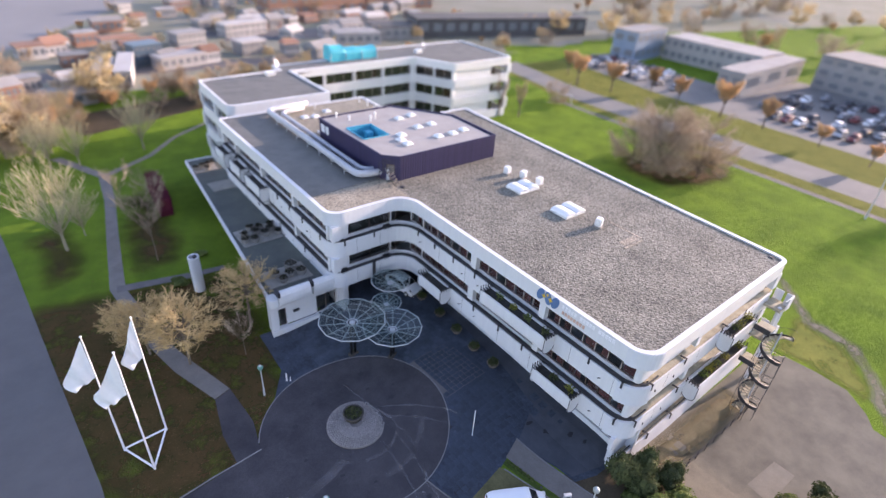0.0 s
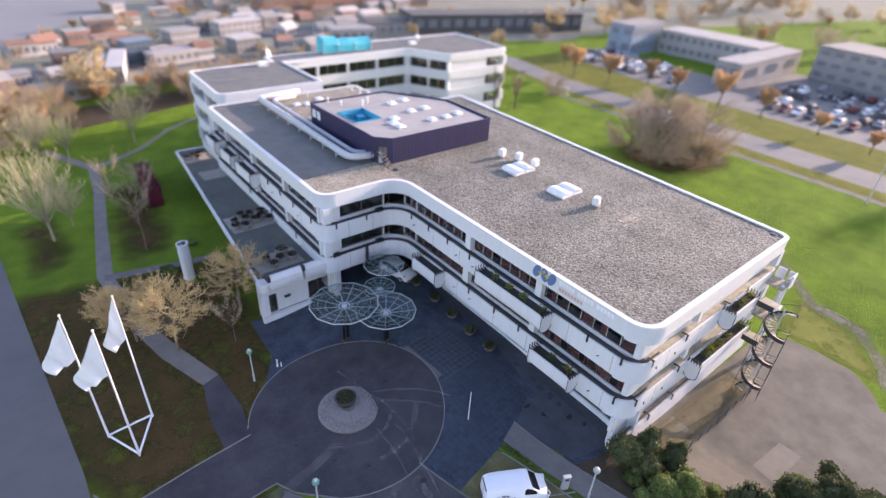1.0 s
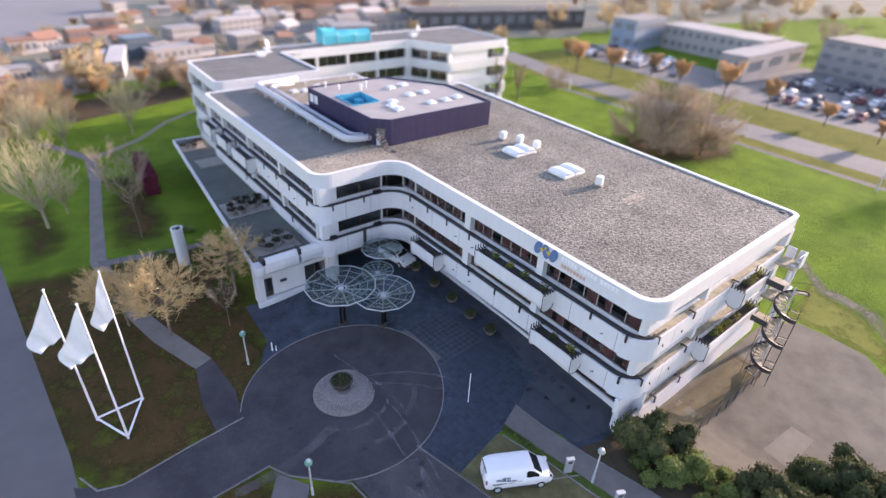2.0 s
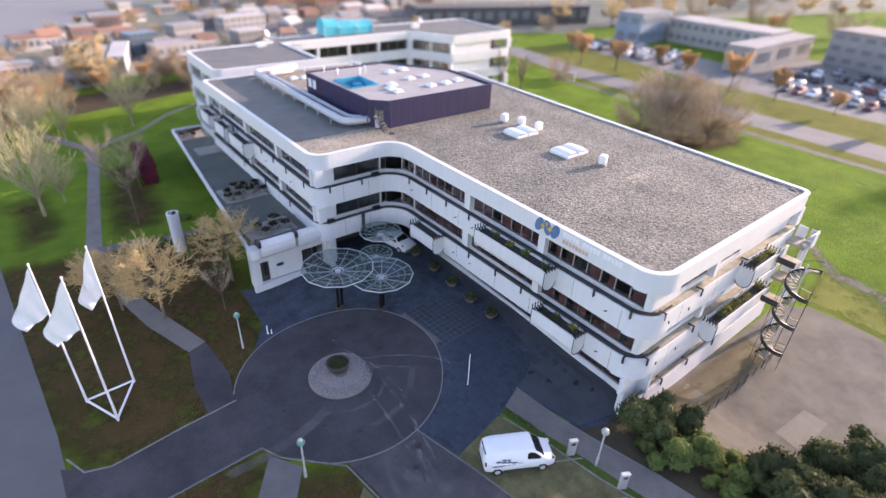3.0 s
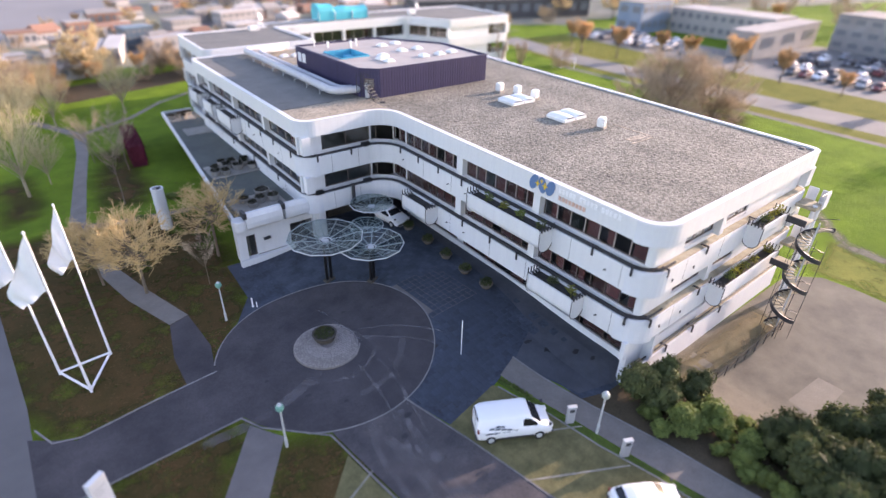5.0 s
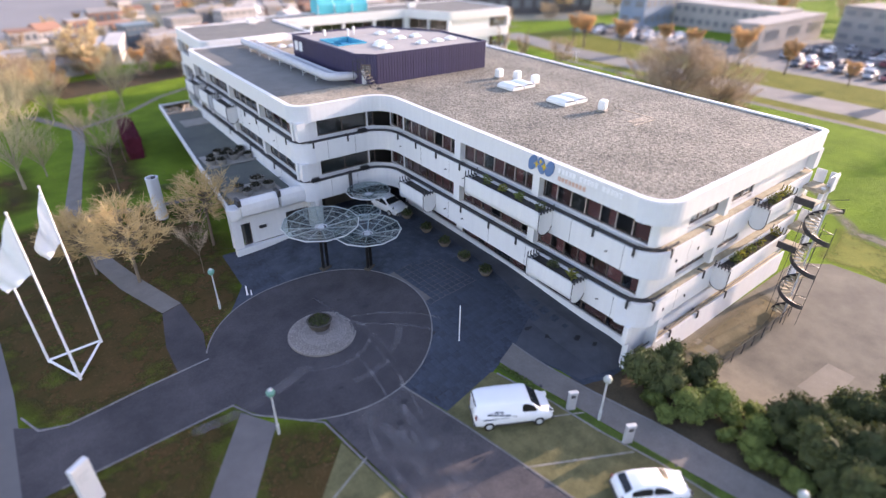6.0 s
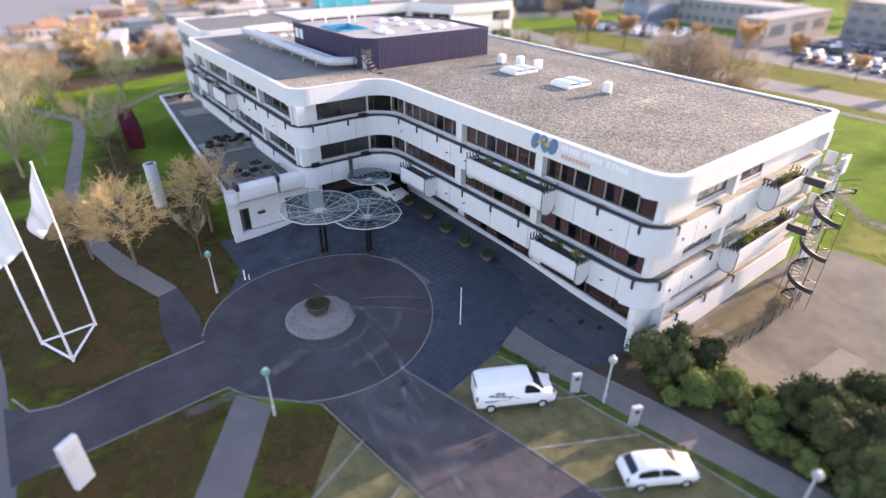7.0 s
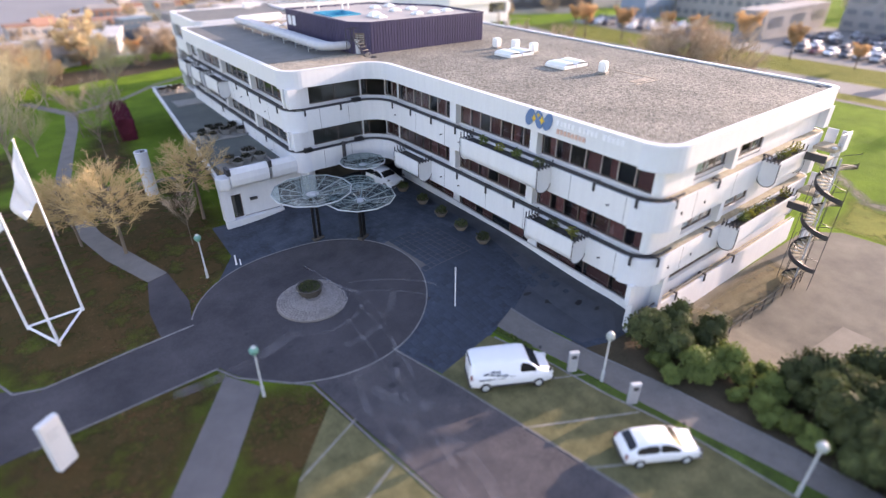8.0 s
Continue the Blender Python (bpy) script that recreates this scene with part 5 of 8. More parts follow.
def small_pipe(x, y, z, h, r=0.09):
    ob = thing("vent_pipe", pose(x, y, z), "short pale vent pipe with a cap on the roof", "vent pipe", "vent pipes")
    bm = bmesh.new()
    lathe(bm, [(r, 0), (r, h)], 8)
    part("pipe", bm, PLASTIC, ob)
    bm = bmesh.new()
    lathe(bm, [(r * 1.8, h), (r * 1.9, h + 0.08), (r * 0.6, h + 0.22)], 8)
    part("cap", bm, PLASTIC, ob)
    return ob


for q in ((1.6, 44.4, PR, 0.45), (2.4, 42.8, PR, 0.4), (4.4, 41.4, PR, 0.55), (5.4, 42.0, PR, 0.6), (10.8, 55.0, ROOF, 0.7), (11.0, 53.2, ROOF, 0.7), (11.2, 51.6, ROOF, 0.7), (4.2, 55.4, ROOF, 0.5)):
    small_pipe(*q)


def roof_outlet(x, y, z):
    ob = thing("roof_outlet", pose(x, y, z), "small dark drain outlet in the roof surface", "drain", "roof drains")
    bm = bmesh.new()
    lathe(bm, [(0.3, 0.0), (0.3, 0.03), (0.2, 0.04), (0.16, 0.09)], 10)
    part("grate", bm, DARK, ob)


roof_outlet(20.5, 1.6, ROOF)
roof_outlet(0.8, 29.4, ROOF + 0.01)


def tarpaulin_shed():
    ob = thing("sheeted_scaffold", pose(22.9, 78.7, 11.5, 0, 0, 0), "rooftop enclosure wrapped in turquoise sheeting", "scaffold cover")
    bm = bmesh.new()
    rows = []
    n = 24
    for i in range(n + 1):
        x = -4.7 + 9.4 * i / n
        prof = [(-1.4, 0.0), (-1.42, 1.3), (-1.25, 1.9), (-0.8, 2.2), (0.0, 2.32), (0.8, 2.2), (1.25, 1.9), (1.42, 1.3), (1.4, 0.0)]
        rows.append([bm.verts.new((x, y + 0.05 * noise.noise(Vector((x, y, z))), z * (1.0 + 0.05 * math.cos(x * 1.16)) * (1.12 if x < -1.6 else 0.84) + 0.06 * noise.noise(Vector((x * 0.7, y, 3))))) for y, z in prof])
    for a, b in zip(rows, rows[1:]):
        for i in range(8):
            bm.faces.new((a[i], b[i], b[i + 1], a[i + 1]))
    bm.faces.new(rows[0])
    bm.faces.new(rows[-1][::-1])
    bmesh.ops.recalc_face_normals(bm, faces=bm.faces[:])
    part("sheeting", bm, TARP, ob)
    for x in (-4.75, -1.7, 1.6, 4.75):
        bm = bmesh.new()
        tube(bm, (x, -1.47, 0), (x, -1.47, 1.4), 0.06)
        part("tube", bm, STEEL, ob)
    return ob


tarpaulin_shed()


def antenna(x, y, z, h):
    ob = thing("roof_antenna", pose(x, y, z), "slim antenna mast with a small dish on the roof", "antenna")
    bm = bmesh.new()
    tube(bm, (0, 0, 0), (0, 0, h), 0.07, 0.04)
    tube(bm, (-0.6, 0, h * 0.8), (0.6, 0, h * 0.8), 0.03)
    part("mast", bm, POLE, ob)
    bm = bmesh.new()
    bev_box(bm, -1.6, -0.5, 0, -0.4, 0.4, 0.7, 0.06)
    part("cabinet", bm, PLASTIC, ob)
    bm = bmesh.new()
    lathe(bm, [(0.05, 0), (0.3, 0.08), (0.5, 0.22), (0.52, 0.24), (0.3, 0.12)], 12)
    bm.transform(pose(0.2, 0, h * 0.6, 70, 0, 40))
    part("dish", bm, POLE, ob)
    return ob


antenna(6.5, 73.8, 11.5, 3.0)
antenna(38.0, 77.4, 11.5, 2.2)


# ---- the low roof: trays with pots, a pale slab, and the white chimney ----
def pot_tray(cx, cy, w, d, pots, seed):
    rng = random.Random(seed)
    tray = thing("planting_tray", pose(cx, cy, 4.1), "pale slab tray carrying round concrete pots on the felt roof", "planting tray", "planting trays")
    bm = bmesh.new()
    bev_box(bm, -w / 2, -d / 2, 0, w / 2, d / 2, 0.10, 0.02)
    part("slab", bm, CONCRETE, tray)
    for i, (px_, py_, r) in enumerate(pots):
        ob = thing("round_pot", pose(cx + px_, cy + py_, 4.2), "round concrete pot with dark withered planting", "plant pot", "pots on the low roof")
        bm = bmesh.new()
        lathe(bm, [(r * 0.72, 0), (r, r * 0.9), (r * 0.99, r * 0.95), (r * 0.86, r * 0.95), (r * 0.84, r * 0.72)], 14)
        part("pot", bm, CONCRETE, ob)
        pl = part("plant", leaf_tuft(rng, r * 0.85, 0.35, WITHERED, 150, 1.2), WITHERED, ob)
        pl.location = (0, 0, r * 0.72)


pot_tray(-10.6, 40.4, 4.4, 3.6, [(-1.7, -0.9, 0.5), (-0.8, -1.2, 0.5), (-1.4, 0.3, 0.45), (-0.2, 0.2, 0.5), (0.6, -0.5, 0.55), (0.5, 1.0, 0.5), (1.4, 0.2, 0.5), (1.8, 1.1, 0.45), (-0.4, 1.4, 0.45), (1.9, -0.9, 0.45)], 1)
pot_tray(-11.3, 31.7, 4.4, 2.9, [(0.9, 0.8, 0.68), (-0.9, 0.3, 0.46), (0.3, -0.3, 0.5), (-0.6, -0.9, 0.46), (1.4, -0.5, 0.55)], 2)
pot_tray(-10.0, 60.6, 3.0, 2.4, [(-1.1, -0.3, 0.45), (-0.2, 0.1, 0.45), (0.6, 0.3, 0.45), (1.2, 0.6, 0.4), (0.2, -0.8, 0.4)], 3)


def roof_slab():
    bm = bmesh.new()
    bev_box(bm, -11.2, 52.9, 4.1, -8.38, 55.6, 4.18, 0.02)
    tagged(part("roof_slab", bm, CONCRETE), "pale concrete slab lying on the felt roof", "slab")


roof_slab()


def chimney():
    ob = thing("flue_stack", pose(-17.7, 39.7, -0.05), "free-standing white round flue stack on the lawn", "flue stack")
    bm = bmesh.new()
    lathe(bm, [(0.54, 0), (0.54, 4.1), (0.57, 4.1), (0.57, 4.2), (0.44, 4.2), (0.44, 3.5)], 24)
    part("shaft", bm, WHITE, ob, smooth=False)
    bm = bmesh.new()
    lathe(bm, [(0.43, 3.55), (0.43, 3.65)], 16)
    part("throat", bm, DARK, ob)
    bm = bmesh.new()
    lathe(bm, [(0.18, 3.6), (0.18, 4.2), (0.24, 4.25)], 8, (0.15, 0.0))
    part("inner_pipe", bm, DARK, ob)


chimney()


# ---- the entrance canopies ----
def canopy(x, y, z, r, n, label, seed, stem=True):
    """A round glass umbrella: ribs, rings, glass facets and a pair of dark columns."""
    ob = thing("glass_canopy", pose(x, y, z, 0, 0, seed * 13), label, "canopy", "canopies at the entrance")
    rise = 0.42
    def at(i, k):
        a = 2 * math.pi * i / n
        return Vector((r * k * math.cos(a), r * k * math.sin(a), rise * k))
    for i in range(n):
        bm = bmesh.new()
        tube(bm, at(i, 0.16), at(i, 1.0), 0.048, 0.04, 5)
        rib = part("rib", bm, STEEL, ob)
    for k in (0.16, 0.24, 0.56, 0.78, 1.0):
        bm = bmesh.new()
        w = 0.05 if k in (0.16, 1.0) else 0.026
        loops = [[bm.verts.new(at(i, k) + Vector((math.cos(2 * math.pi * i / n) * w * math.cos(q * 1.2566), math.sin(2 * math.pi * i / n) * w * math.cos(q * 1.2566), w * math.sin(q * 1.2566)))) for q in range(5)] for i in range(n)]
        for i in range(n):
            for q in range(5):
                bm.faces.new((loops[i][q], loops[(i + 1) % n][q], loops[(i + 1) % n][(q + 1) % 5], loops[i][(q + 1) % 5]))
        bmesh.ops.recalc_face_normals(bm, faces=bm.faces[:])
        part("ring", bm, STEEL, ob)
    for i in range(n):
        bm = bmesh.new()
        q = [at(i, 0.17), at(i, 0.995), at(i + 1, 0.995), at(i + 1, 0.17)]
        up = [bm.verts.new(p + Vector((0, 0, 0.055))) for p in q]
        lo = [bm.verts.new(p + Vector((0, 0, 0.043))) for p in q]
        bm.faces.new(up), bm.faces.new(lo[::-1])
        for j in range(4):
            bm.faces.new((lo[j], lo[(j + 1) % 4], up[(j + 1) % 4], up[j]))
        g = part("glass_facet", bm, CANOPY_GLASS, ob)
        g.visible_shadow = False
    base = ground_z(x, y) - z
    for s in (-0.22, 0.22):
        bm = bmesh.new()
        tube(bm, (s, 0, base), (s, 0, 0.0), 0.13, 0.12, 8)
        part("column", bm, BLACK, ob, "black steel column")
    bm = bmesh.new()
    lathe(bm, [(0.2, -0.12), (0.26, 0.0), (0.26, 0.1), (0.18, 0.14)], 12)
    part("hub", bm, STEEL, ob)
    bm = bmesh.new()
    bev_box(bm, -0.45, -0.25, base, 0.45, 0.25, base + 0.22, 0.03)
    part("foot", bm, TERRACOTTA, ob)
    return ob


canopy(-9.5, 21.9, 4.1, 2.95, 12, "round glass canopy with steel ribs on a pair of black columns", 1)
canopy(-6.9, 19.4, 3.8, 2.6, 12, "smaller round glass canopy overlapping its neighbour", 2)
canopy(-3.4, 25.1, 4.0, 1.9, 12, "small round glass canopy close to the entrance", 3)
canopy(-4.9, 23.5, 3.0, 1.45, 12, "low small round glass canopy before the entrance", 4)


def exhaust_pipe():
    bm = bmesh.new()
    tube(bm, (-3.9, 27.3, 3.6), (-3.9, 27.3, 5.6), 0.16, n=10)
    tube(bm, (-3.9, 27.3, 3.7), (-3.5, 26.2, 3.5), 0.16, 0.16, 10)
    tagged(part("dark_pipe", bm, DARK), "dark bent pipe rising past the white band", "pipe")


exhaust_pipe()


# ---- planters, island, posts and lamps ----
def bowl_planter(x, y, seed):
    rng = random.Random(seed)
    ob = thing("bowl_planter", pose(x, y, ground_z(x, y) + 0.02), "round concrete bowl planter with a low shrub on the forecourt", "planter", "planters along the front")
    bm = bmesh.new()
    lathe(bm, [(0.32, 0), (0.53, 0.34), (0.57, 0.40), (0.50, 0.41), (0.46, 0.34)], 16)
    part("bowl", bm, PLANTER_STONE, ob)
    pl = part("shrub", leaf_tuft(rng, 0.46, 0.62, EVERGREEN, 300, 1.2), EVERGREEN, ob)
    pl.location = (0, 0, 0.33)


for i, q in enumerate(((0.2, 24.6), (0.1, 21.4), (-0.1, 18.5), (-0.27, 15.7), (-0.25, 13.1))):
    bowl_planter(*q, 20 + i)


def island():
    cx, cy = -13.2, 15.05
    z = ground_z(cx, cy)
    ob = thing("cobbled_island", pose(cx, cy, z), "round cobbled island in the turning circle", "traffic island")
    bm = bmesh.new()
    lathe(bm, [(2.35, 0.0), (2.35, 0.13), (2.25, 0.15), (1.2, 0.24), (0.4, 0.28)], 40)
    part("bed", bm, MORTAR, ob, "mortar bed of the island")
    rng = random.Random(4)
    meshes = []
    for k in range(4):
        b2 = bmesh.new()
        bev_box(b2, -0.08, -0.068, -0.06, 0.08, 0.068, 0.035 + 0.005 * k, 0.02)
        me = mesh_of(b2, "cobble")
        me.materials.append(COBBLE)
        meshes.append(me)
    inner = bmesh.new()
    r, laid_so_far = 2.22, 0
    while r > 0.5:
        n = int(2 * math.pi * r / 0.19)
        for i in range(n):
            a = 2 * math.pi * (i + rng.uniform(-0.1, 0.1)) / n
            zz = 0.15 + (2.25 - r) * 0.085 + rng.uniform(-0.006, 0.006)
            mm = pose(r * math.cos(a), r * math.sin(a), zz, 0, 0, math.degrees(a) + 90 + rng.uniform(-5, 5))
            laid_so_far += 1
            if laid_so_far <= 300:
                part("cobble", rng.choice(meshes), COBBLE, ob).matrix_basis = mm
            else:
                box(inner, -0.08, -0.068, -0.06, 0.08, 0.068, 0.035 + 0.015 * rng.random(), mm)
        r -= 0.165
    tagged(part("cobbles", inner, COBBLE, ob), "", kind="stuff")
    pot = thing("island_planter", pose(cx + 0.1, cy + 0.6, z + 0.22), "dark round tub with a clipped low shrub on the cobbles", "planter")
    bm = bmesh.new()
    lathe(bm, [(0.66, 0.0), (0.84, 0.52), (0.87, 0.58), (0.74, 0.59), (0.70, 0.42)], 20)
    part("tub", bm, TERRACOTTA, pot)
    sh = part("shrub", leaf_tuft(random.Random(9), 0.66, 0.45, EVERGREEN, 420), EVERGREEN, pot)
    sh.location = (0, 0, 0.4)


island()


def lamp_post(x, y, h, globe, label):
    ob = thing("lamp_post", pose(x, y, ground_z(x, y)), label, "street lamp", "lamp posts")
    bm = bmesh.new()
    lathe(bm, [(0.09, 0), (0.09, 0.7), (0.06, 0.75), (0.05, h - 0.3)], 8)
    part("pole", bm, STEEL, ob)
    bm = bmesh.new()
    lathe(bm, [(0.06, h - 0.30), (0.11, h - 0.25), (0.20, h - 0.13), (0.235, h), (0.20, h + 0.12), (0.11, h + 0.2), (0.03, h + 0.23)], 14)
    part("globe", bm, globe, ob, smooth=True)
    bm = bmesh.new()
    lathe(bm, [(0.13, h + 0.19), (0.11, h + 0.23), (0.04, h + 0.27)], 14)
    part("hood", bm, STEEL, ob)


lamp_post(-18.95, 8.8, 3.1, LAMP_GREEN, "slim lamp post with a pale green globe beside the drive")
lamp_post(-4.0, -1.1, 3.1, LAMP_WHITE, "slim grey lamp post with a milky globe beside the footpath")
lamp_post(-2.9, -10.6, 3.1, LAMP_WHITE, "slim grey lamp post with a milky globe near the shrubs")
lamp_post(-17.9, 22.1, 3.2, LAMP_GREEN, "slim lamp post with a pale green globe under bare trees")


def plain_post(name, x, y, h, r, mat, label, category):
    ob = thing(name, pose(x, y, ground_z(x, y)), label, category)
    bm = bmesh.new()
    lathe(bm, [(r * 1.5, 0), (r * 1.5, 0.08), (r, 0.1), (r, h), (r * 0.5, h + 0.03)], 8)
    part("shaft", bm, mat, ob)


plain_post("white_post", -6.4, 8.65, 2.9, 0.035, POLE, "thin white post standing in the forecourt", "post")
plain_post("bollard", -15.7, 22.6, 0.8, 0.06, POLE, "short white bollard at the edge of the forecourt", "bollard")
plain_post("bollard", -15.45, 22.4, 0.45, 0.04, POLE, "short white bollard at the edge of the forecourt", "bollard")


def service_pillar(x, y, turn):
    ob = thing("service_pillar", pose(x, y, ground_z(x, y), 0, 0, turn), "grey slab-shaped service pillar in the grass strip", "service pillar", "service pillars")
    bm = bmesh.new()
    bev_box(bm, -0.26, -0.11, 0, 0.26, 0.11, 1.30, 0.03, 2)
    part("body", bm, PILLAR_GREY, ob)
    bm = bmesh.new()
    bev_box(bm, -0.28, -0.13, 1.28, 0.28, 0.13, 1.36, 0.02)
    part("cap", bm, STEEL, ob)
    bm = bmesh.new()
    box(bm, -0.14, -0.118, 0.95, 0.14, -0.111, 1.18)
    part("plate", bm, TRIM, ob)


service_pillar(-4.7, 0.4, -28)
service_pillar(-4.05, -3.05, -28)


def info_sign():
    ob = thing("sign_totem", pose(-27.6, 10.0, 0, 0, 0, 35), "tall white sign totem with pale grey markings beside the drive", "sign")
    bm = bmesh.new()
    bev_box(bm, -0.46, -0.16, 0.12, 0.46, 0.16, 2.9, 0.03)
    part("panel", bm, WHITE, ob)
    bm = bmesh.new()
    bev_box(bm, -0.38, -0.12, 0, 0.38, 0.12, 0.13, 0.01)
    part("foot", bm, DARK, ob)
    for i, w in enumerate((0.6, 0.45, 0.5)):
        bm = bmesh.new()
        box(bm, -0.34, -0.166, 2.3 - i * 0.2, -0.34 + w, -0.161, 2.38 - i * 0.2)
        part("text_bar", bm, STEEL, ob)


info_sign()


def flag_group():
    feet = [(-25.4, 23.0), (-27.0, 19.9), (-28.35, 22.8)]
    ob = thing("flagpole_stand", pose(0, 0, 0), "triangular white steel stand linking three flagpoles", "flagpole stand")
    for i in range(3):
        bm = bmesh.new()
        a, b = feet[i], feet[(i + 1) % 3]
        tube(bm, (*a, 0.18), (*b, 0.18), 0.08, n=6)
        part("beam", bm, POLE, ob)
    tops = (11.2, 11.3, 11.1)
    rng = random.Random(6)
    for i, (x, y) in enumerate(feet):
        po = thing("flagpole", pose(x, y, 0), "tall white flagpole with a limp white flag", "flagpole", "flagpoles")
        bm = bmesh.new()
        tube(bm, (0, 0, 0), (0, 0, tops[i]), 0.085, 0.04, 10)
        part("pole", bm, POLE, po)
        bm = bmesh.new()
        lathe(bm, [(0.03, tops[i]), (0.09, tops[i] + 0.07), (0.02, tops[i] + 0.15)], 8)
        part("finial", bm, POLE, po)
        # the flag hangs in loose folds to one side
        bm = bmesh.new()
        n, k = 14, 10
        away = Vector((-0.85, 0.35, 0)).normalized()
        side = Vector((away.y, -away.x, 0))
        rows = []
        for v in range(k + 1):
            zz = tops[i] - 0.15 - v * 0.34
            row = []
            for u in range(n + 1):
                s = u / n
                droop = (2.9 - 1.75 * v / k) * s ** 1.15 + 0.18 * math.sin(3 * s + i) * s
                out = (1.4, 2.0, 1.9)[i] * s * (0.72 + 0.28 * math.sin(math.pi * v / k))
                fold = 0.16 * math.sin(s * 11 + v * 0.3 + i * 2) * (0.3 + s)
                row.append(bm.verts.new(away * (out + 0.06) + side * fold + Vector((0, 0, zz - droop))))
            rows.append(row)
        for a, b in zip(rows, rows[1:]):
            for u in range(n):
                bm.faces.new((a[u], a[u + 1], b[u + 1], b[u]))
        flag = part("flag", bm, CLOTH, po, "limp plain white flag", smooth=True)


flag_group()


# ---- the sign on the fascia: emblem and word bars ----
def roof_sign():
    ob = thing("fascia_sign", pose(-0.02, 0.25, 0.05), "blue and yellow emblem with pale word bars on the fascia", "sign")
    for cy, tilt in ((9.3, 22), (8.55, -12), (7.85, 20)):
        bm = bmesh.new()
        r = 16
        pts = [(0.34 * math.cos(2 * math.pi * i / r), 0.56 * math.sin(2 * math.pi * i / r)) for i in range(r)]
        f = [bm.verts.new((-0.03, -u, v)) for u, v in pts]
        b = [bm.verts.new((0.0, -u, v)) for u, v in pts]
        bm.faces.new(f), bm.faces.new(b[::-1])
        for i in range(r):
            bm.faces.new((f[i], b[i], b[(i + 1) % r], f[(i + 1) % r]))
        bmesh.ops.recalc_face_normals(bm, faces=bm.faces[:])
        bm.transform(pose(0, cy, 11.2, tilt))
        part("emblem_disc", bm, SIGN_BLUE, ob, "blue oval emblem disc")
    for y, z, s in ((8.95, 11.2, 0.20), (8.3, 11.2, 0.22), (8.62, 11.45, 0.14)):
        bm = bmesh.new()
        pts = [(0, 1.2), (0.4, 0.3), (1.1, 0), (0.4, -0.3), (0, -1.2), (-0.4, -0.3), (-1.1, 0), (-0.4, 0.3)]
        f = [bm.verts.new((-0.05, y - u * s, z + v * s)) for u, v in pts]
        b = [bm.verts.new((-0.03, y - u * s, z + v * s)) for u, v in pts]
        bm.faces.new(f), bm.faces.new(b[::-1])
        for i in range(8):
            bm.faces.new((f[i], b[i], b[(i + 1) % 8], f[(i + 1) % 8]))
        bmesh.ops.recalc_face_normals(bm, faces=bm.faces[:])
        part("emblem_star", bm, SIGN_YELLOW, ob)
    for y0, y1, z0, z1, mat in ((7.15, 5.75, 11.2, 11.5, SIGN_GREY), (5.5, 4.1, 11.2, 11.5, SIGN_GREY), (3.85, 2.4, 11.2, 11.5, SIGN_GREY), (7.1, 4.9, 10.72, 11.0, SIGN_ORANGE)):
        n = max(1, round((y0 - y1) / 0.28))
        for i in range(n):
            bm = bmesh.new()
            a = y0 - (y0 - y1) * i / n
            box(bm, -0.03, a - (y0 - y1) / n * 0.72, z0, 0.0, a, z1)
            part("word_bar", bm, mat, ob)


roof_sign()


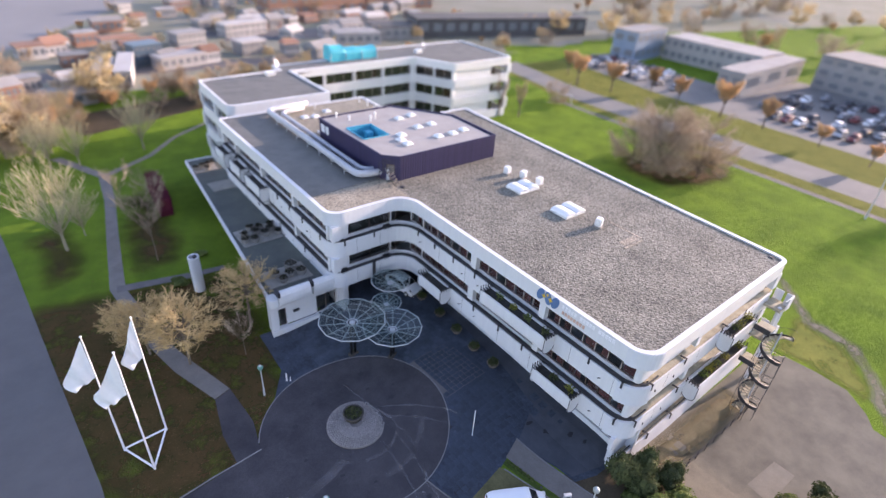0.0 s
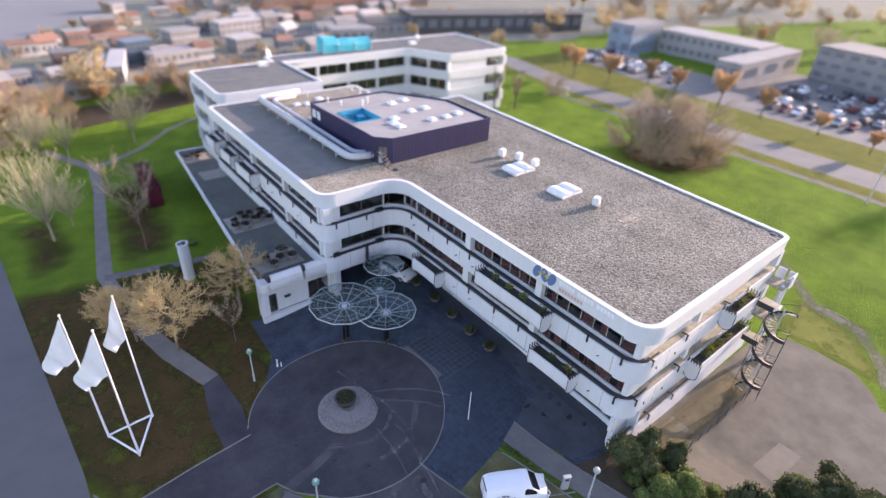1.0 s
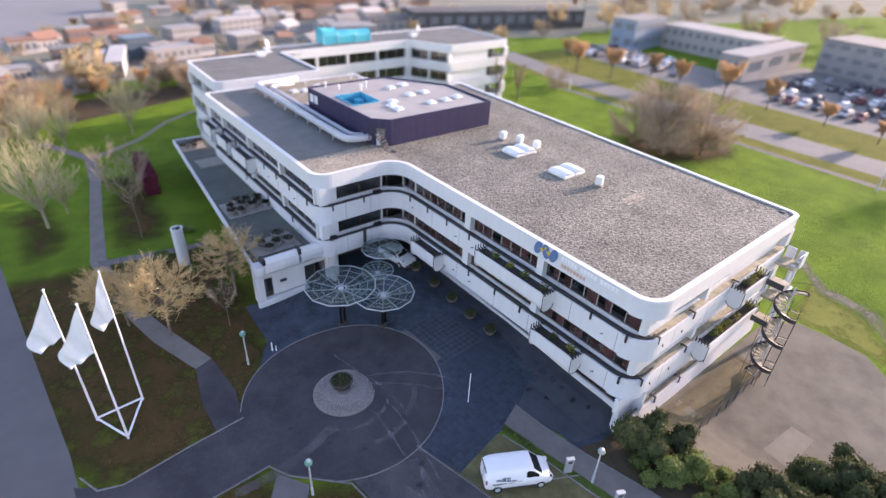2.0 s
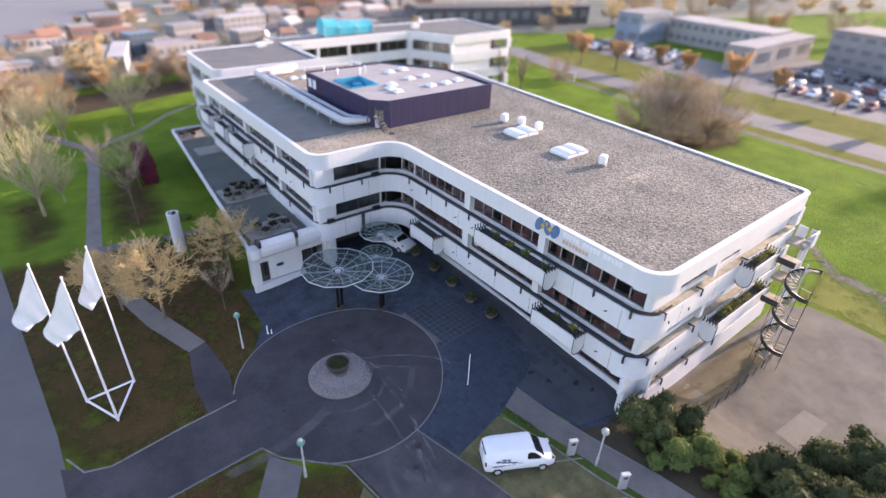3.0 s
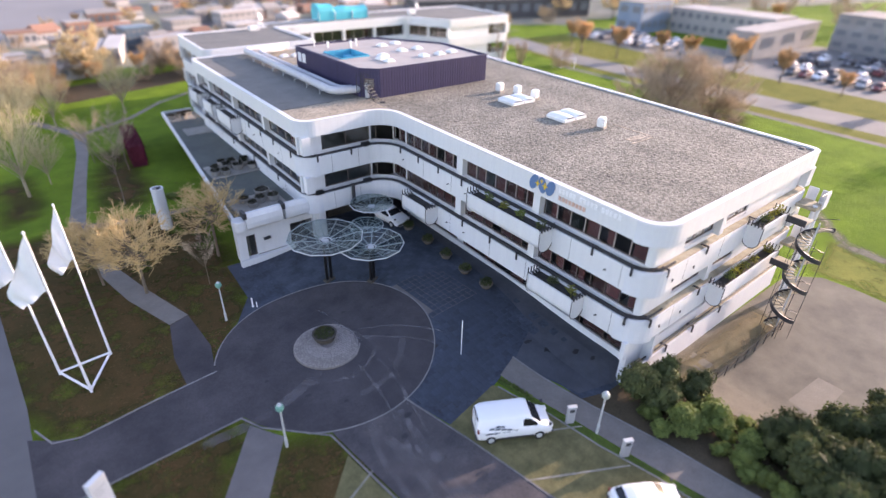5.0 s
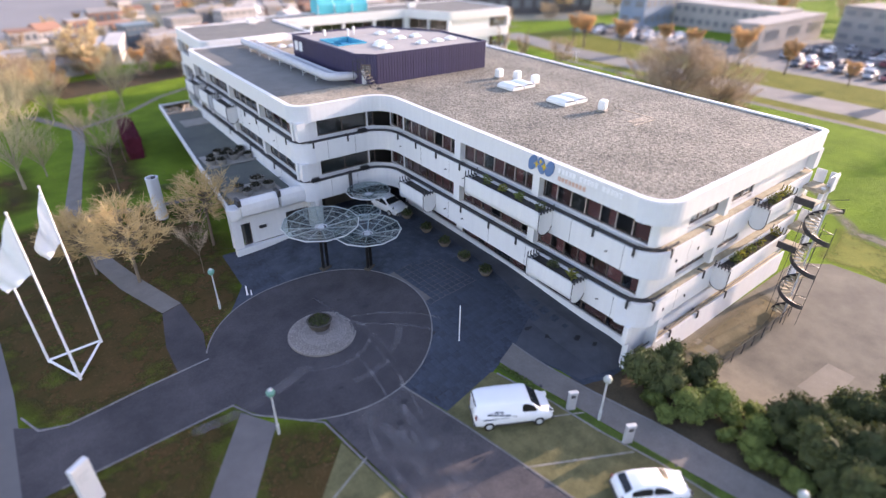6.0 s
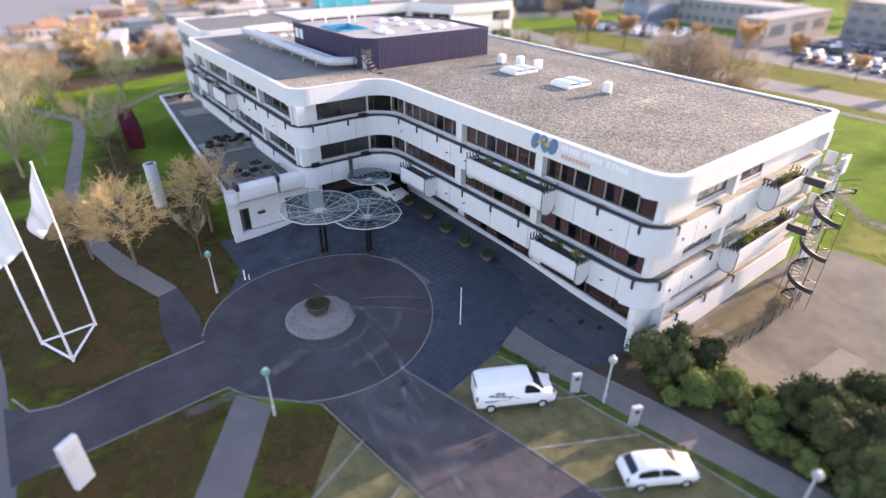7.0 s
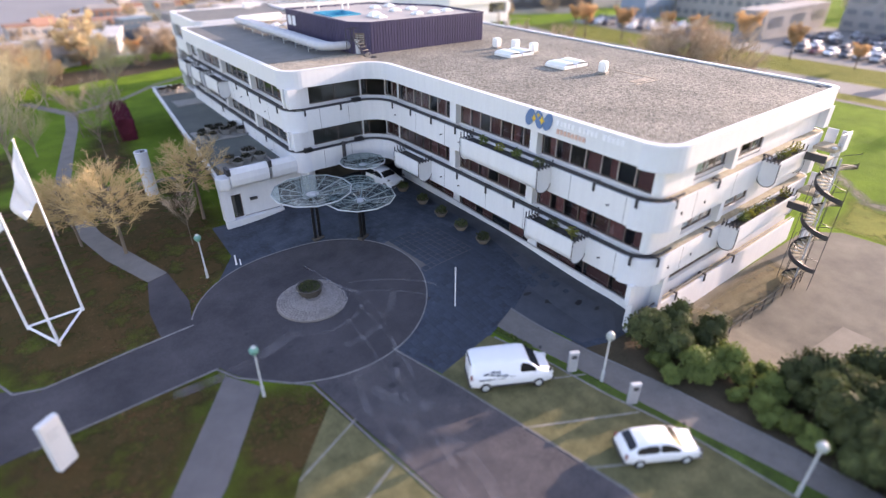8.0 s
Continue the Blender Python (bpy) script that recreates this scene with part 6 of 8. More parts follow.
# ---- the escape stair at the end wall ----
def escape_stair():
    cx, cy, r0, r1 = 15.3, -2.7, 0.11, 0.92
    ob = thing("escape_stair", pose(cx, cy, -0.55), "dark steel spiral escape stair with white landings at the end wall", "spiral stair")
    bm = bmesh.new()
    tube(bm, (0, 0, 0), (0, 0, 9.3), 0.06, n=8)
    part("newel", bm, DUCT, ob)
    n, turn, high = 56, 3.45, 8.9
    for i in range(n):
        a = -2 * math.pi * turn * i / n + 1.3
        w = 2 * math.pi * turn / n * 0.62
        z = 0.18 + high * i / n
        bm = bmesh.new()
        q = [(r0 * math.cos(a - w), r0 * math.sin(a - w)), (r1 * math.cos(a - w), r1 * math.sin(a - w)), (r1 * math.cos(a + w), r1 * math.sin(a + w)), (r0 * math.cos(a + w), r0 * math.sin(a + w))]
        prism(bm, q, z, z + 0.05)
        part("tread", bm, CREAM, ob)
    # outer string: a dark band that climbs with the treads
    bm = bmesh.new()
    m = 120
    rows = []
    for i in range(m + 1):
        a = -2 * math.pi * turn * i / m + 1.3
        z = 0.05 + high * i / m
        rows.append([bm.verts.new((r * math.cos(a), r * math.sin(a), z + dz)) for r, dz in ((r1, 0), (r1 + 0.05, 0), (r1 + 0.05, 0.34), (r1, 0.34))])
    for a, b in zip(rows, rows[1:]):
        for k in range(4):
            bm.faces.new((a[k], b[k], b[(k + 1) % 4], a[(k + 1) % 4]))
    bmesh.ops.recalc_face_normals(bm, faces=bm.faces[:])
    part("string", bm, DARK, ob)
    bm = bmesh.new()
    for i in range(m):
        a, b = (-2 * math.pi * turn * j / m + 1.3 for j in (i, i + 1))
        za, zb = (1.05 + high * j / m for j in (i, i + 1))
        tube(bm, (r1 * math.cos(a), r1 * math.sin(a), za), (r1 * math.cos(b), r1 * math.sin(b), zb), 0.02, n=5, caps=False)
    part("handrail", bm, DARK, ob)
    for i in range(7):
        a = 2 * math.pi * i / 7
        bm = bmesh.new()
        tube(bm, ((r1 + 0.12) * math.cos(a), (r1 + 0.12) * math.sin(a), 0), ((r1 + 0.12) * math.cos(a), (r1 + 0.12) * math.sin(a), 7.6), 0.018, n=5)
        part("post", bm, DARK, ob)
    # two short bridges to the building, each with a dark steel front
    for z in (5.7, 9.15):
        bm = bmesh.new()
        box(bm, -0.9, 0.55, z - 0.08, 0.5, 1.75, z)
        land = part("landing", bm, CREAM, ob, "cream landing joining the stair to the building")
        bm = bmesh.new()
        bev_box(bm, -0.98, 0.5, z - 0.14, -0.905, 1.75, z + 0.34, 0.01)
        part("landing_edge", bm, DARK, land)



def corner_balconies():
    """Three open balconies stacked at the end of the building beside the stair."""
    ob = thing("corner_balconies", pose(0, 0, 0), "stack of white open balconies at the end wall", "balcony")
    x0, x1, y0, y1 = 19.5, 21.25, -1.2, 0.36
    for z in (4.5, 7.9):
        bm = bmesh.new()
        box(bm, x0, y0 + 0.13, z - 0.22, x1 - 0.13, y1, z)
        part("balcony_floor", bm, CREAM, ob, "cream balcony floor")
        for q in ((x0 + 0.9, y0, z - 0.3, x1, y0 + 0.12, z + 1.0), (x1 - 0.12, y0 + 0.123, z - 0.3, x1, -0.6, z + 1.0), (x1 - 0.12, -0.35, z - 0.3, x1, y1, z + 1.0)):
            bm = bmesh.new()
            bev_box(bm, *q, 0.03)
            part("balcony_panel", bm, WHITE, ob, "white balcony panel")
        bm = bmesh.new()
        tube(bm, (x0, y0 + 0.06, z + 1.1), (x1 - 0.06, y0 + 0.06, z + 1.1), 0.03)
        part("rail", bm, STEEL, ob)
    for x in (19.9, 20.9):
        bm = bmesh.new()
        lathe(bm, [(0.14, -0.7), (0.16, 8.0)], 10, (x, y0 + 0.35))
        part("pillar", bm, WHITE, ob)


corner_balconies()


escape_stair()


def yard_fence():
    ob = thing("yard_railing", pose(0, 0, 0), "low thin dark railing along the foot of the end wall", "railing")
    for i in range(9):
        x = 4.6 + i * 1.4
        bm = bmesh.new()
        tube(bm, (x, -2.95, ground_z(x, -2.95)), (x, -2.95, ground_z(x, -2.95) + 1.05), 0.03, n=5)
        part("post", bm, DARK, ob)
    for h in (0.55, 1.02):
        bm = bmesh.new()
        tube(bm, (4.6, -2.95, ground_z(8, -2.95) + h), (15.8, -2.95, ground_z(12, -2.95) + h), 0.03, n=5)
        part("rail", bm, DARK, ob)


yard_fence()


# ---- vehicles ----
def along(table, x):
    """A value that runs from point to point of a table of (x, value)."""
    for (xa, va), (xb, vb) in zip(table, table[1:]):
        if x <= xb:
            k = min(1.0, max(0.0, (x - xa) / (xb - xa)))
            return va + (vb - va) * k
    return table[-1][1]


def section(x, top, width, belt, lean):
    """The outline of a car body at x, one half from under the floor to the middle of the roof."""
    tip = max(abs(top[0][0]), abs(top[-1][0]))
    h = width / 2 * (1 - 0.20 * (abs(x) / tip) ** 7)
    zt = along(top, x)
    zb = min(belt, zt - 0.07)
    rh = h * 0.94 - (zt - zb) * lean
    return [(0.0, 0.24), (h * 0.88, 0.24), (h * 0.97, 0.34), (h, 0.34 + 0.5 * (zb - 0.34)), (h * 0.985, zb - 0.04), (h * 0.94, zb), (rh, zt - 0.05), (rh * 0.90, zt), (rh * 0.5, zt + 0.018), (0.0, zt + 0.024)]


def body_shell(bm, top, width, belt, lean):
    x0, x1 = top[0][0], top[-1][0]
    xs = sorted({x0, x0 + 0.05, x1 - 0.05, x1} | {x0 + (x1 - x0) * i / 30 for i in range(31)} | {p[0] for p in top})
    rows = []
    for x in xs:
        q = section(x, top, width, belt, lean)
        rows.append([bm.verts.new((x, y, z)) for y, z in q] + [bm.verts.new((x, -y, z)) for y, z in q[-2:0:-1]])
    n = len(rows[0])
    for a, b in zip(rows, rows[1:]):
        for i in range(n):
            bm.faces.new((a[i], a[(i + 1) % n], b[(i + 1) % n], b[i]))
    bm.faces.new(rows[0])
    bm.faces.new(rows[-1][::-1])
    bmesh.ops.recalc_face_normals(bm, faces=bm.faces[:])


def glass_strip(bm, rows, out):
    """A thin pane through rows of points, with its edges turned back to the body."""
    a = [[bm.verts.new(Vector(p) + Vector(out) * 0.014) for p in row] for row in rows]
    b = [[bm.verts.new(Vector(p) - Vector(out) * 0.03) for p in row] for row in rows]
    for p, q in ((a, 1), (b, -1)):
        for u, v in zip(p, p[1:]):
            for k in range(len(u) - 1):
                bm.faces.new((u[k], u[k + 1], v[k + 1], v[k])[::q])
    rim = [(i, 0) for i in range(len(rows))] + [(len(rows) - 1, k) for k in range(1, len(rows[0]))]
    rim += [(i, len(rows[0]) - 1) for i in range(len(rows) - 2, -1, -1)] + [(0, k) for k in range(len(rows[0]) - 2, 0, -1)]
    for (i, k), (i2, k2) in zip(rim, rim[1:] + rim[:1]):
        bm.faces.new((a[i][k], b[i][k], b[i2][k2], a[i2][k2]))
    bmesh.ops.recalc_face_normals(bm, faces=bm.faces[:])


def wheel(parent, x, y, r, w):
    bm = bmesh.new()
    lathe(bm, [(r * 0.62, -w / 2), (r * 0.95, -w / 2), (r, -w / 2 + 0.03), (r, w / 2 - 0.03), (r * 0.95, w / 2), (r * 0.62, w / 2)], 20)
    bm.transform(pose(x, y, r, 90))
    wh = part("wheel", bm, TYRE, parent)
    bm = bmesh.new()
    s = 1 if y > 0 else -1
    lathe(bm, [(r * 0.62, 0.0), (r * 0.55, 0.02), (r * 0.2, 0.03), (r * 0.12, 0.05)], 14)
    bm.transform(pose(x, y + s * w / 2 * 0.98, r, -90 * s))
    part("rim", bm, STEEL, wh)


def vehicle(m, label, paint, top, width, belt, lean, sides, screen, rear, wheels, r, category="car", group="", name="car"):
    """sides: (from, to) of each side window; screen and rear: (from, to) of the sloping panes."""
    ob = thing(name, m, label, category, group)
    bm = bmesh.new()
    body_shell(bm, top, width, belt, lean)
    part("body", bm, paint, ob, smooth=True)
    for s in (1, -1):
        for xa, xb in sides:
            rows = []
            for i in range(9):
                q = section(xa + (xb - xa) * i / 8, top, width, belt, lean)
                (ya, za), (yb, zb) = q[5], q[6]
                lo, hi = (0.10, 0.86) if 0 < i < 8 else (0.16, 0.72)
                rows.append([(xa + (xb - xa) * i / 8, s * (ya + (yb - ya) * v), za + (zb - za) * v) for v in (lo, hi)])
            bm = bmesh.new()
            glass_strip(bm, rows, (0, s, 0.2))
            part("side_window", bm, CAR_GLASS, ob)
        bm = bmesh.new()
        fx, fz = wheels[0] + 0.62, belt + 0.05
        bev_box(bm, fx - 0.1, s * (width / 2 + 0.02) - 0.09, fz, fx + 0.06, s * (width / 2 + 0.02) + 0.09, fz + 0.14, 0.03)
        part("mirror", bm, TRIM, ob)
        bm = bmesh.new()
        xf = max(x for x, z in top)
        bev_box(bm, xf - 0.34, s * width * 0.36 - 0.17, belt - 0.33, xf - 0.03, s * width * 0.36 + 0.15, belt - 0.14, 0.04)
        part("headlight", bm, PLASTIC, ob)
        bm = bmesh.new()
        xr = min(x for x, z in top)
        bev_box(bm, xr - 0.01, s * width * 0.42 - 0.08, belt - 0.25, xr + 0.1, s * width * 0.42 + 0.07, belt + 0.05, 0.02)
        part("tail_light", bm, CAR_RED, ob)
    for nm, (xa, xb), way in (("windscreen", screen, (0.6, 0, 0.8)), ("rear_window", rear, (-0.7, 0, 0.7))):
        rows = []
        for i in range(5):
            x = xa + (xb - xa) * i / 4
            q = section(x, top, width, belt, lean)
            rows.append([(x, k * q[7][0], q[7][1] + 0.02 * (1 - abs(k))) for k in (-0.97, -0.5, 0.0, 0.5, 0.97)])
        bm = bmesh.new()
        glass_strip(bm, rows, way)
        part(nm, bm, CAR_GLASS, ob)
    for x in wheels:
        for s in (1, -1):
            wheel(ob, x, s * (width / 2 - 0.09), r, 0.22)
    for nm, x in (("front_bumper", max(x for x, z in top)), ("rear_bumper", min(x for x, z in top))):
        bm = bmesh.new()
        bev_box(bm, x - 0.06, -width * 0.44, 0.28, x + 0.05, width * 0.44, 0.50, 0.04)
        part(nm, bm, TRIM, ob)
    return ob


VAN_TOP = [(-2.42, 1.72), (-2.36, 1.88), (-2.1, 1.95), (0.60, 1.96), (0.90, 1.88), (1.66, 1.20), (2.10, 1.04), (2.34, 0.86), (2.44, 0.62)]


def van():
    d = math.degrees(math.atan2(1.04 - 2.47, -6.95 + 9.59))
    ob = vehicle(pose(-7.9, 2.1, 0.03, 0, 0, d) @ Matrix.Scale(0.92, 4), "white panel van with dark blue lettering bars, parked in a bay", CAR_WHITE, VAN_TOP, 1.90, 1.15, 0.12,
                 [(0.42, 1.34)], (0.95, 1.64), (-2.415, -2.37), (1.55, -1.55), 0.32, "van", name="panel_van")
    for i, (x, z, w, h) in enumerate(((-1.30, 1.40, 0.26, 0.11), (-0.98, 1.36, 0.22, 0.11), (-1.72, 1.26, 0.30, 0.11), (-1.36, 1.20, 0.32, 0.11), (-0.98, 1.14, 0.30, 0.11), (-0.62, 1.08, 0.34, 0.11), (-1.95, 0.93, 0.95, 0.035), (-1.9, 0.86, 0.7, 0.03), (-0.9, 0.92, 0.5, 0.03))):
        bm = bmesh.new()
        y = -0.958 + max(0.0, z - 1.15) * 0.10
        box(bm, x, y - 0.008, z, x + w, y + 0.01, z + h)
        part("lettering_bar", bm, SIGN_TEXT, ob)
    bm = bmesh.new()
    for x in (-2.43,):
        box(bm, x, -0.02, 0.5, x + 0.03, 0.02, 1.8)
    part("door_gap", bm, TRIM, ob)
    for z in (0.45,):
        bm = bmesh.new()
        for s in (1, -1):
            bev_box(bm, -1.2, s * 0.955 - 0.02, 0.36, 1.2, s * 0.955 + 0.02, 0.46, 0.015)
        part("sill_trim", bm, TRIM, ob)
    bm = bmesh.new()
    for x in (0.02, -0.14):
        bev_box(bm, x - 0.03, -0.985, 1.0, x + 0.05, -0.95, 1.06, 0.008)
    part("door_handle", bm, TRIM, ob)


van()
CAR_TOP = [(-2.10, 0.74), (-2.04, 0.92), (-1.90, 1.02), (-1.42, 1.36), (-0.90, 1.46), (0.00, 1.47), (0.42, 1.38), (1.14, 0.98), (1.72, 0.86), (2.02, 0.70), (2.12, 0.52)]


def car(m, paint, label, group=""):
    return vehicle(m, label, paint, CAR_TOP, 1.76, 0.92, 0.40, [(-1.50, -0.30), (-0.24, 0.86)], (0.50, 1.08), (-1.84, -1.46), (1.28, -1.28), 0.31, "car", group)


car(pose(-5.8, -5.6, 0.03, 0, 0, -31) @ Matrix.Scale(0.86, 4), CAR_WHITE, "white hatchback parked in a grassy bay")
car(pose(-2.9, -12.6, 0.03, 0, 0, -31) @ Matrix.Scale(0.86, 4), CAR_WHITE, "white hatchback parked near the shrubs")
car(pose(-0.35, 27.2, ground_z(-0.35, 27.2) + 0.03, 0, 0, -80), CAR_WHITE, "small white car standing at the glazed entrance")


# ---- trees and shrubs ----
class Twigs:
    """Collects thin tapered sticks and leaf blades for one mesh."""

    def __init__(self):
        self.v, self.f = [], []

    def stick(self, a, b, ra, rb, n=3):
        d = b - a
        if d.length < 1e-5:
            return
        u = d.orthogonal().normalized()
        w = d.normalized().cross(u)
        k = len(self.v)
        for p, r in ((a, ra), (b, rb)):
            for i in range(n):
                t = 2 * math.pi * i / n
                self.v.append(p + (u * math.cos(t) + w * math.sin(t)) * r)
        for i in range(n):
            j = (i + 1) % n
            self.f.append((k + i, k + j, k + n + j, k + n + i))

    def leaf(self, c, size, rng):
        d = Vector((rng.uniform(-1, 1), rng.uniform(-1, 1), rng.uniform(-0.6, 0.8))).normalized()
        u = d.orthogonal().normalized()
        k = len(self.v)
        self.v += [c - d * size, c + u * size * 0.55, c + d * size, c - u * size * 0.55]
        self.f.append((k, k + 1, k + 2, k + 3))

    def mesh(self, name, mat):
        me = bpy.data.meshes.new(name)
        me.from_pydata(self.v, [], self.f)
        me.materials.append(mat)
        return me


def bare_tree(h, spread, seed, bark, twig, label, stem=0.28, limbs=7, fine=11, up=0.62, thick=1.0, leaf_mat=None, leaves=0, leaf_size=0.16):
    """A leafless tree: a tapered trunk, limbs that fork three times and a haze of fine twigs."""
    rng = random.Random(seed)
    ob = thing("tree", Matrix.Identity(4), label, "tree", "trees")
    wood, fineo, lv = Twigs(), Twigs(), Twigs()
    fork = Vector((rng.uniform(-0.2, 0.2), rng.uniform(-0.2, 0.2), h * stem))
    r0 = 0.028 * h * thick
    mid = fork * 0.5 + Vector((rng.uniform(-0.08, 0.08), rng.uniform(-0.08, 0.08), 0))
    wood.stick(Vector((0, 0, -0.15)), mid, r0, r0 * 0.82, 8)
    wood.stick(mid, fork, r0 * 0.82, r0 * 0.66, 8)
    top = fork + Vector((0, 0, h * 0.2))
    wood.stick(fork, top, r0 * 0.66, r0 * 0.45, 7)
    for i in range(limbs):
        a = 2 * math.pi * (i + rng.uniform(-0.3, 0.3)) / limbs
        s = fork.lerp(top, rng.random())
        reach = spread * rng.uniform(0.45, 0.8)
        lift = rng.uniform(0.45, 0.75)
        if up <= 0.62:
            lift = rng.uniform(0.12, 0.95)
            reach = spread * 0.8 * math.sqrt(max(0.12, 1 - ((lift - 0.45) / 0.6) ** 2))
        e = s + Vector((math.cos(a) * reach, math.sin(a) * reach, (h - s.z) * lift))
        k = s.lerp(e, 0.45) + Vector((math.cos(a), math.sin(a), 0)) * reach * 0.12
        wood.stick(s, k, r0 * 0.36, r0 * 0.25, 5)
        wood.stick(k, e, r0 * 0.25, r0 * 0.12, 5)
        for j in range(7):
            t = rng.uniform(0.25, 1.0)
            s2 = s.lerp(k, t / 0.45) if t < 0.45 else k.lerp(e, (t - 0.45) / 0.55)
            b = a + rng.uniform(-1.1, 1.1)
            l2 = spread * rng.uniform(0.28, 0.5)
            e2 = s2 + Vector((math.cos(b) * l2, math.sin(b) * l2, l2 * (rng.uniform(0.5, 1.5) * up / 0.62 if up > 0.62 else rng.uniform(-0.3, 1.3))))
            wood.stick(s2, e2, r0 * 0.13, r0 * 0.06, 4)
            for q in range(fine):
                u = rng.uniform(0.2, 1.0)
                s3 = s2.lerp(e2, u)
                c = b + rng.uniform(-1.4, 1.4)
                l3 = spread * rng.uniform(0.12, 0.26)
                e3 = s3 + Vector((math.cos(c) * l3, math.sin(c) * l3, l3 * rng.uniform(0.2, 1.5)))
                fineo.stick(s3, e3, 0.022 * thick, 0.012 * thick, 3)
                for w in range(2):
                    c2 = c + rng.uniform(-0.9, 0.9)
                    s4 = s3.lerp(e3, rng.uniform(0.3, 0.9))
                    e4 = s4 + Vector((math.cos(c2), math.sin(c2), rng.uniform(0.1, 1.2))) * l3 * 0.55
                    fineo.stick(s4, e4, 0.016 * thick, 0.009 * thick, 3)
                    if leaves and rng.random() < leaves:
                        for _ in range(3):
                            lv.leaf(e4 + Vector((rng.uniform(-0.25, 0.25), rng.uniform(-0.25, 0.25), rng.uniform(-0.25, 0.25))), leaf_size * rng.uniform(0.6, 1.3), rng)
    part("trunk", wood.mesh("trunk", bark), bark, ob)
    crown = part("crown", fineo.mesh("crown", twig), twig, ob)
    if lv.f:
        part("leaves", lv.mesh("leaves", leaf_mat), leaf_mat, crown)
    return ob


def plant(ob, x, y, turn=0, k=1.0):
    ob.matrix_world = pose(x, y, ground_z(x, y), 0, 0, turn) @ Matrix.Scale(k, 4)
    return ob


def again(ob, x, y, turn, k):
    c = copy_thing(ob, Matrix.Identity(4))
    c.matrix_basis = pose(x, y, ground_z(x, y), 0, 0, turn) @ Matrix.Scale(k, 4)
    return c


def vase_tree(h, spread, seed, bark, twig, label, limbs=34):
    """A bare tree whose straight branches fan upwards from a short trunk like a vase."""
    rng = random.Random(seed)
    ob = thing("tree", Matrix.Identity(4), label, "tree", "trees")
    wood, fineo = Twigs(), Twigs()
    fork = Vector((0, 0, h * 0.16))
    wood.stick(Vector((0, 0, -0.15)), fork, 0.016 * h, 0.012 * h, 8)
    wood.stick(fork, fork + Vector((0, 0, h * 0.14)), 0.012 * h, 0.008 * h, 7)
    for i in range(limbs):
        a = 2 * math.pi * i / limbs * 3.0 + rng.uniform(-0.3, 0.3)
        q = math.sqrt((i + 0.5) / limbs)
        s = fork + Vector((0, 0, h * 0.14 * rng.random()))
        e = Vector((math.cos(a) * spread * q * rng.uniform(0.8, 1.0), math.sin(a) * spread * q * rng.uniform(0.8, 1.0), h * (1.0 - 0.38 * q * q) * rng.uniform(0.86, 1.0)))
        k = s.lerp(e, 0.4) + Vector((math.cos(a), math.sin(a), 0)) * spread * 0.07 * q
        wood.stick(s, k, 0.0034 * h, 0.0025 * h, 5)
        wood.stick(k, e, 0.0025 * h, 0.0010 * h, 4)
        along = (e - k).normalized()
        for j in range(13):
            t = rng.uniform(0.25, 1.0)
            s2 = s.lerp(k, t / 0.4) if t < 0.4 else k.lerp(e, (t - 0.4) / 0.6)
            l2 = h * rng.uniform(0.08, 0.19) * (1.25 - t * 0.5)
            w2 = (along * 0.9 + Vector((rng.uniform(-0.7, 0.7), rng.uniform(-0.7, 0.7), rng.uniform(0.0, 0.6)))).normalized()
            e2 = s2 + w2 * l2
            fineo.stick(s2, e2, 0.013, 0.007, 3)
            for w in range(4):
                s3 = s2.lerp(e2, rng.uniform(0.2, 1.0))
                w3 = (w2 + Vector((rng.uniform(-0.8, 0.8), rng.uniform(-0.8, 0.8), rng.uniform(-0.1, 0.6)))).normalized()
                fineo.stick(s3, s3 + w3 * l2 * rng.uniform(0.3, 0.6), 0.009, 0.005, 3)
    part("trunk", wood.mesh("trunk", bark), bark, ob)
    part("crown", fineo.mesh("crown", twig), twig, ob)
    return ob


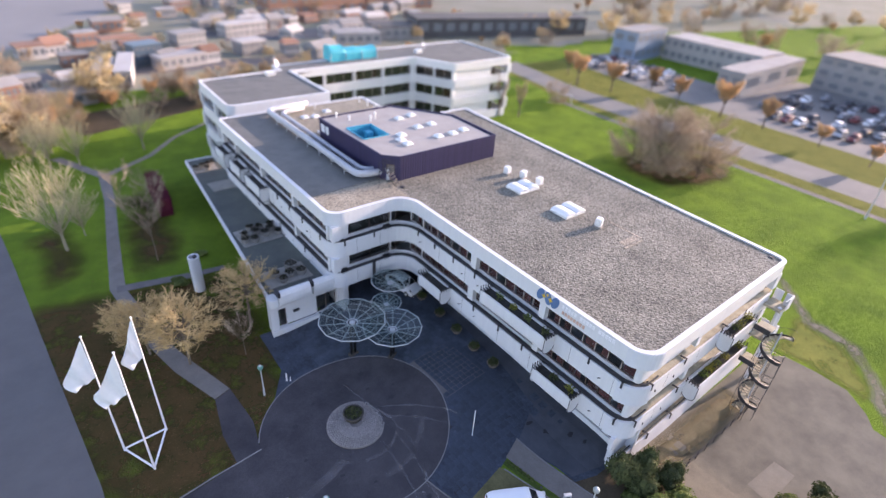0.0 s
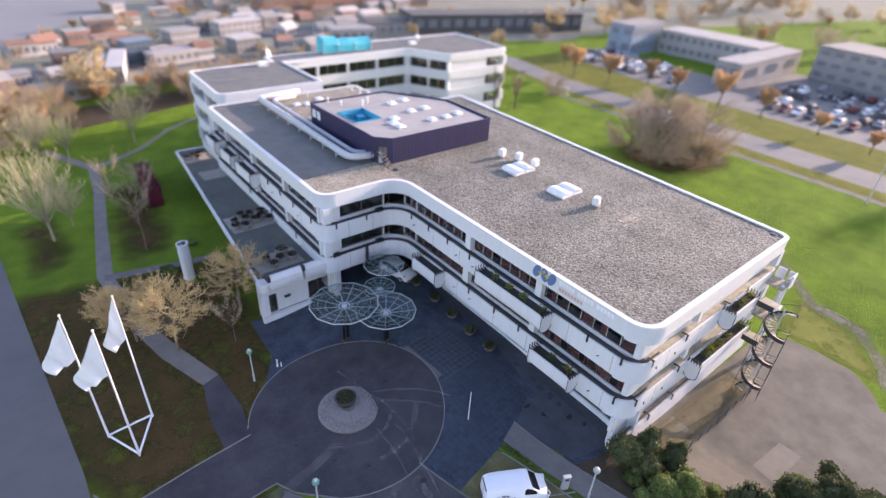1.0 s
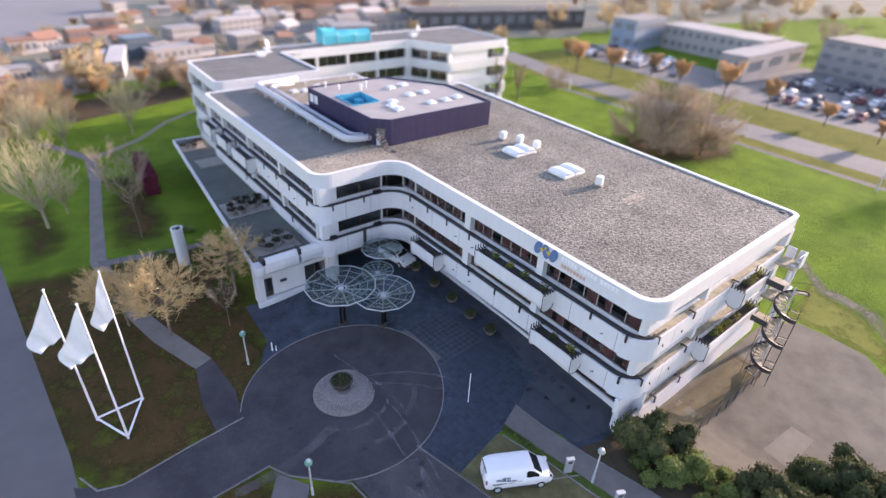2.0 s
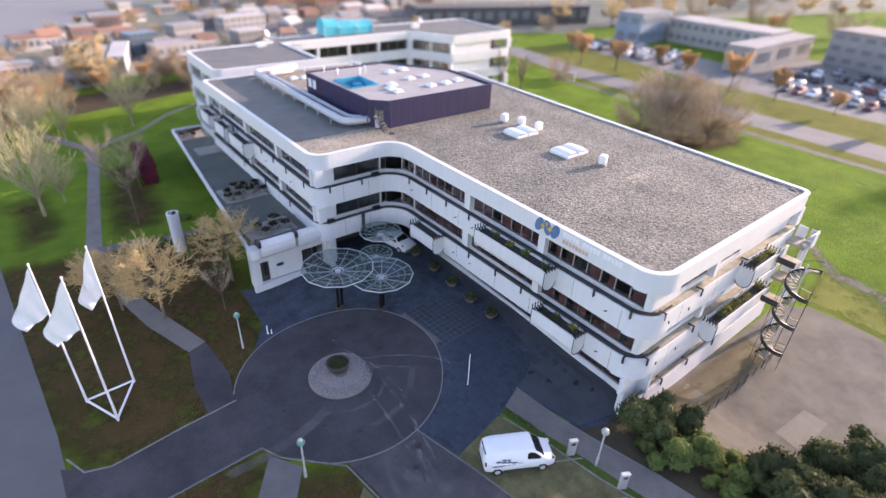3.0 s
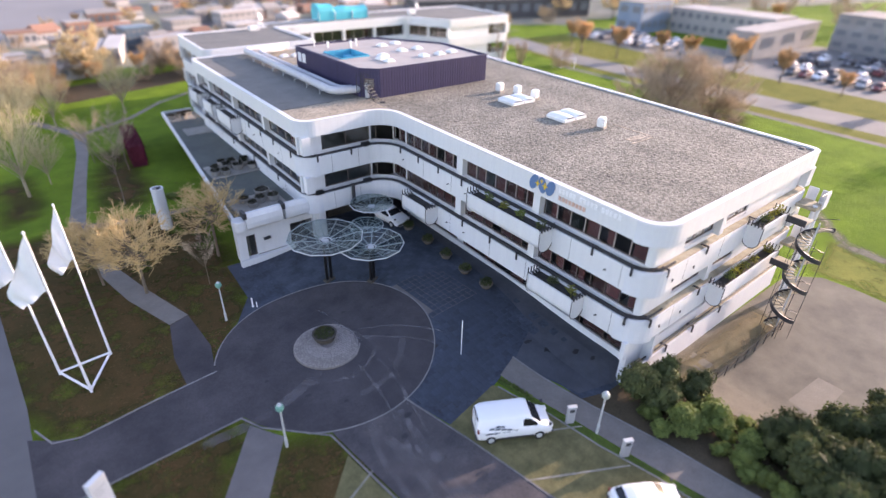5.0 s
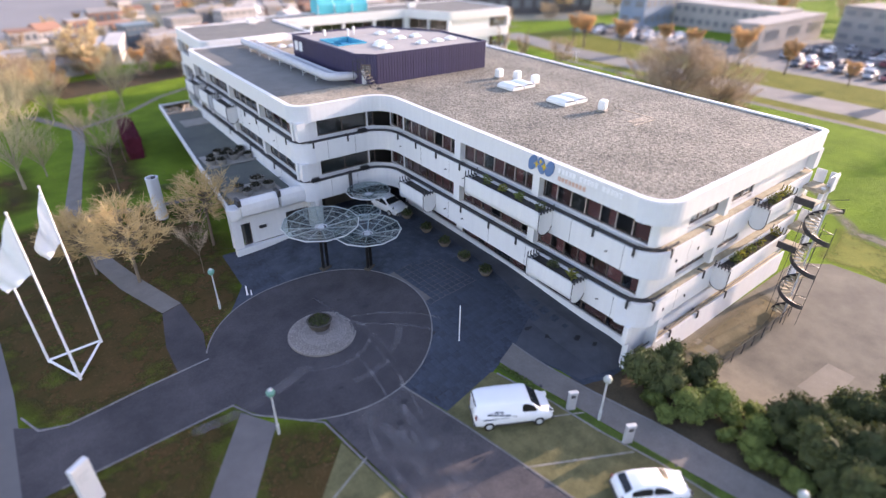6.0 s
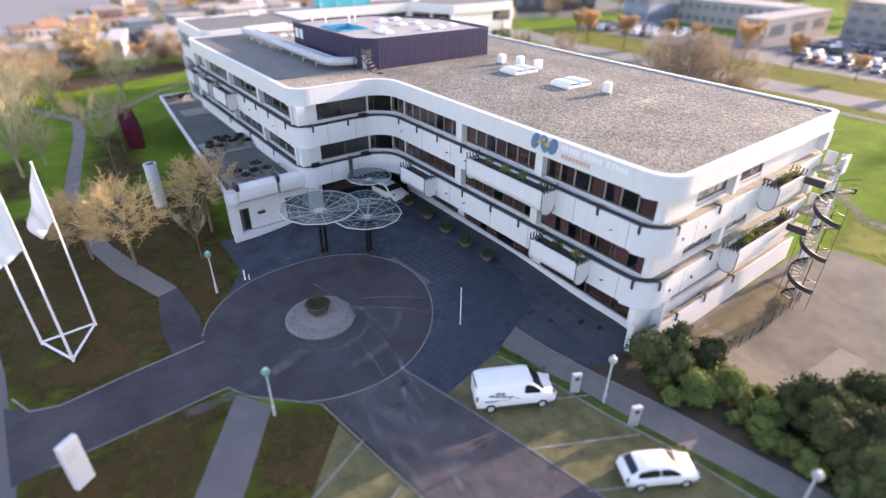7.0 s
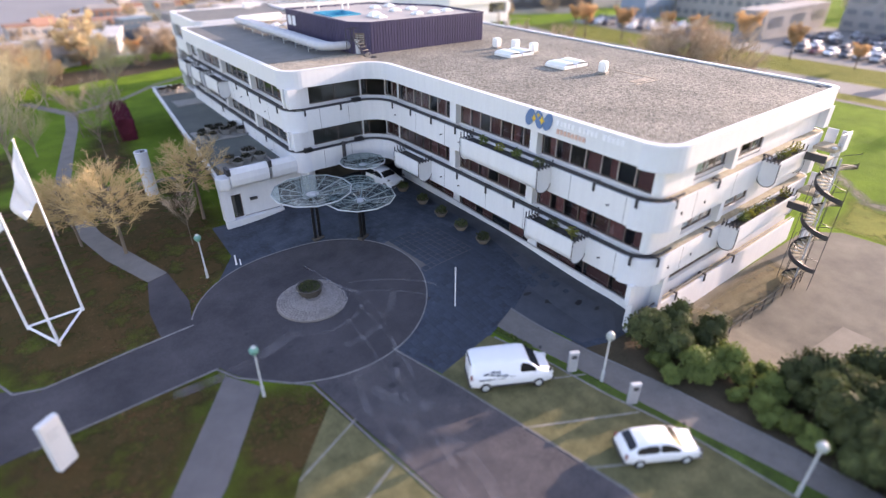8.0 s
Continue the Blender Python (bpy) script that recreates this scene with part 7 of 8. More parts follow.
def round_tree(h, spread, seed, bark, twig, label, limbs=40, stem=0.3, lv=0.05):
    """A small bare tree with a rounded, see-through crown of crooked golden limbs and branchlets."""
    rng = random.Random(seed)
    ob = thing("tree", Matrix.Identity(4), label, "tree", "trees")
    wood, fineo, leaves = Twigs(), Twigs(), Twigs()
    low, top = Vector((0.05, 0.05, h * stem)), Vector((rng.uniform(-0.3, 0.3), rng.uniform(-0.3, 0.3), h * 0.66))
    wood.stick(Vector((0, 0, -0.15)), low, 0.017 * h, 0.014 * h, 8)
    wood.stick(low, top, 0.014 * h, 0.005 * h, 7)
    mid = h * 0.64

    def crooked(a, d, length, r, bends, bag):
        """A stick that changes its way at every bend; gives back its points."""
        pts = [a]
        for i in range(bends):
            d = (d + Vector((rng.uniform(-0.55, 0.55), rng.uniform(-0.55, 0.55), rng.uniform(-0.35, 0.5)))).normalized()
            b = pts[-1] + d * length / bends
            bag.stick(pts[-1], b, r * (1 - 0.6 * i / bends), r * (1 - 0.6 * (i + 1) / bends), 4 if r > 0.02 else 3)
            pts.append(b)
        return pts

    for i in range(limbs):
        zz = 1 - 1.75 * (i + 0.5) / limbs
        a = i * 2.399 + rng.uniform(-0.3, 0.3)
        q = math.sqrt(max(0.0, 1 - zz * zz))
        lump = 1.0 + 0.34 * noise.noise(Vector((math.cos(a) * q, math.sin(a) * q, zz)) * 1.7 + Vector((seed, 0, 0)))
        e = Vector((math.cos(a) * q * spread * lump, math.sin(a) * q * spread * lump, mid + zz * h * 0.34 * lump))
        s = low.lerp(top, min(0.95, max(0.0, 0.15 + 0.4 * (zz + 0.75) * rng.uniform(0.6, 1.2))))
        k = s.lerp(e, 0.45) + Vector((rng.uniform(-0.3, 0.3), rng.uniform(-0.3, 0.3), -0.12))
        wood.stick(s, k, 0.0062 * h, 0.0044 * h, 5)
        limb = crooked(k, (e - k).normalized(), (e - k).length * 0.85, 0.034, 3, fineo)
        for j in range(11):
            t = rng.random()
            c = rng.randrange(len(limb) - 1)
            s2 = limb[c].lerp(limb[c + 1], t)
            way = ((e - s).normalized() * 0.9 + Vector((rng.uniform(-1, 1), rng.uniform(-1, 1), rng.uniform(-0.4, 0.9)))).normalized()
            br = crooked(s2, way, spread * rng.uniform(0.16, 0.34), 0.021, 3, fineo)
            for g in range(5):
                c = rng.randrange(len(br) - 1)
                s3 = br[c].lerp(br[c + 1], rng.random())
                tw = crooked(s3, Vector((rng.uniform(-1, 1), rng.uniform(-1, 1), rng.uniform(-0.3, 1.0))).normalized(), spread * rng.uniform(0.07, 0.15), 0.012, 2, fineo)
                if rng.random() < lv:
                    leaves.leaf(tw[-1], 0.07 * rng.uniform(0.6, 1.3), rng)
    part("trunk", wood.mesh("trunk", bark), bark, ob)
    crown = part("crown", fineo.mesh("crown", twig), twig, ob)
    part("leaves", leaves.mesh("leaves", YELLOW_LEAF), YELLOW_LEAF, crown)
    return ob


straw = plant(round_tree(7.1, 3.1, 1, BARK, TWIG, "small bare tree with a rounded crown of sunlit golden twigs", 62), -21.8, 29.2, 0, 1.06)
again(straw, -24.3, 32.4, 120, 0.88)
again(straw, -25.6, 35.5, 220, 0.62)
plant(round_tree(7.4, 2.9, 2, BARK, TWIG, "bare tree with golden twigs at the corner of the low wing", 56, 0.46), -15.4, 31.6)
pale = plant(vase_tree(9.6, 4.0, 3, PALE_BARK, TWIG_PALE, "bare tree with pale branches fanning up like a vase"), -27.6, 55.0, 0, 1.2)
again(pale, -25.4, 57.5, 70, 0.62)
again(pale, -26.1, 80.2, 160, 0.85)
again(pale, -22.6, 79.3, 250, 0.8)
again(pale, -13.4, 81.7, 30, 0.95)
dusky = plant(bare_tree(9.0, 2.6, 5, BARK, TWIG_BROWN, "slender bare tree with reddish-brown twigs above leaf litter", 0.3, 7, 12, up=0.9, thick=0.3), -19.9, 47.5)
again(dusky, -17.6, 57.0, 90, 0.8)
again(dusky, -20.5, 62.0, 190, 0.7)
again(dusky, -17.4, 27.6, 20, 0.5)
thicket = plant(bare_tree(10.5, 5.2, 7, BARK, TWIG_BROWN, "dense leafless thicket tree with brown twigs on the lawn", 0.06, 16, 18, thick=0.7), 57.0, 33.0)
for q in ((61.5, 30.5, 70, 0.95), (59.0, 27.0, 150, 0.9), (55.0, 37.0, 300, 0.85), (54.0, 31.5, 20, 0.75), (60.0, 35.5, 190, 0.9)):
    again(thicket, *q)
again(thicket, 67.5, 66.5, 40, 0.5)
poplar = plant(bare_tree(10.5, 1.5, 9, BARK, TWIG_BROWN, "slim upright tree with brown twigs beside the rear block", 0.1, 7, 9, up=1.6), 50.5, 67.0)
again(poplar, 54.0, 64.5, 80, 0.85)
orange = plant(bare_tree(8.0, 1.9, 12, BARK, TWIG_BROWN, "street tree with thinning orange autumn leaves", 0.24, 11, 10, up=0.75, leaf_mat=ORANGE_LEAF, leaves=0.5, leaf_size=0.2), 85.6, 75.4)
for q in ((88.4, 67.0, 60, 0.95), (97.9, 62.0, 120, 0.8), (94.8, 52.9, 180, 0.85), (95.8, 42.6, 240, 1.05), (96.4, 33.4, 300, 0.85), (96.0, 22.0, 10, 0.6), (92.0, 84.0, 90, 0.8), (93.0, 12.0, 140, 0.6)):
    again(orange, *q)
yellow = plant(bare_tree(8.0, 3.4, 14, BARK, TWIG, "broad tree with yellow-brown autumn leaves", 0.22, 8, 8, leaf_mat=YELLOW_LEAF, leaves=0.9, leaf_size=0.24), -14.0, 108.0)
rng_far = random.Random(31)


def on_sky_sheet(x, y):
    """True on the far grey sheet that stands in for the sky; nothing is built there."""
    return y > 158 + (x + 26) * 1.55


# belts of trees beyond the lawns
for i in range(66):
    x = -36 + 80 * rng_far.random()
    y = 97 + 15 * rng_far.random() + max(0, x) * 0.12
    again(rng_far.choice((yellow, thicket, orange, pale, thicket, orange)), x, y, rng_far.uniform(0, 360), rng_far.uniform(0.3, 0.62))
for i in range(26):
    x, y = rng_far.uniform(-34, -22), rng_far.uniform(86, 104)
    again(rng_far.choice((thicket, yellow, pale, orange)), x, y, rng_far.uniform(0, 360), rng_far.uniform(0.45, 0.8))
for i in range(130):
    x, y = rng_far.uniform(-50, 120), rng_far.uniform(110, 240)
    if y < 120 - (x - 40) * 0.2 or on_sky_sheet(x, y):
        continue
    again(rng_far.choice((yellow, orange, thicket, yellow)), x, y, rng_far.uniform(0, 360), rng_far.uniform(0.28, 0.5))
for i in range(54):
    x, y = rng_far.uniform(120, 320), rng_far.uniform(20, 160)
    if x < 172 and y < 104:
        continue
    again(rng_far.choice((yellow, thicket, orange, thicket)), x, y, rng_far.uniform(0, 360), rng_far.uniform(0.6, 1.1))
# tall trees to the east whose shade streaks the lawn
for q in ((96, -6, 0, 1.2), (104, -16, 50, 1.3), (99, -28, 110, 1.25), (110, -9, 200, 1.3), (120, -22, 20, 1.4)):
    again(thicket, *q)


def shrub(r, h, seed, mat, label, n=2600, size=0.11):
    """An evergreen shrub: leafy lobes of uneven size round a dark twiggy heart."""
    rng = random.Random(seed)
    ob = thing("shrub", Matrix.Identity(4), label, "shrub", "shrubs")
    lobes = [(Vector((0, 0, h * 0.45)), r * 0.8, h * 0.5)]
    for i in range(9):
        a = rng.uniform(0, 6.28)
        q = r * rng.uniform(0.3, 0.75)
        k = rng.uniform(0.32, 0.55)
        lobes.append((Vector((q * math.cos(a), q * math.sin(a), h * rng.uniform(0.3, 0.85))), r * k, h * k * 0.55))
    tw = Twigs()
    for i in range(n):
        c, lr, lh = rng.choice(lobes)
        d = Vector((rng.gauss(0, 1), rng.gauss(0, 1), rng.gauss(0.25, 1))).normalized()
        k = rng.uniform(0.72, 1.12)
        p = c + Vector((d.x * lr * k, d.y * lr * k, d.z * lh * k))
        if p.z < 0.03:
            continue
        tw.leaf(p, size * rng.uniform(0.6, 1.5), rng)
    heart = bmesh.new()
    for c, lr, lh in lobes:
        b2 = bmesh.new()
        bmesh.ops.create_icosphere(b2, subdivisions=2, radius=1.0)
        for v in b2.verts:
            v.co = Vector((v.co.x * lr * 0.8, v.co.y * lr * 0.8, v.co.z * lh * 0.8)) * (1 + 0.25 * noise.noise(v.co * 3 + c)) + c
            v.co.z = max(v.co.z, 0.0)
        me = bpy.data.meshes.new("t")
        b2.to_mesh(me)
        b2.free()
        heart.from_mesh(me)
        bpy.data.meshes.remove(me)
    part("heart", heart, mat, ob, "dense inner foliage")
    part("leaves", tw.mesh("leaves", mat), mat, ob)
    return ob


dark_shrub = plant(shrub(1.55, 3.3, 1, EVERGREEN, "dense dark evergreen shrub at the corner of the building"), 0.3, -0.9, 0, 0.85)
for q in ((0.7, -2.3, 80, 0.66), (2.9, -3.0, 160, 0.74), (1.9, -1.5, 200, 0.82), (3.4, -8.1, 120, 0.95), (1.9, -9.9, 250, 0.95), (3.9, -9.9, 300, 0.9), (1.3, -11.9, 10, 1.0), (3.6, -11.5, 95, 1.1), (2.2, -13.8, 180, 1.2), (4.6, -13.6, 20, 1.1), (7.4, -9.9, 60, 0.9), (8.6, -11.3, 140, 1.05), (6.9, -12.6, 210, 1.0), (5.6, -15.4, 300, 1.2), (9.6, -13.6, 330, 1.1), (3.0, -16.0, 30, 1.2), (10.6, -10.9, 250, 0.8), (0.4, -12.2, 40, 0.8), (0.2, -14.0, 130, 0.9), (0.6, -16.0, 200, 1.0)):
    again(dark_shrub, *q)
green_shrub = plant(shrub(1.3, 2.0, 2, LIGHT_GREEN, "rounded light-green shrub in low sun", 2600, 0.09), 0.6, -4.1, 0, 0.9)
for q in ((2.0, -4.6, 90, 0.95), (0.4, -6.2, 180, 0.42), (1.8, -5.8, 270, 0.48), (3.4, -6.1, 20, 0.5), (0.7, -7.3, 45, 0.66), (-0.9, -3.3, 15, 0.5), (0.1, -8.0, 200, 0.5), (0.4, -9.9, 320, 0.55), (-0.6, -2.2, 130, 0.5), (2.2, -7.2, 10, 0.75), (0.4, -8.6, 100, 0.6), (5.0, -7.4, 30, 0.5), (9.4, -9.4, 60, 0.6)):
    again(green_shrub, *q)
low_green = plant(shrub(0.9, 0.8, 3, LIGHT_GREEN, "low clipped green shrub among leaf litter", 900, 0.08), -19.0, 41.6)
again(low_green, -15.6, 46.2, 50, 0.8)


def hedge(x0, y0, x1, y1, w, h, mat, label, seed):
    """A clipped hedge: a rough-sided core under a skin of leaves."""
    rng = random.Random(seed)
    ob = thing("hedge", pose(0, 0, 0), label, "hedge")
    d = Vector((x1 - x0, y1 - y0, 0))
    length = d.length
    d.normalize()
    nrm = Vector((-d.y, d.x, 0))
    bm = bmesh.new()
    m = Matrix(((d.x, nrm.x, 0, x0), (d.y, nrm.y, 0, y0), (0, 0, 1, 0), (0, 0, 0, 1)))
    box(bm, 0, -w / 2 * 0.9, -0.1, length, w / 2 * 0.9, h * 0.95, m)
    bmesh.ops.subdivide_edges(bm, edges=bm.edges[:], cuts=5, use_grid_fill=True)
    for v in bm.verts:
        v.co += Vector((noise.noise(v.co * 1.7), noise.noise(v.co * 1.7 + Vector((9, 0, 0))), noise.noise(v.co * 2.1 + Vector((0, 9, 0))))) * 0.18
    part("core", bm, mat, ob)
    tw = Twigs()
    for i in range(int(length * 160)):
        s, side = rng.uniform(0, length), rng.choice((-1, 1, 0))
        p = m @ Vector((s, side * w / 2 if side else rng.uniform(-w / 2, w / 2), h if not side else rng.uniform(0, h)))
        tw.leaf(p + Vector((rng.uniform(-0.1, 0.1),) * 3), 0.12 * rng.uniform(0.6, 1.4), rng)
    part("leaves", tw.mesh("leaves", mat), mat, ob)


hedge(-16.2, 57.5, -15.6, 66.5, 1.6, 2.6, MAROON, "dark maroon clipped hedge on the lawn", 1)

# grass strip tufts beside the footpath
for i in range(7):
    again(low_green, -5.55 + 0.07 * i, 5.3 - i * 0.35, i * 50, 0.2)


# ---- far surroundings ----
def town_building(x, y, w, d, h, turn, wall, roof, label, rows=2, cols=6, pitched=False, name="town_building"):
    ob = thing(name, pose(x, y, 0, 0, 0, turn), label, "building", "distant buildings")
    bm = bmesh.new()
    box(bm, -w / 2, -d / 2, -0.2, w / 2, d / 2, h)
    part("wall", bm, wall, ob)
    bm = bmesh.new()
    if pitched:
        q = [(-w / 2 - 0.3, -d / 2 - 0.3), (w / 2 + 0.3, -d / 2 - 0.3), (w / 2 + 0.3, d / 2 + 0.3), (-w / 2 - 0.3, d / 2 + 0.3)]
        v = [bm.verts.new((*p, h + 0.01)) for p in q]
        a, b = bm.verts.new((-w / 2, 0, h + d * 0.3)), bm.verts.new((w / 2, 0, h + d * 0.3))
        for f in ((v[0], v[1], b, a), (v[2], v[3], a, b), (v[1], v[2], b), (v[3], v[0], a), (v[3], v[2], v[1], v[0])):
            bm.faces.new(f)
    else:
        box(bm, -w / 2 - 0.15, -d / 2 - 0.15, h, w / 2 + 0.15, d / 2 + 0.15, h + 0.35)
    part("roof", bm, roof, ob)
    sh = h / rows
    for r in range(rows):
        z = r * sh + sh * 0.38
        for side in (0, 1):
            span, off = ((w, -d / 2), (d, -w / 2))[side]
            n = cols if side == 0 else max(2, round(cols * d / w))
            for i in range(n):
                bm = bmesh.new()
                a = -span / 2 + span * (i + 0.2) / n
                b = a + span / n * 0.6
                if side == 0:
                    box(bm, a, off - 0.06, z, b, off + 0.02, z + sh * 0.42)
                else:
                    box(bm, off - 0.06, a, z, off + 0.02, b, z + sh * 0.42)
                part("window", bm, DARK_FAR, ob)
    return ob


town_building(130.0, 89.0, 17.0, 8.0, 8.2, 4, BLUE_FAR, CITY_ROOF, "blue-grey stair tower of a low office building", 2, 5)
town_building(143.5, 69.5, 13.0, 30.0, 6.4, 0, CITY_WALL, CITY_ROOF, "long pale two-storey office building beside a car park", 2, 5)
town_building(132.5, 51.5, 36.0, 6.5, 5.8, 1, CITY_WALL, CITY_ROOF, "pale low office wing beside a car park", 1, 3)
town_building(153.0, 24.0, 16.0, 38.0, 8.4, -8, CITY_ROOF, CITY_ROOF, "dark banded office block with rows of windows", 3, 4)
town_building(112.0, 133.0, 64.0, 11.0, 5.5, -16, DARK_HALL, DARK_HALL, "long dark flat-roofed hall beyond the rear block", 1, 14)
town_building(74.0, 141.0, 16.0, 9.0, 3.6, -12, CITY_ROOF, DARK_HALL, "low dark-roofed shed beyond the rear block", 1, 6)
town_building(58.0, 138.0, 13.0, 8.0, 3.2, -12, CITY_WALL, CITY_ROOF, "low flat pale shed beyond the rear block", 1, 5)
town_building(-11.0, 124.0, 3.2, 17.0, 2.8, -14, CITY_WALL, CITY_WALL, "pale long town building with a flat roof", 1, 4)
town_building(-6.5, 126.0, 3.0, 17.0, 3.0, -14, CITY_WALL, CITY_WALL, "pale narrow town hall with a flat roof", 1, 4)
town_building(0.0, 137.0, 6.5, 5.0, 4.2, 12, GLASS_FAR, GLASS_FAR, "dark blue glazed building in the town", 3, 5)
town_building(6.0, 131.0, 11.0, 5.0, 2.6, 14, CITY_WALL, CITY_WALL, "low white flat-roofed town building", 1, 6)
town_building(25.0, 136.0, 7.0, 5.0, 3.4, 12, CITY_WALL, CITY_WALL, "small white flat-roofed town building", 2, 4)
town_building(14.0, 152.0, 8.0, 5.0, 3.2, 14, CITY_WALL, CITY_ROOF, "white town building among autumn trees", 2, 6)
town_building(32.0, 160.0, 14.0, 5.0, 3.4, 14, CITY_WALL, CITY_WALL, "long white hall among autumn trees", 2, 7)
town_building(70.0, 190.0, 40.0, 10.0, 6.5, 4, BRICK_FAR, CITY_ROOF, "long red-brick building in the town", 2, 10)
town_building(108.0, 192.0, 30.0, 10.0, 6.5, -6, BRICK_FAR, CITY_ROOF, "long red-brick building in the town", 2, 9)
rng_town = random.Random(17)
for i in range(90):
    x, y = rng_town.uniform(-32, 110), rng_town.uniform(110, 230)
    if on_sky_sheet(x, y) or y < 124 - (x - 40) * 0.1 and x > 10 or 60 < x < 150 and y < 150:
        continue
    k = rng_town.random() < 0.5
    town_building(x, y, rng_town.uniform(4, 9), rng_town.uniform(3, 5), rng_town.uniform(2.0, 3.2), rng_town.uniform(0, 28), rng_town.choice((CITY_WALL, CITY_WALL, BRICK_FAR)), rng_town.choice((CITY_ROOF, CITY_WALL, BRICK_FAR)),
                  "small gabled town house among autumn trees" if k else "small flat-roofed town building among autumn trees", 1, 4, k)
laid("far_lawn", [(94, 110), (118, 101), (122, 106), (100, 118)], 0.035, GRASS, "bright green lawn beyond the car park", "lawn", cell=20)
laid("far_lawn", [(158, 104), (176, 60), (188, 62), (170, 112)], 0.035, GRASS, "bright green strip of lawn behind the far office building", "lawn", cell=20)
laid("town_land", ragged([(-300, 112), (-36, 112), (60, 118), (96, 108), (160, 112), (420, 60), (900, 300), (600, 900), (-400, 900)], 9, 3.0, 6.0), 0.015, TOWN_LAND, "built-up land with dry grass, paled as if by haze", cell=200)
# Added sheet: the sky's grey laid on the ground beyond the town
laid("far_sky_sheet", [(-26, 160), (16, 226), (60, 300), (200, 560), (-200, 900), (-420, 700), (-300, 240), (-90, 150)], 0.03, SKY_SHEET, "pale grey ground sheet standing in for the low sky", "field", cell=200)
laid("town_street", [(-34, 128), (60, 122), (64, 128), (-30, 136)], 0.03, ROADGREY, "grey town street", "road", cell=60)
laid("town_street", [(16, 160), (120, 135), (124, 142), (20, 168)], 0.03, ROADGREY, "grey town street", "road", cell=60)
laid("town_lot", [(24, 152), (56, 146), (60, 160), (28, 166)], 0.028, ROADGREY, "grey parking lot in the town", "car park", cell=60)

CARS = [car(pose(104, 88, 0.03, 0, 0, 90), p, l, "cars in the car park") for p, l in ((CAR_SILVER, "silver car parked in the large car park"), (CAR_DARK, "dark car parked in the large car park"), (CAR_WHITE, "white car parked in the large car park"), (CAR_RED, "red car parked in the large car park"))]
for i, c in enumerate(CARS):
    c.matrix_basis = pose(108 + 2.7 * i, 88, 0.03, 0, 0, 88)
rng_cars = random.Random(23)
for row, (x0, y0, n, dx, dy, turn) in enumerate(((119.0, 62.0, 12, 0, 2.7, 0), (112.0, 62.0, 12, 0, 2.7, 180), (106.0, 60.0, 12, 0, 2.7, 0), (122.0, 16.0, 10, 0, 2.7, 0), (128.5, 16.0, 10, 0, 2.7, 180), (114.0, 14.0, 11, 0, 2.7, 0), (107.0, 14.0, 10, 0, 2.7, 180), (136.0, 14.0, 9, 0, 2.7, 0))):
    for i in range(n):
        if rng_cars.random() < 0.78:
            c = copy_thing(rng_cars.choice((CARS[0], CARS[0], CARS[1], CARS[1], CARS[2], CARS[3])), Matrix.Identity(4))
            c.matrix_basis = pose(x0 + dx * i + rng_cars.uniform(-0.2, 0.2), y0 + dy * i, 0.03, 0, 0, turn + rng_cars.uniform(-3, 3))


def mast(x, y, h, label):
    ob = thing("light_mast", pose(x, y, 0), label, "light mast")
    bm = bmesh.new()
    lathe(bm, [(0.14, 0), (0.14, 0.5), (0.09, 0.55), (0.06, h)], 8)
    part("pole", bm, STEEL, ob)
    bm = bmesh.new()
    bev_box(bm, -0.7, -0.15, h, 0.7, 0.15, h + 0.25, 0.04)
    part("luminaire", bm, STEEL, ob)


mast(68.3, 4.7, 11.0, "tall grey light mast beside the lawn path")


def goal():
    ob = thing("goal_frame", pose(70.0, 66.0, 0, 0, 0, -35), "white goal frame on the lawn", "goal")
    for a, b in (((-1.5, 0, 0), (-1.5, 0, 2.0)), ((1.5, 0, 0), (1.5, 0, 2.0)), ((-1.5, 0, 2.0), (1.5, 0, 2.0))):
        bm = bmesh.new()
        tube(bm, a, b, 0.08)
        part("bar", bm, POLE, ob)


goal()

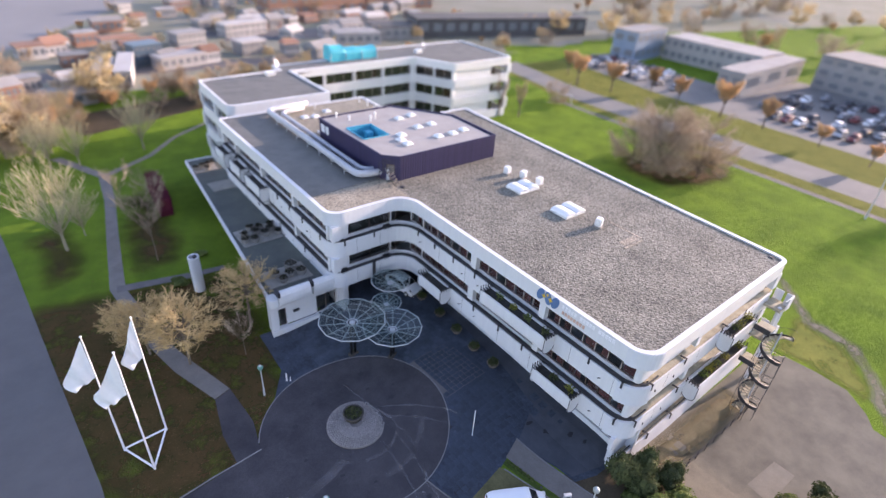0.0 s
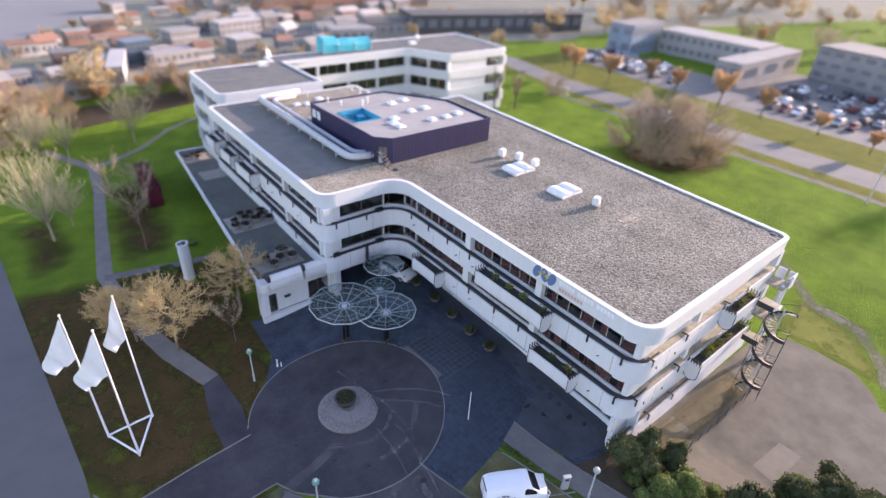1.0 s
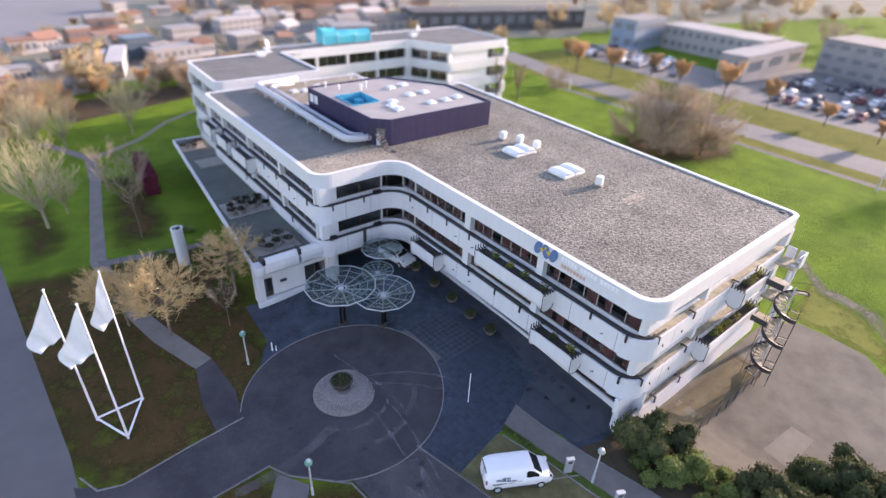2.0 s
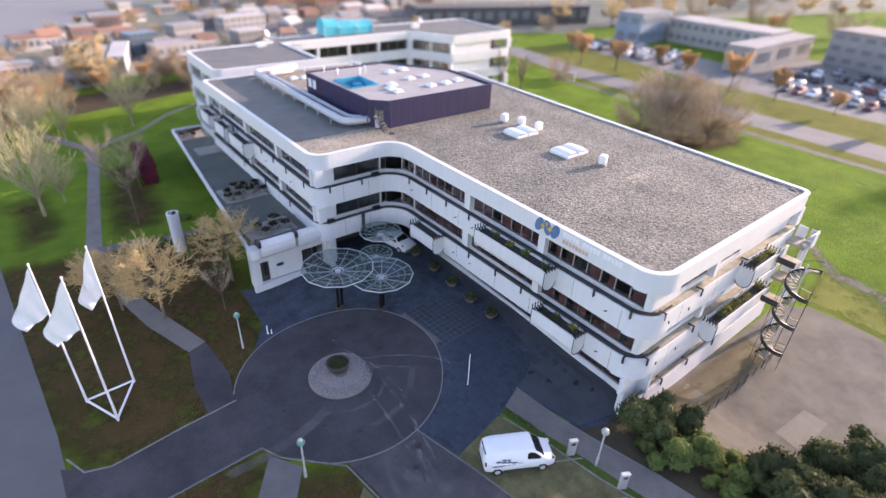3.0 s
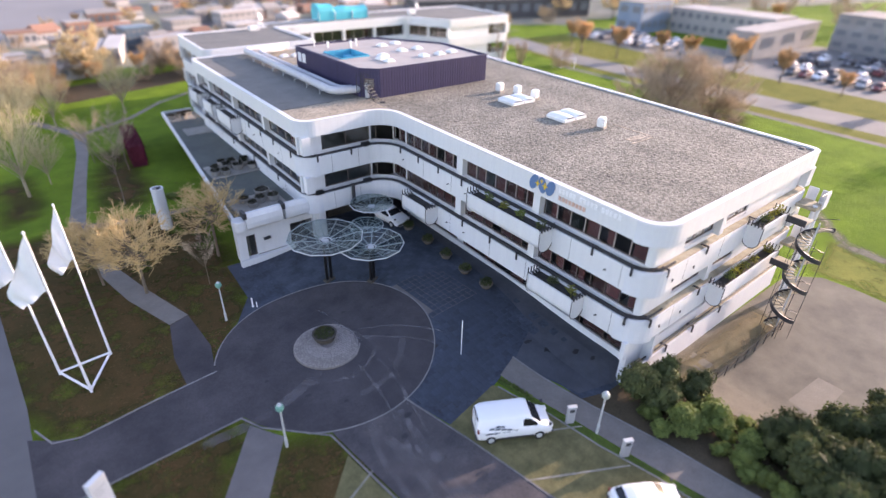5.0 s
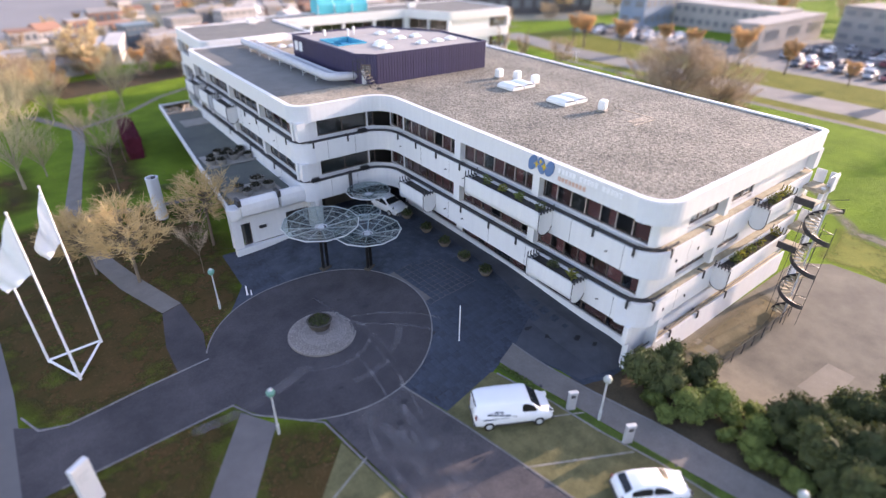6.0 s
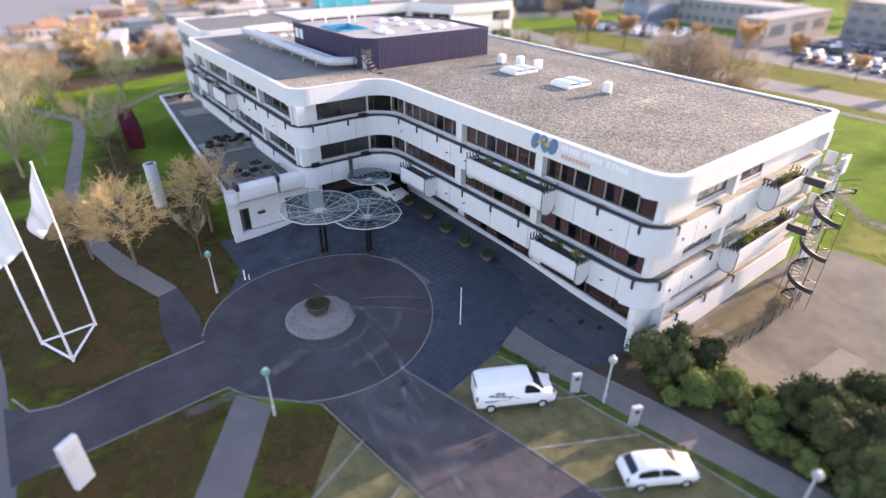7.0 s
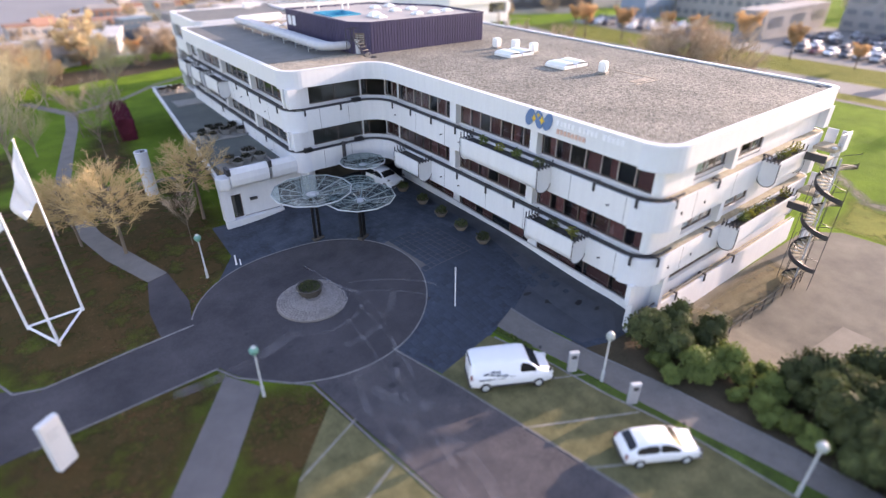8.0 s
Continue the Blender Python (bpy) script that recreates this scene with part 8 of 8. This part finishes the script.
# ---- paving slabs with pale joints, and court drains ----
def slab_field():
    ob = tagged(new("paving_field"), "dark blue-grey square paving slabs with worn joints in the forecourt", "paving", kind="structure")
    m = pose(-5.9, 12.6, 0, 0, 0, 4)
    bm = bmesh.new()
    s = 0.5
    poly = [(m @ Vector((x, y, 0))).to_2d()[:] for x, y in ((-0.04, -0.04), (4.52, -0.04), (4.52, 5.02), (-0.04, 5.02))]
    sheet(bm, [tuple(p) for p in poly], 0.028, 0.5)
    part("joint_bed", bm, FOOTPATH, ob, "pale jointing sand")
    b2 = bmesh.new()
    bev_box(b2, 0, 0, -0.04, s - 0.035, s - 0.035, 0.012, 0.008)
    me = mesh_of(b2, "paver")
    me.materials.append(PAVER)
    rng = random.Random(51)
    cells = []
    for i in range(-12, 16):
        for j in range(-16, 30):
            p = m @ Vector((i * s, j * s, 0))
            c = p + Vector((0.25, 0.25, 0))
            if math.hypot(c.x - RC[0], c.y - RC[1]) < 7.85 or c.y < (4.75 + (c.x + 10.5) * 0.22 if c.x < -6.4 else 5.8 + (c.x + 6.4) * 0.3) or c.x < -11.0 + (7.9 - c.y) * 0.25:
                continue
            edge = -0.7 + (c.y - 8.0) * 0.1 if c.y > 8 else -4.2 + (c.y - 6.2) * 1.85
            if c.x > edge or c.y > 26:
                continue
            e = (ground_z(p.x, p.y), ground_z(p.x + 0.5, p.y), ground_z(p.x, p.y + 0.5))
            cells.append((p, e))
    cells.sort(key=lambda q: q[0].y + 0.3 * q[0].x)
    tw = Twigs()
    for k, (p, e) in enumerate(cells):
        mm = Matrix.Translation((p.x, p.y, e[0] + 0.030 + rng.uniform(-0.003, 0.003))) @ Euler((math.atan((e[2] - e[0]) / 0.5), -math.atan((e[1] - e[0]) / 0.5), radians(4))).to_matrix().to_4x4()
        if k < 300:
            part("paver", me, PAVER, ob).matrix_basis = mm
        else:
            n = len(tw.v)
            tw.v += [mm @ Vector(q) for q in ((0, 0, 0), (0.485, 0, 0), (0.485, 0.485, 0), (0, 0.485, 0), (0.008, 0.008, 0.012), (0.477, 0.008, 0.012), (0.477, 0.477, 0.012), (0.008, 0.477, 0.012))]
            tw.f += [tuple(n + q for q in f) for f in ((4, 5, 6, 7), (0, 1, 5, 4), (1, 2, 6, 5), (2, 3, 7, 6), (3, 0, 4, 7))]
    rest = part("pavers", tw.mesh("pavers", PAVER_FIELD), PAVER_FIELD, ob)
    tagged(rest, "", kind="stuff")


slab_field()


def stain(name, x, y, r, seed, mat, label, dz=0.05):
    rng = random.Random(seed)
    laid(name, [(x + r * rng.uniform(0.5, 1.1) * math.cos(2 * math.pi * i / 14), y + r * 0.7 * rng.uniform(0.5, 1.1) * math.sin(2 * math.pi * i / 14)) for i in range(14)], dz, mat, label, "stain", cell=2)


STAIN = material("oil_stain", (0.009, 0.009, 0.012), 0.6, second=(0.016, 0.016, 0.02), scale=2)
for i, q in enumerate(((-10.0, 5.8, 0.6), (-9.4, 5.5, 0.45), (-9.6, 9.4, 0.25), (-9.0, 10.6, 0.2), (-3.4, 9.0, 0.3), (-2.8, 8.2, 0.35), (-12.4, 24.0, 0.5), (-11.6, 24.8, 0.4), (-1.6, 6.8, 0.6), (-0.8, 5.6, 0.7), (-5.6, 12.4, 0.22), (-4.9, 14.8, 0.25), (-6.4, 17.3, 0.2), (-3.6, 18.6, 0.28), (-6.9, 20.4, 0.3), (-7.4, 10.2, 0.24), (-5.1, 9.3, 0.2), (-4.2, 22.3, 0.3), (-8.3, 22.6, 0.25), (0.2, 4.2, 0.35), (0.6, 3.0, 0.25))):
    stain("stain", *q, i, STAIN, "dark damp stain on the paving", 0.030)
for i, q in enumerate(((-9.5, 15.6, 0.35), (-17.2, 17.6, 0.3), (-12.2, 6.6, 0.35), (-13.2, 5.4, 0.3), (-16.3, 11.6, 0.25), (-17.9, 14.3, 0.2), (-15.0, 18.9, 0.22), (-10.6, 17.6, 0.18), (-11.4, 11.9, 0.2), (-9.4, 13.2, 0.25), (-10.2, 19.4, 0.3), (-14.6, 9.8, 0.18), (-8.7, 16.6, 0.16))):
    stain("stain", *q, 40 + i, STAIN, "dark oil stain on the asphalt", 0.052)


# ---- tyre scuffs on the asphalt ----
def scuff(cx, cy, r, a0, a1, w, dz=0.049):
    outer, inner = ring(cx, cy, r + w / 2, 18, a0, a1), ring(cx, cy, r - w / 2, 18, a0, a1)
    laid("tyre_scuff", outer + inner[::-1], dz, SCUFF, "pale worn tyre marks on the asphalt", "stain", cell=2)


for q in ((-13.25, 14.95, 5.2, -95, -30, 0.5), (-21, 24.0, 12.5, 262, 300, 0.7), (-18, 4, 12.5, 30, 75, 0.25), (-17, 4, 12.9, 30, 72, 0.2), (-20, 12, 9.5, -30, 40, 0.22), (-40, 12, 27.6, -16, 12, 0.2), (-41, 12, 29.9, -14, 14, 0.22), (-13.25, 14.95, 3.4, 215, 320, 0.35)):
    scuff(*q)
for q in ((-24, 3.5, 10.2, -12, 22, 0.7), (-30, 0.5, 17.2, -18, 16, 0.6), (-2, 5, 10.6, 168, 192, 0.5), (-26, 2.0, 12.6, -14, 24, 0.3), (-31, 0.5, 17.0, -20, 14, 0.25), (-3, 3, 12.2, 160, 195, 0.35), (-4, 2, 9.4, 150, 200, 0.25)):
    scuff(*q, 0.037)


# ---- fallen leaves ----
def fallen_leaves():
    rng = random.Random(77)
    tw = Twigs()
    spots = ((-24.5, 29.5, 7.5, 1500), (-17.5, 30.5, 5.0, 700), (-23.5, 9.0, 4.0, 500), (-18.3, 5.8, 2.6, 400), (-26.5, 53.0, 8.0, 700), (-19.0, 50.0, 5.0, 600), (-25.0, 19.5, 4.5, 500), (-18.8, 20.5, 2.2, 200), (-4.9, 1.0, 0.5, 80))
    for x, y, r, n in spots:
        for i in range(n):
            a, q = rng.uniform(0, 6.28), r * math.sqrt(rng.random())
            px_, py_ = x + q * math.cos(a), y + q * math.sin(a)
            k = len(tw.v)
            s, t = rng.uniform(0.035, 0.075), rng.uniform(0, 6.28)
            z = ground_z(px_, py_) + 0.014
            for j, m in ((0, 1.0), (1, 0.6), (2, 1.0), (3, 0.6)):
                tw.v.append(Vector((px_ + s * m * math.cos(t + j * 1.571), py_ + s * m * math.sin(t + j * 1.571), z + rng.uniform(0, 0.006))))
            tw.f.append((k, k + 1, k + 2, k + 3))
    ob = part("fallen_leaves", tw.mesh("fallen_leaves", DEAD_LEAF), DEAD_LEAF)
    tagged(ob, "brown and tan fallen leaves scattered over the lawn", "leaves", kind="stuff")


DEAD_LEAF = material("dead_leaves", (0.17, 0.105, 0.05), 0.9, second=(0.10, 0.06, 0.03), scale=1.5, spec=0.1)
fallen_leaves()
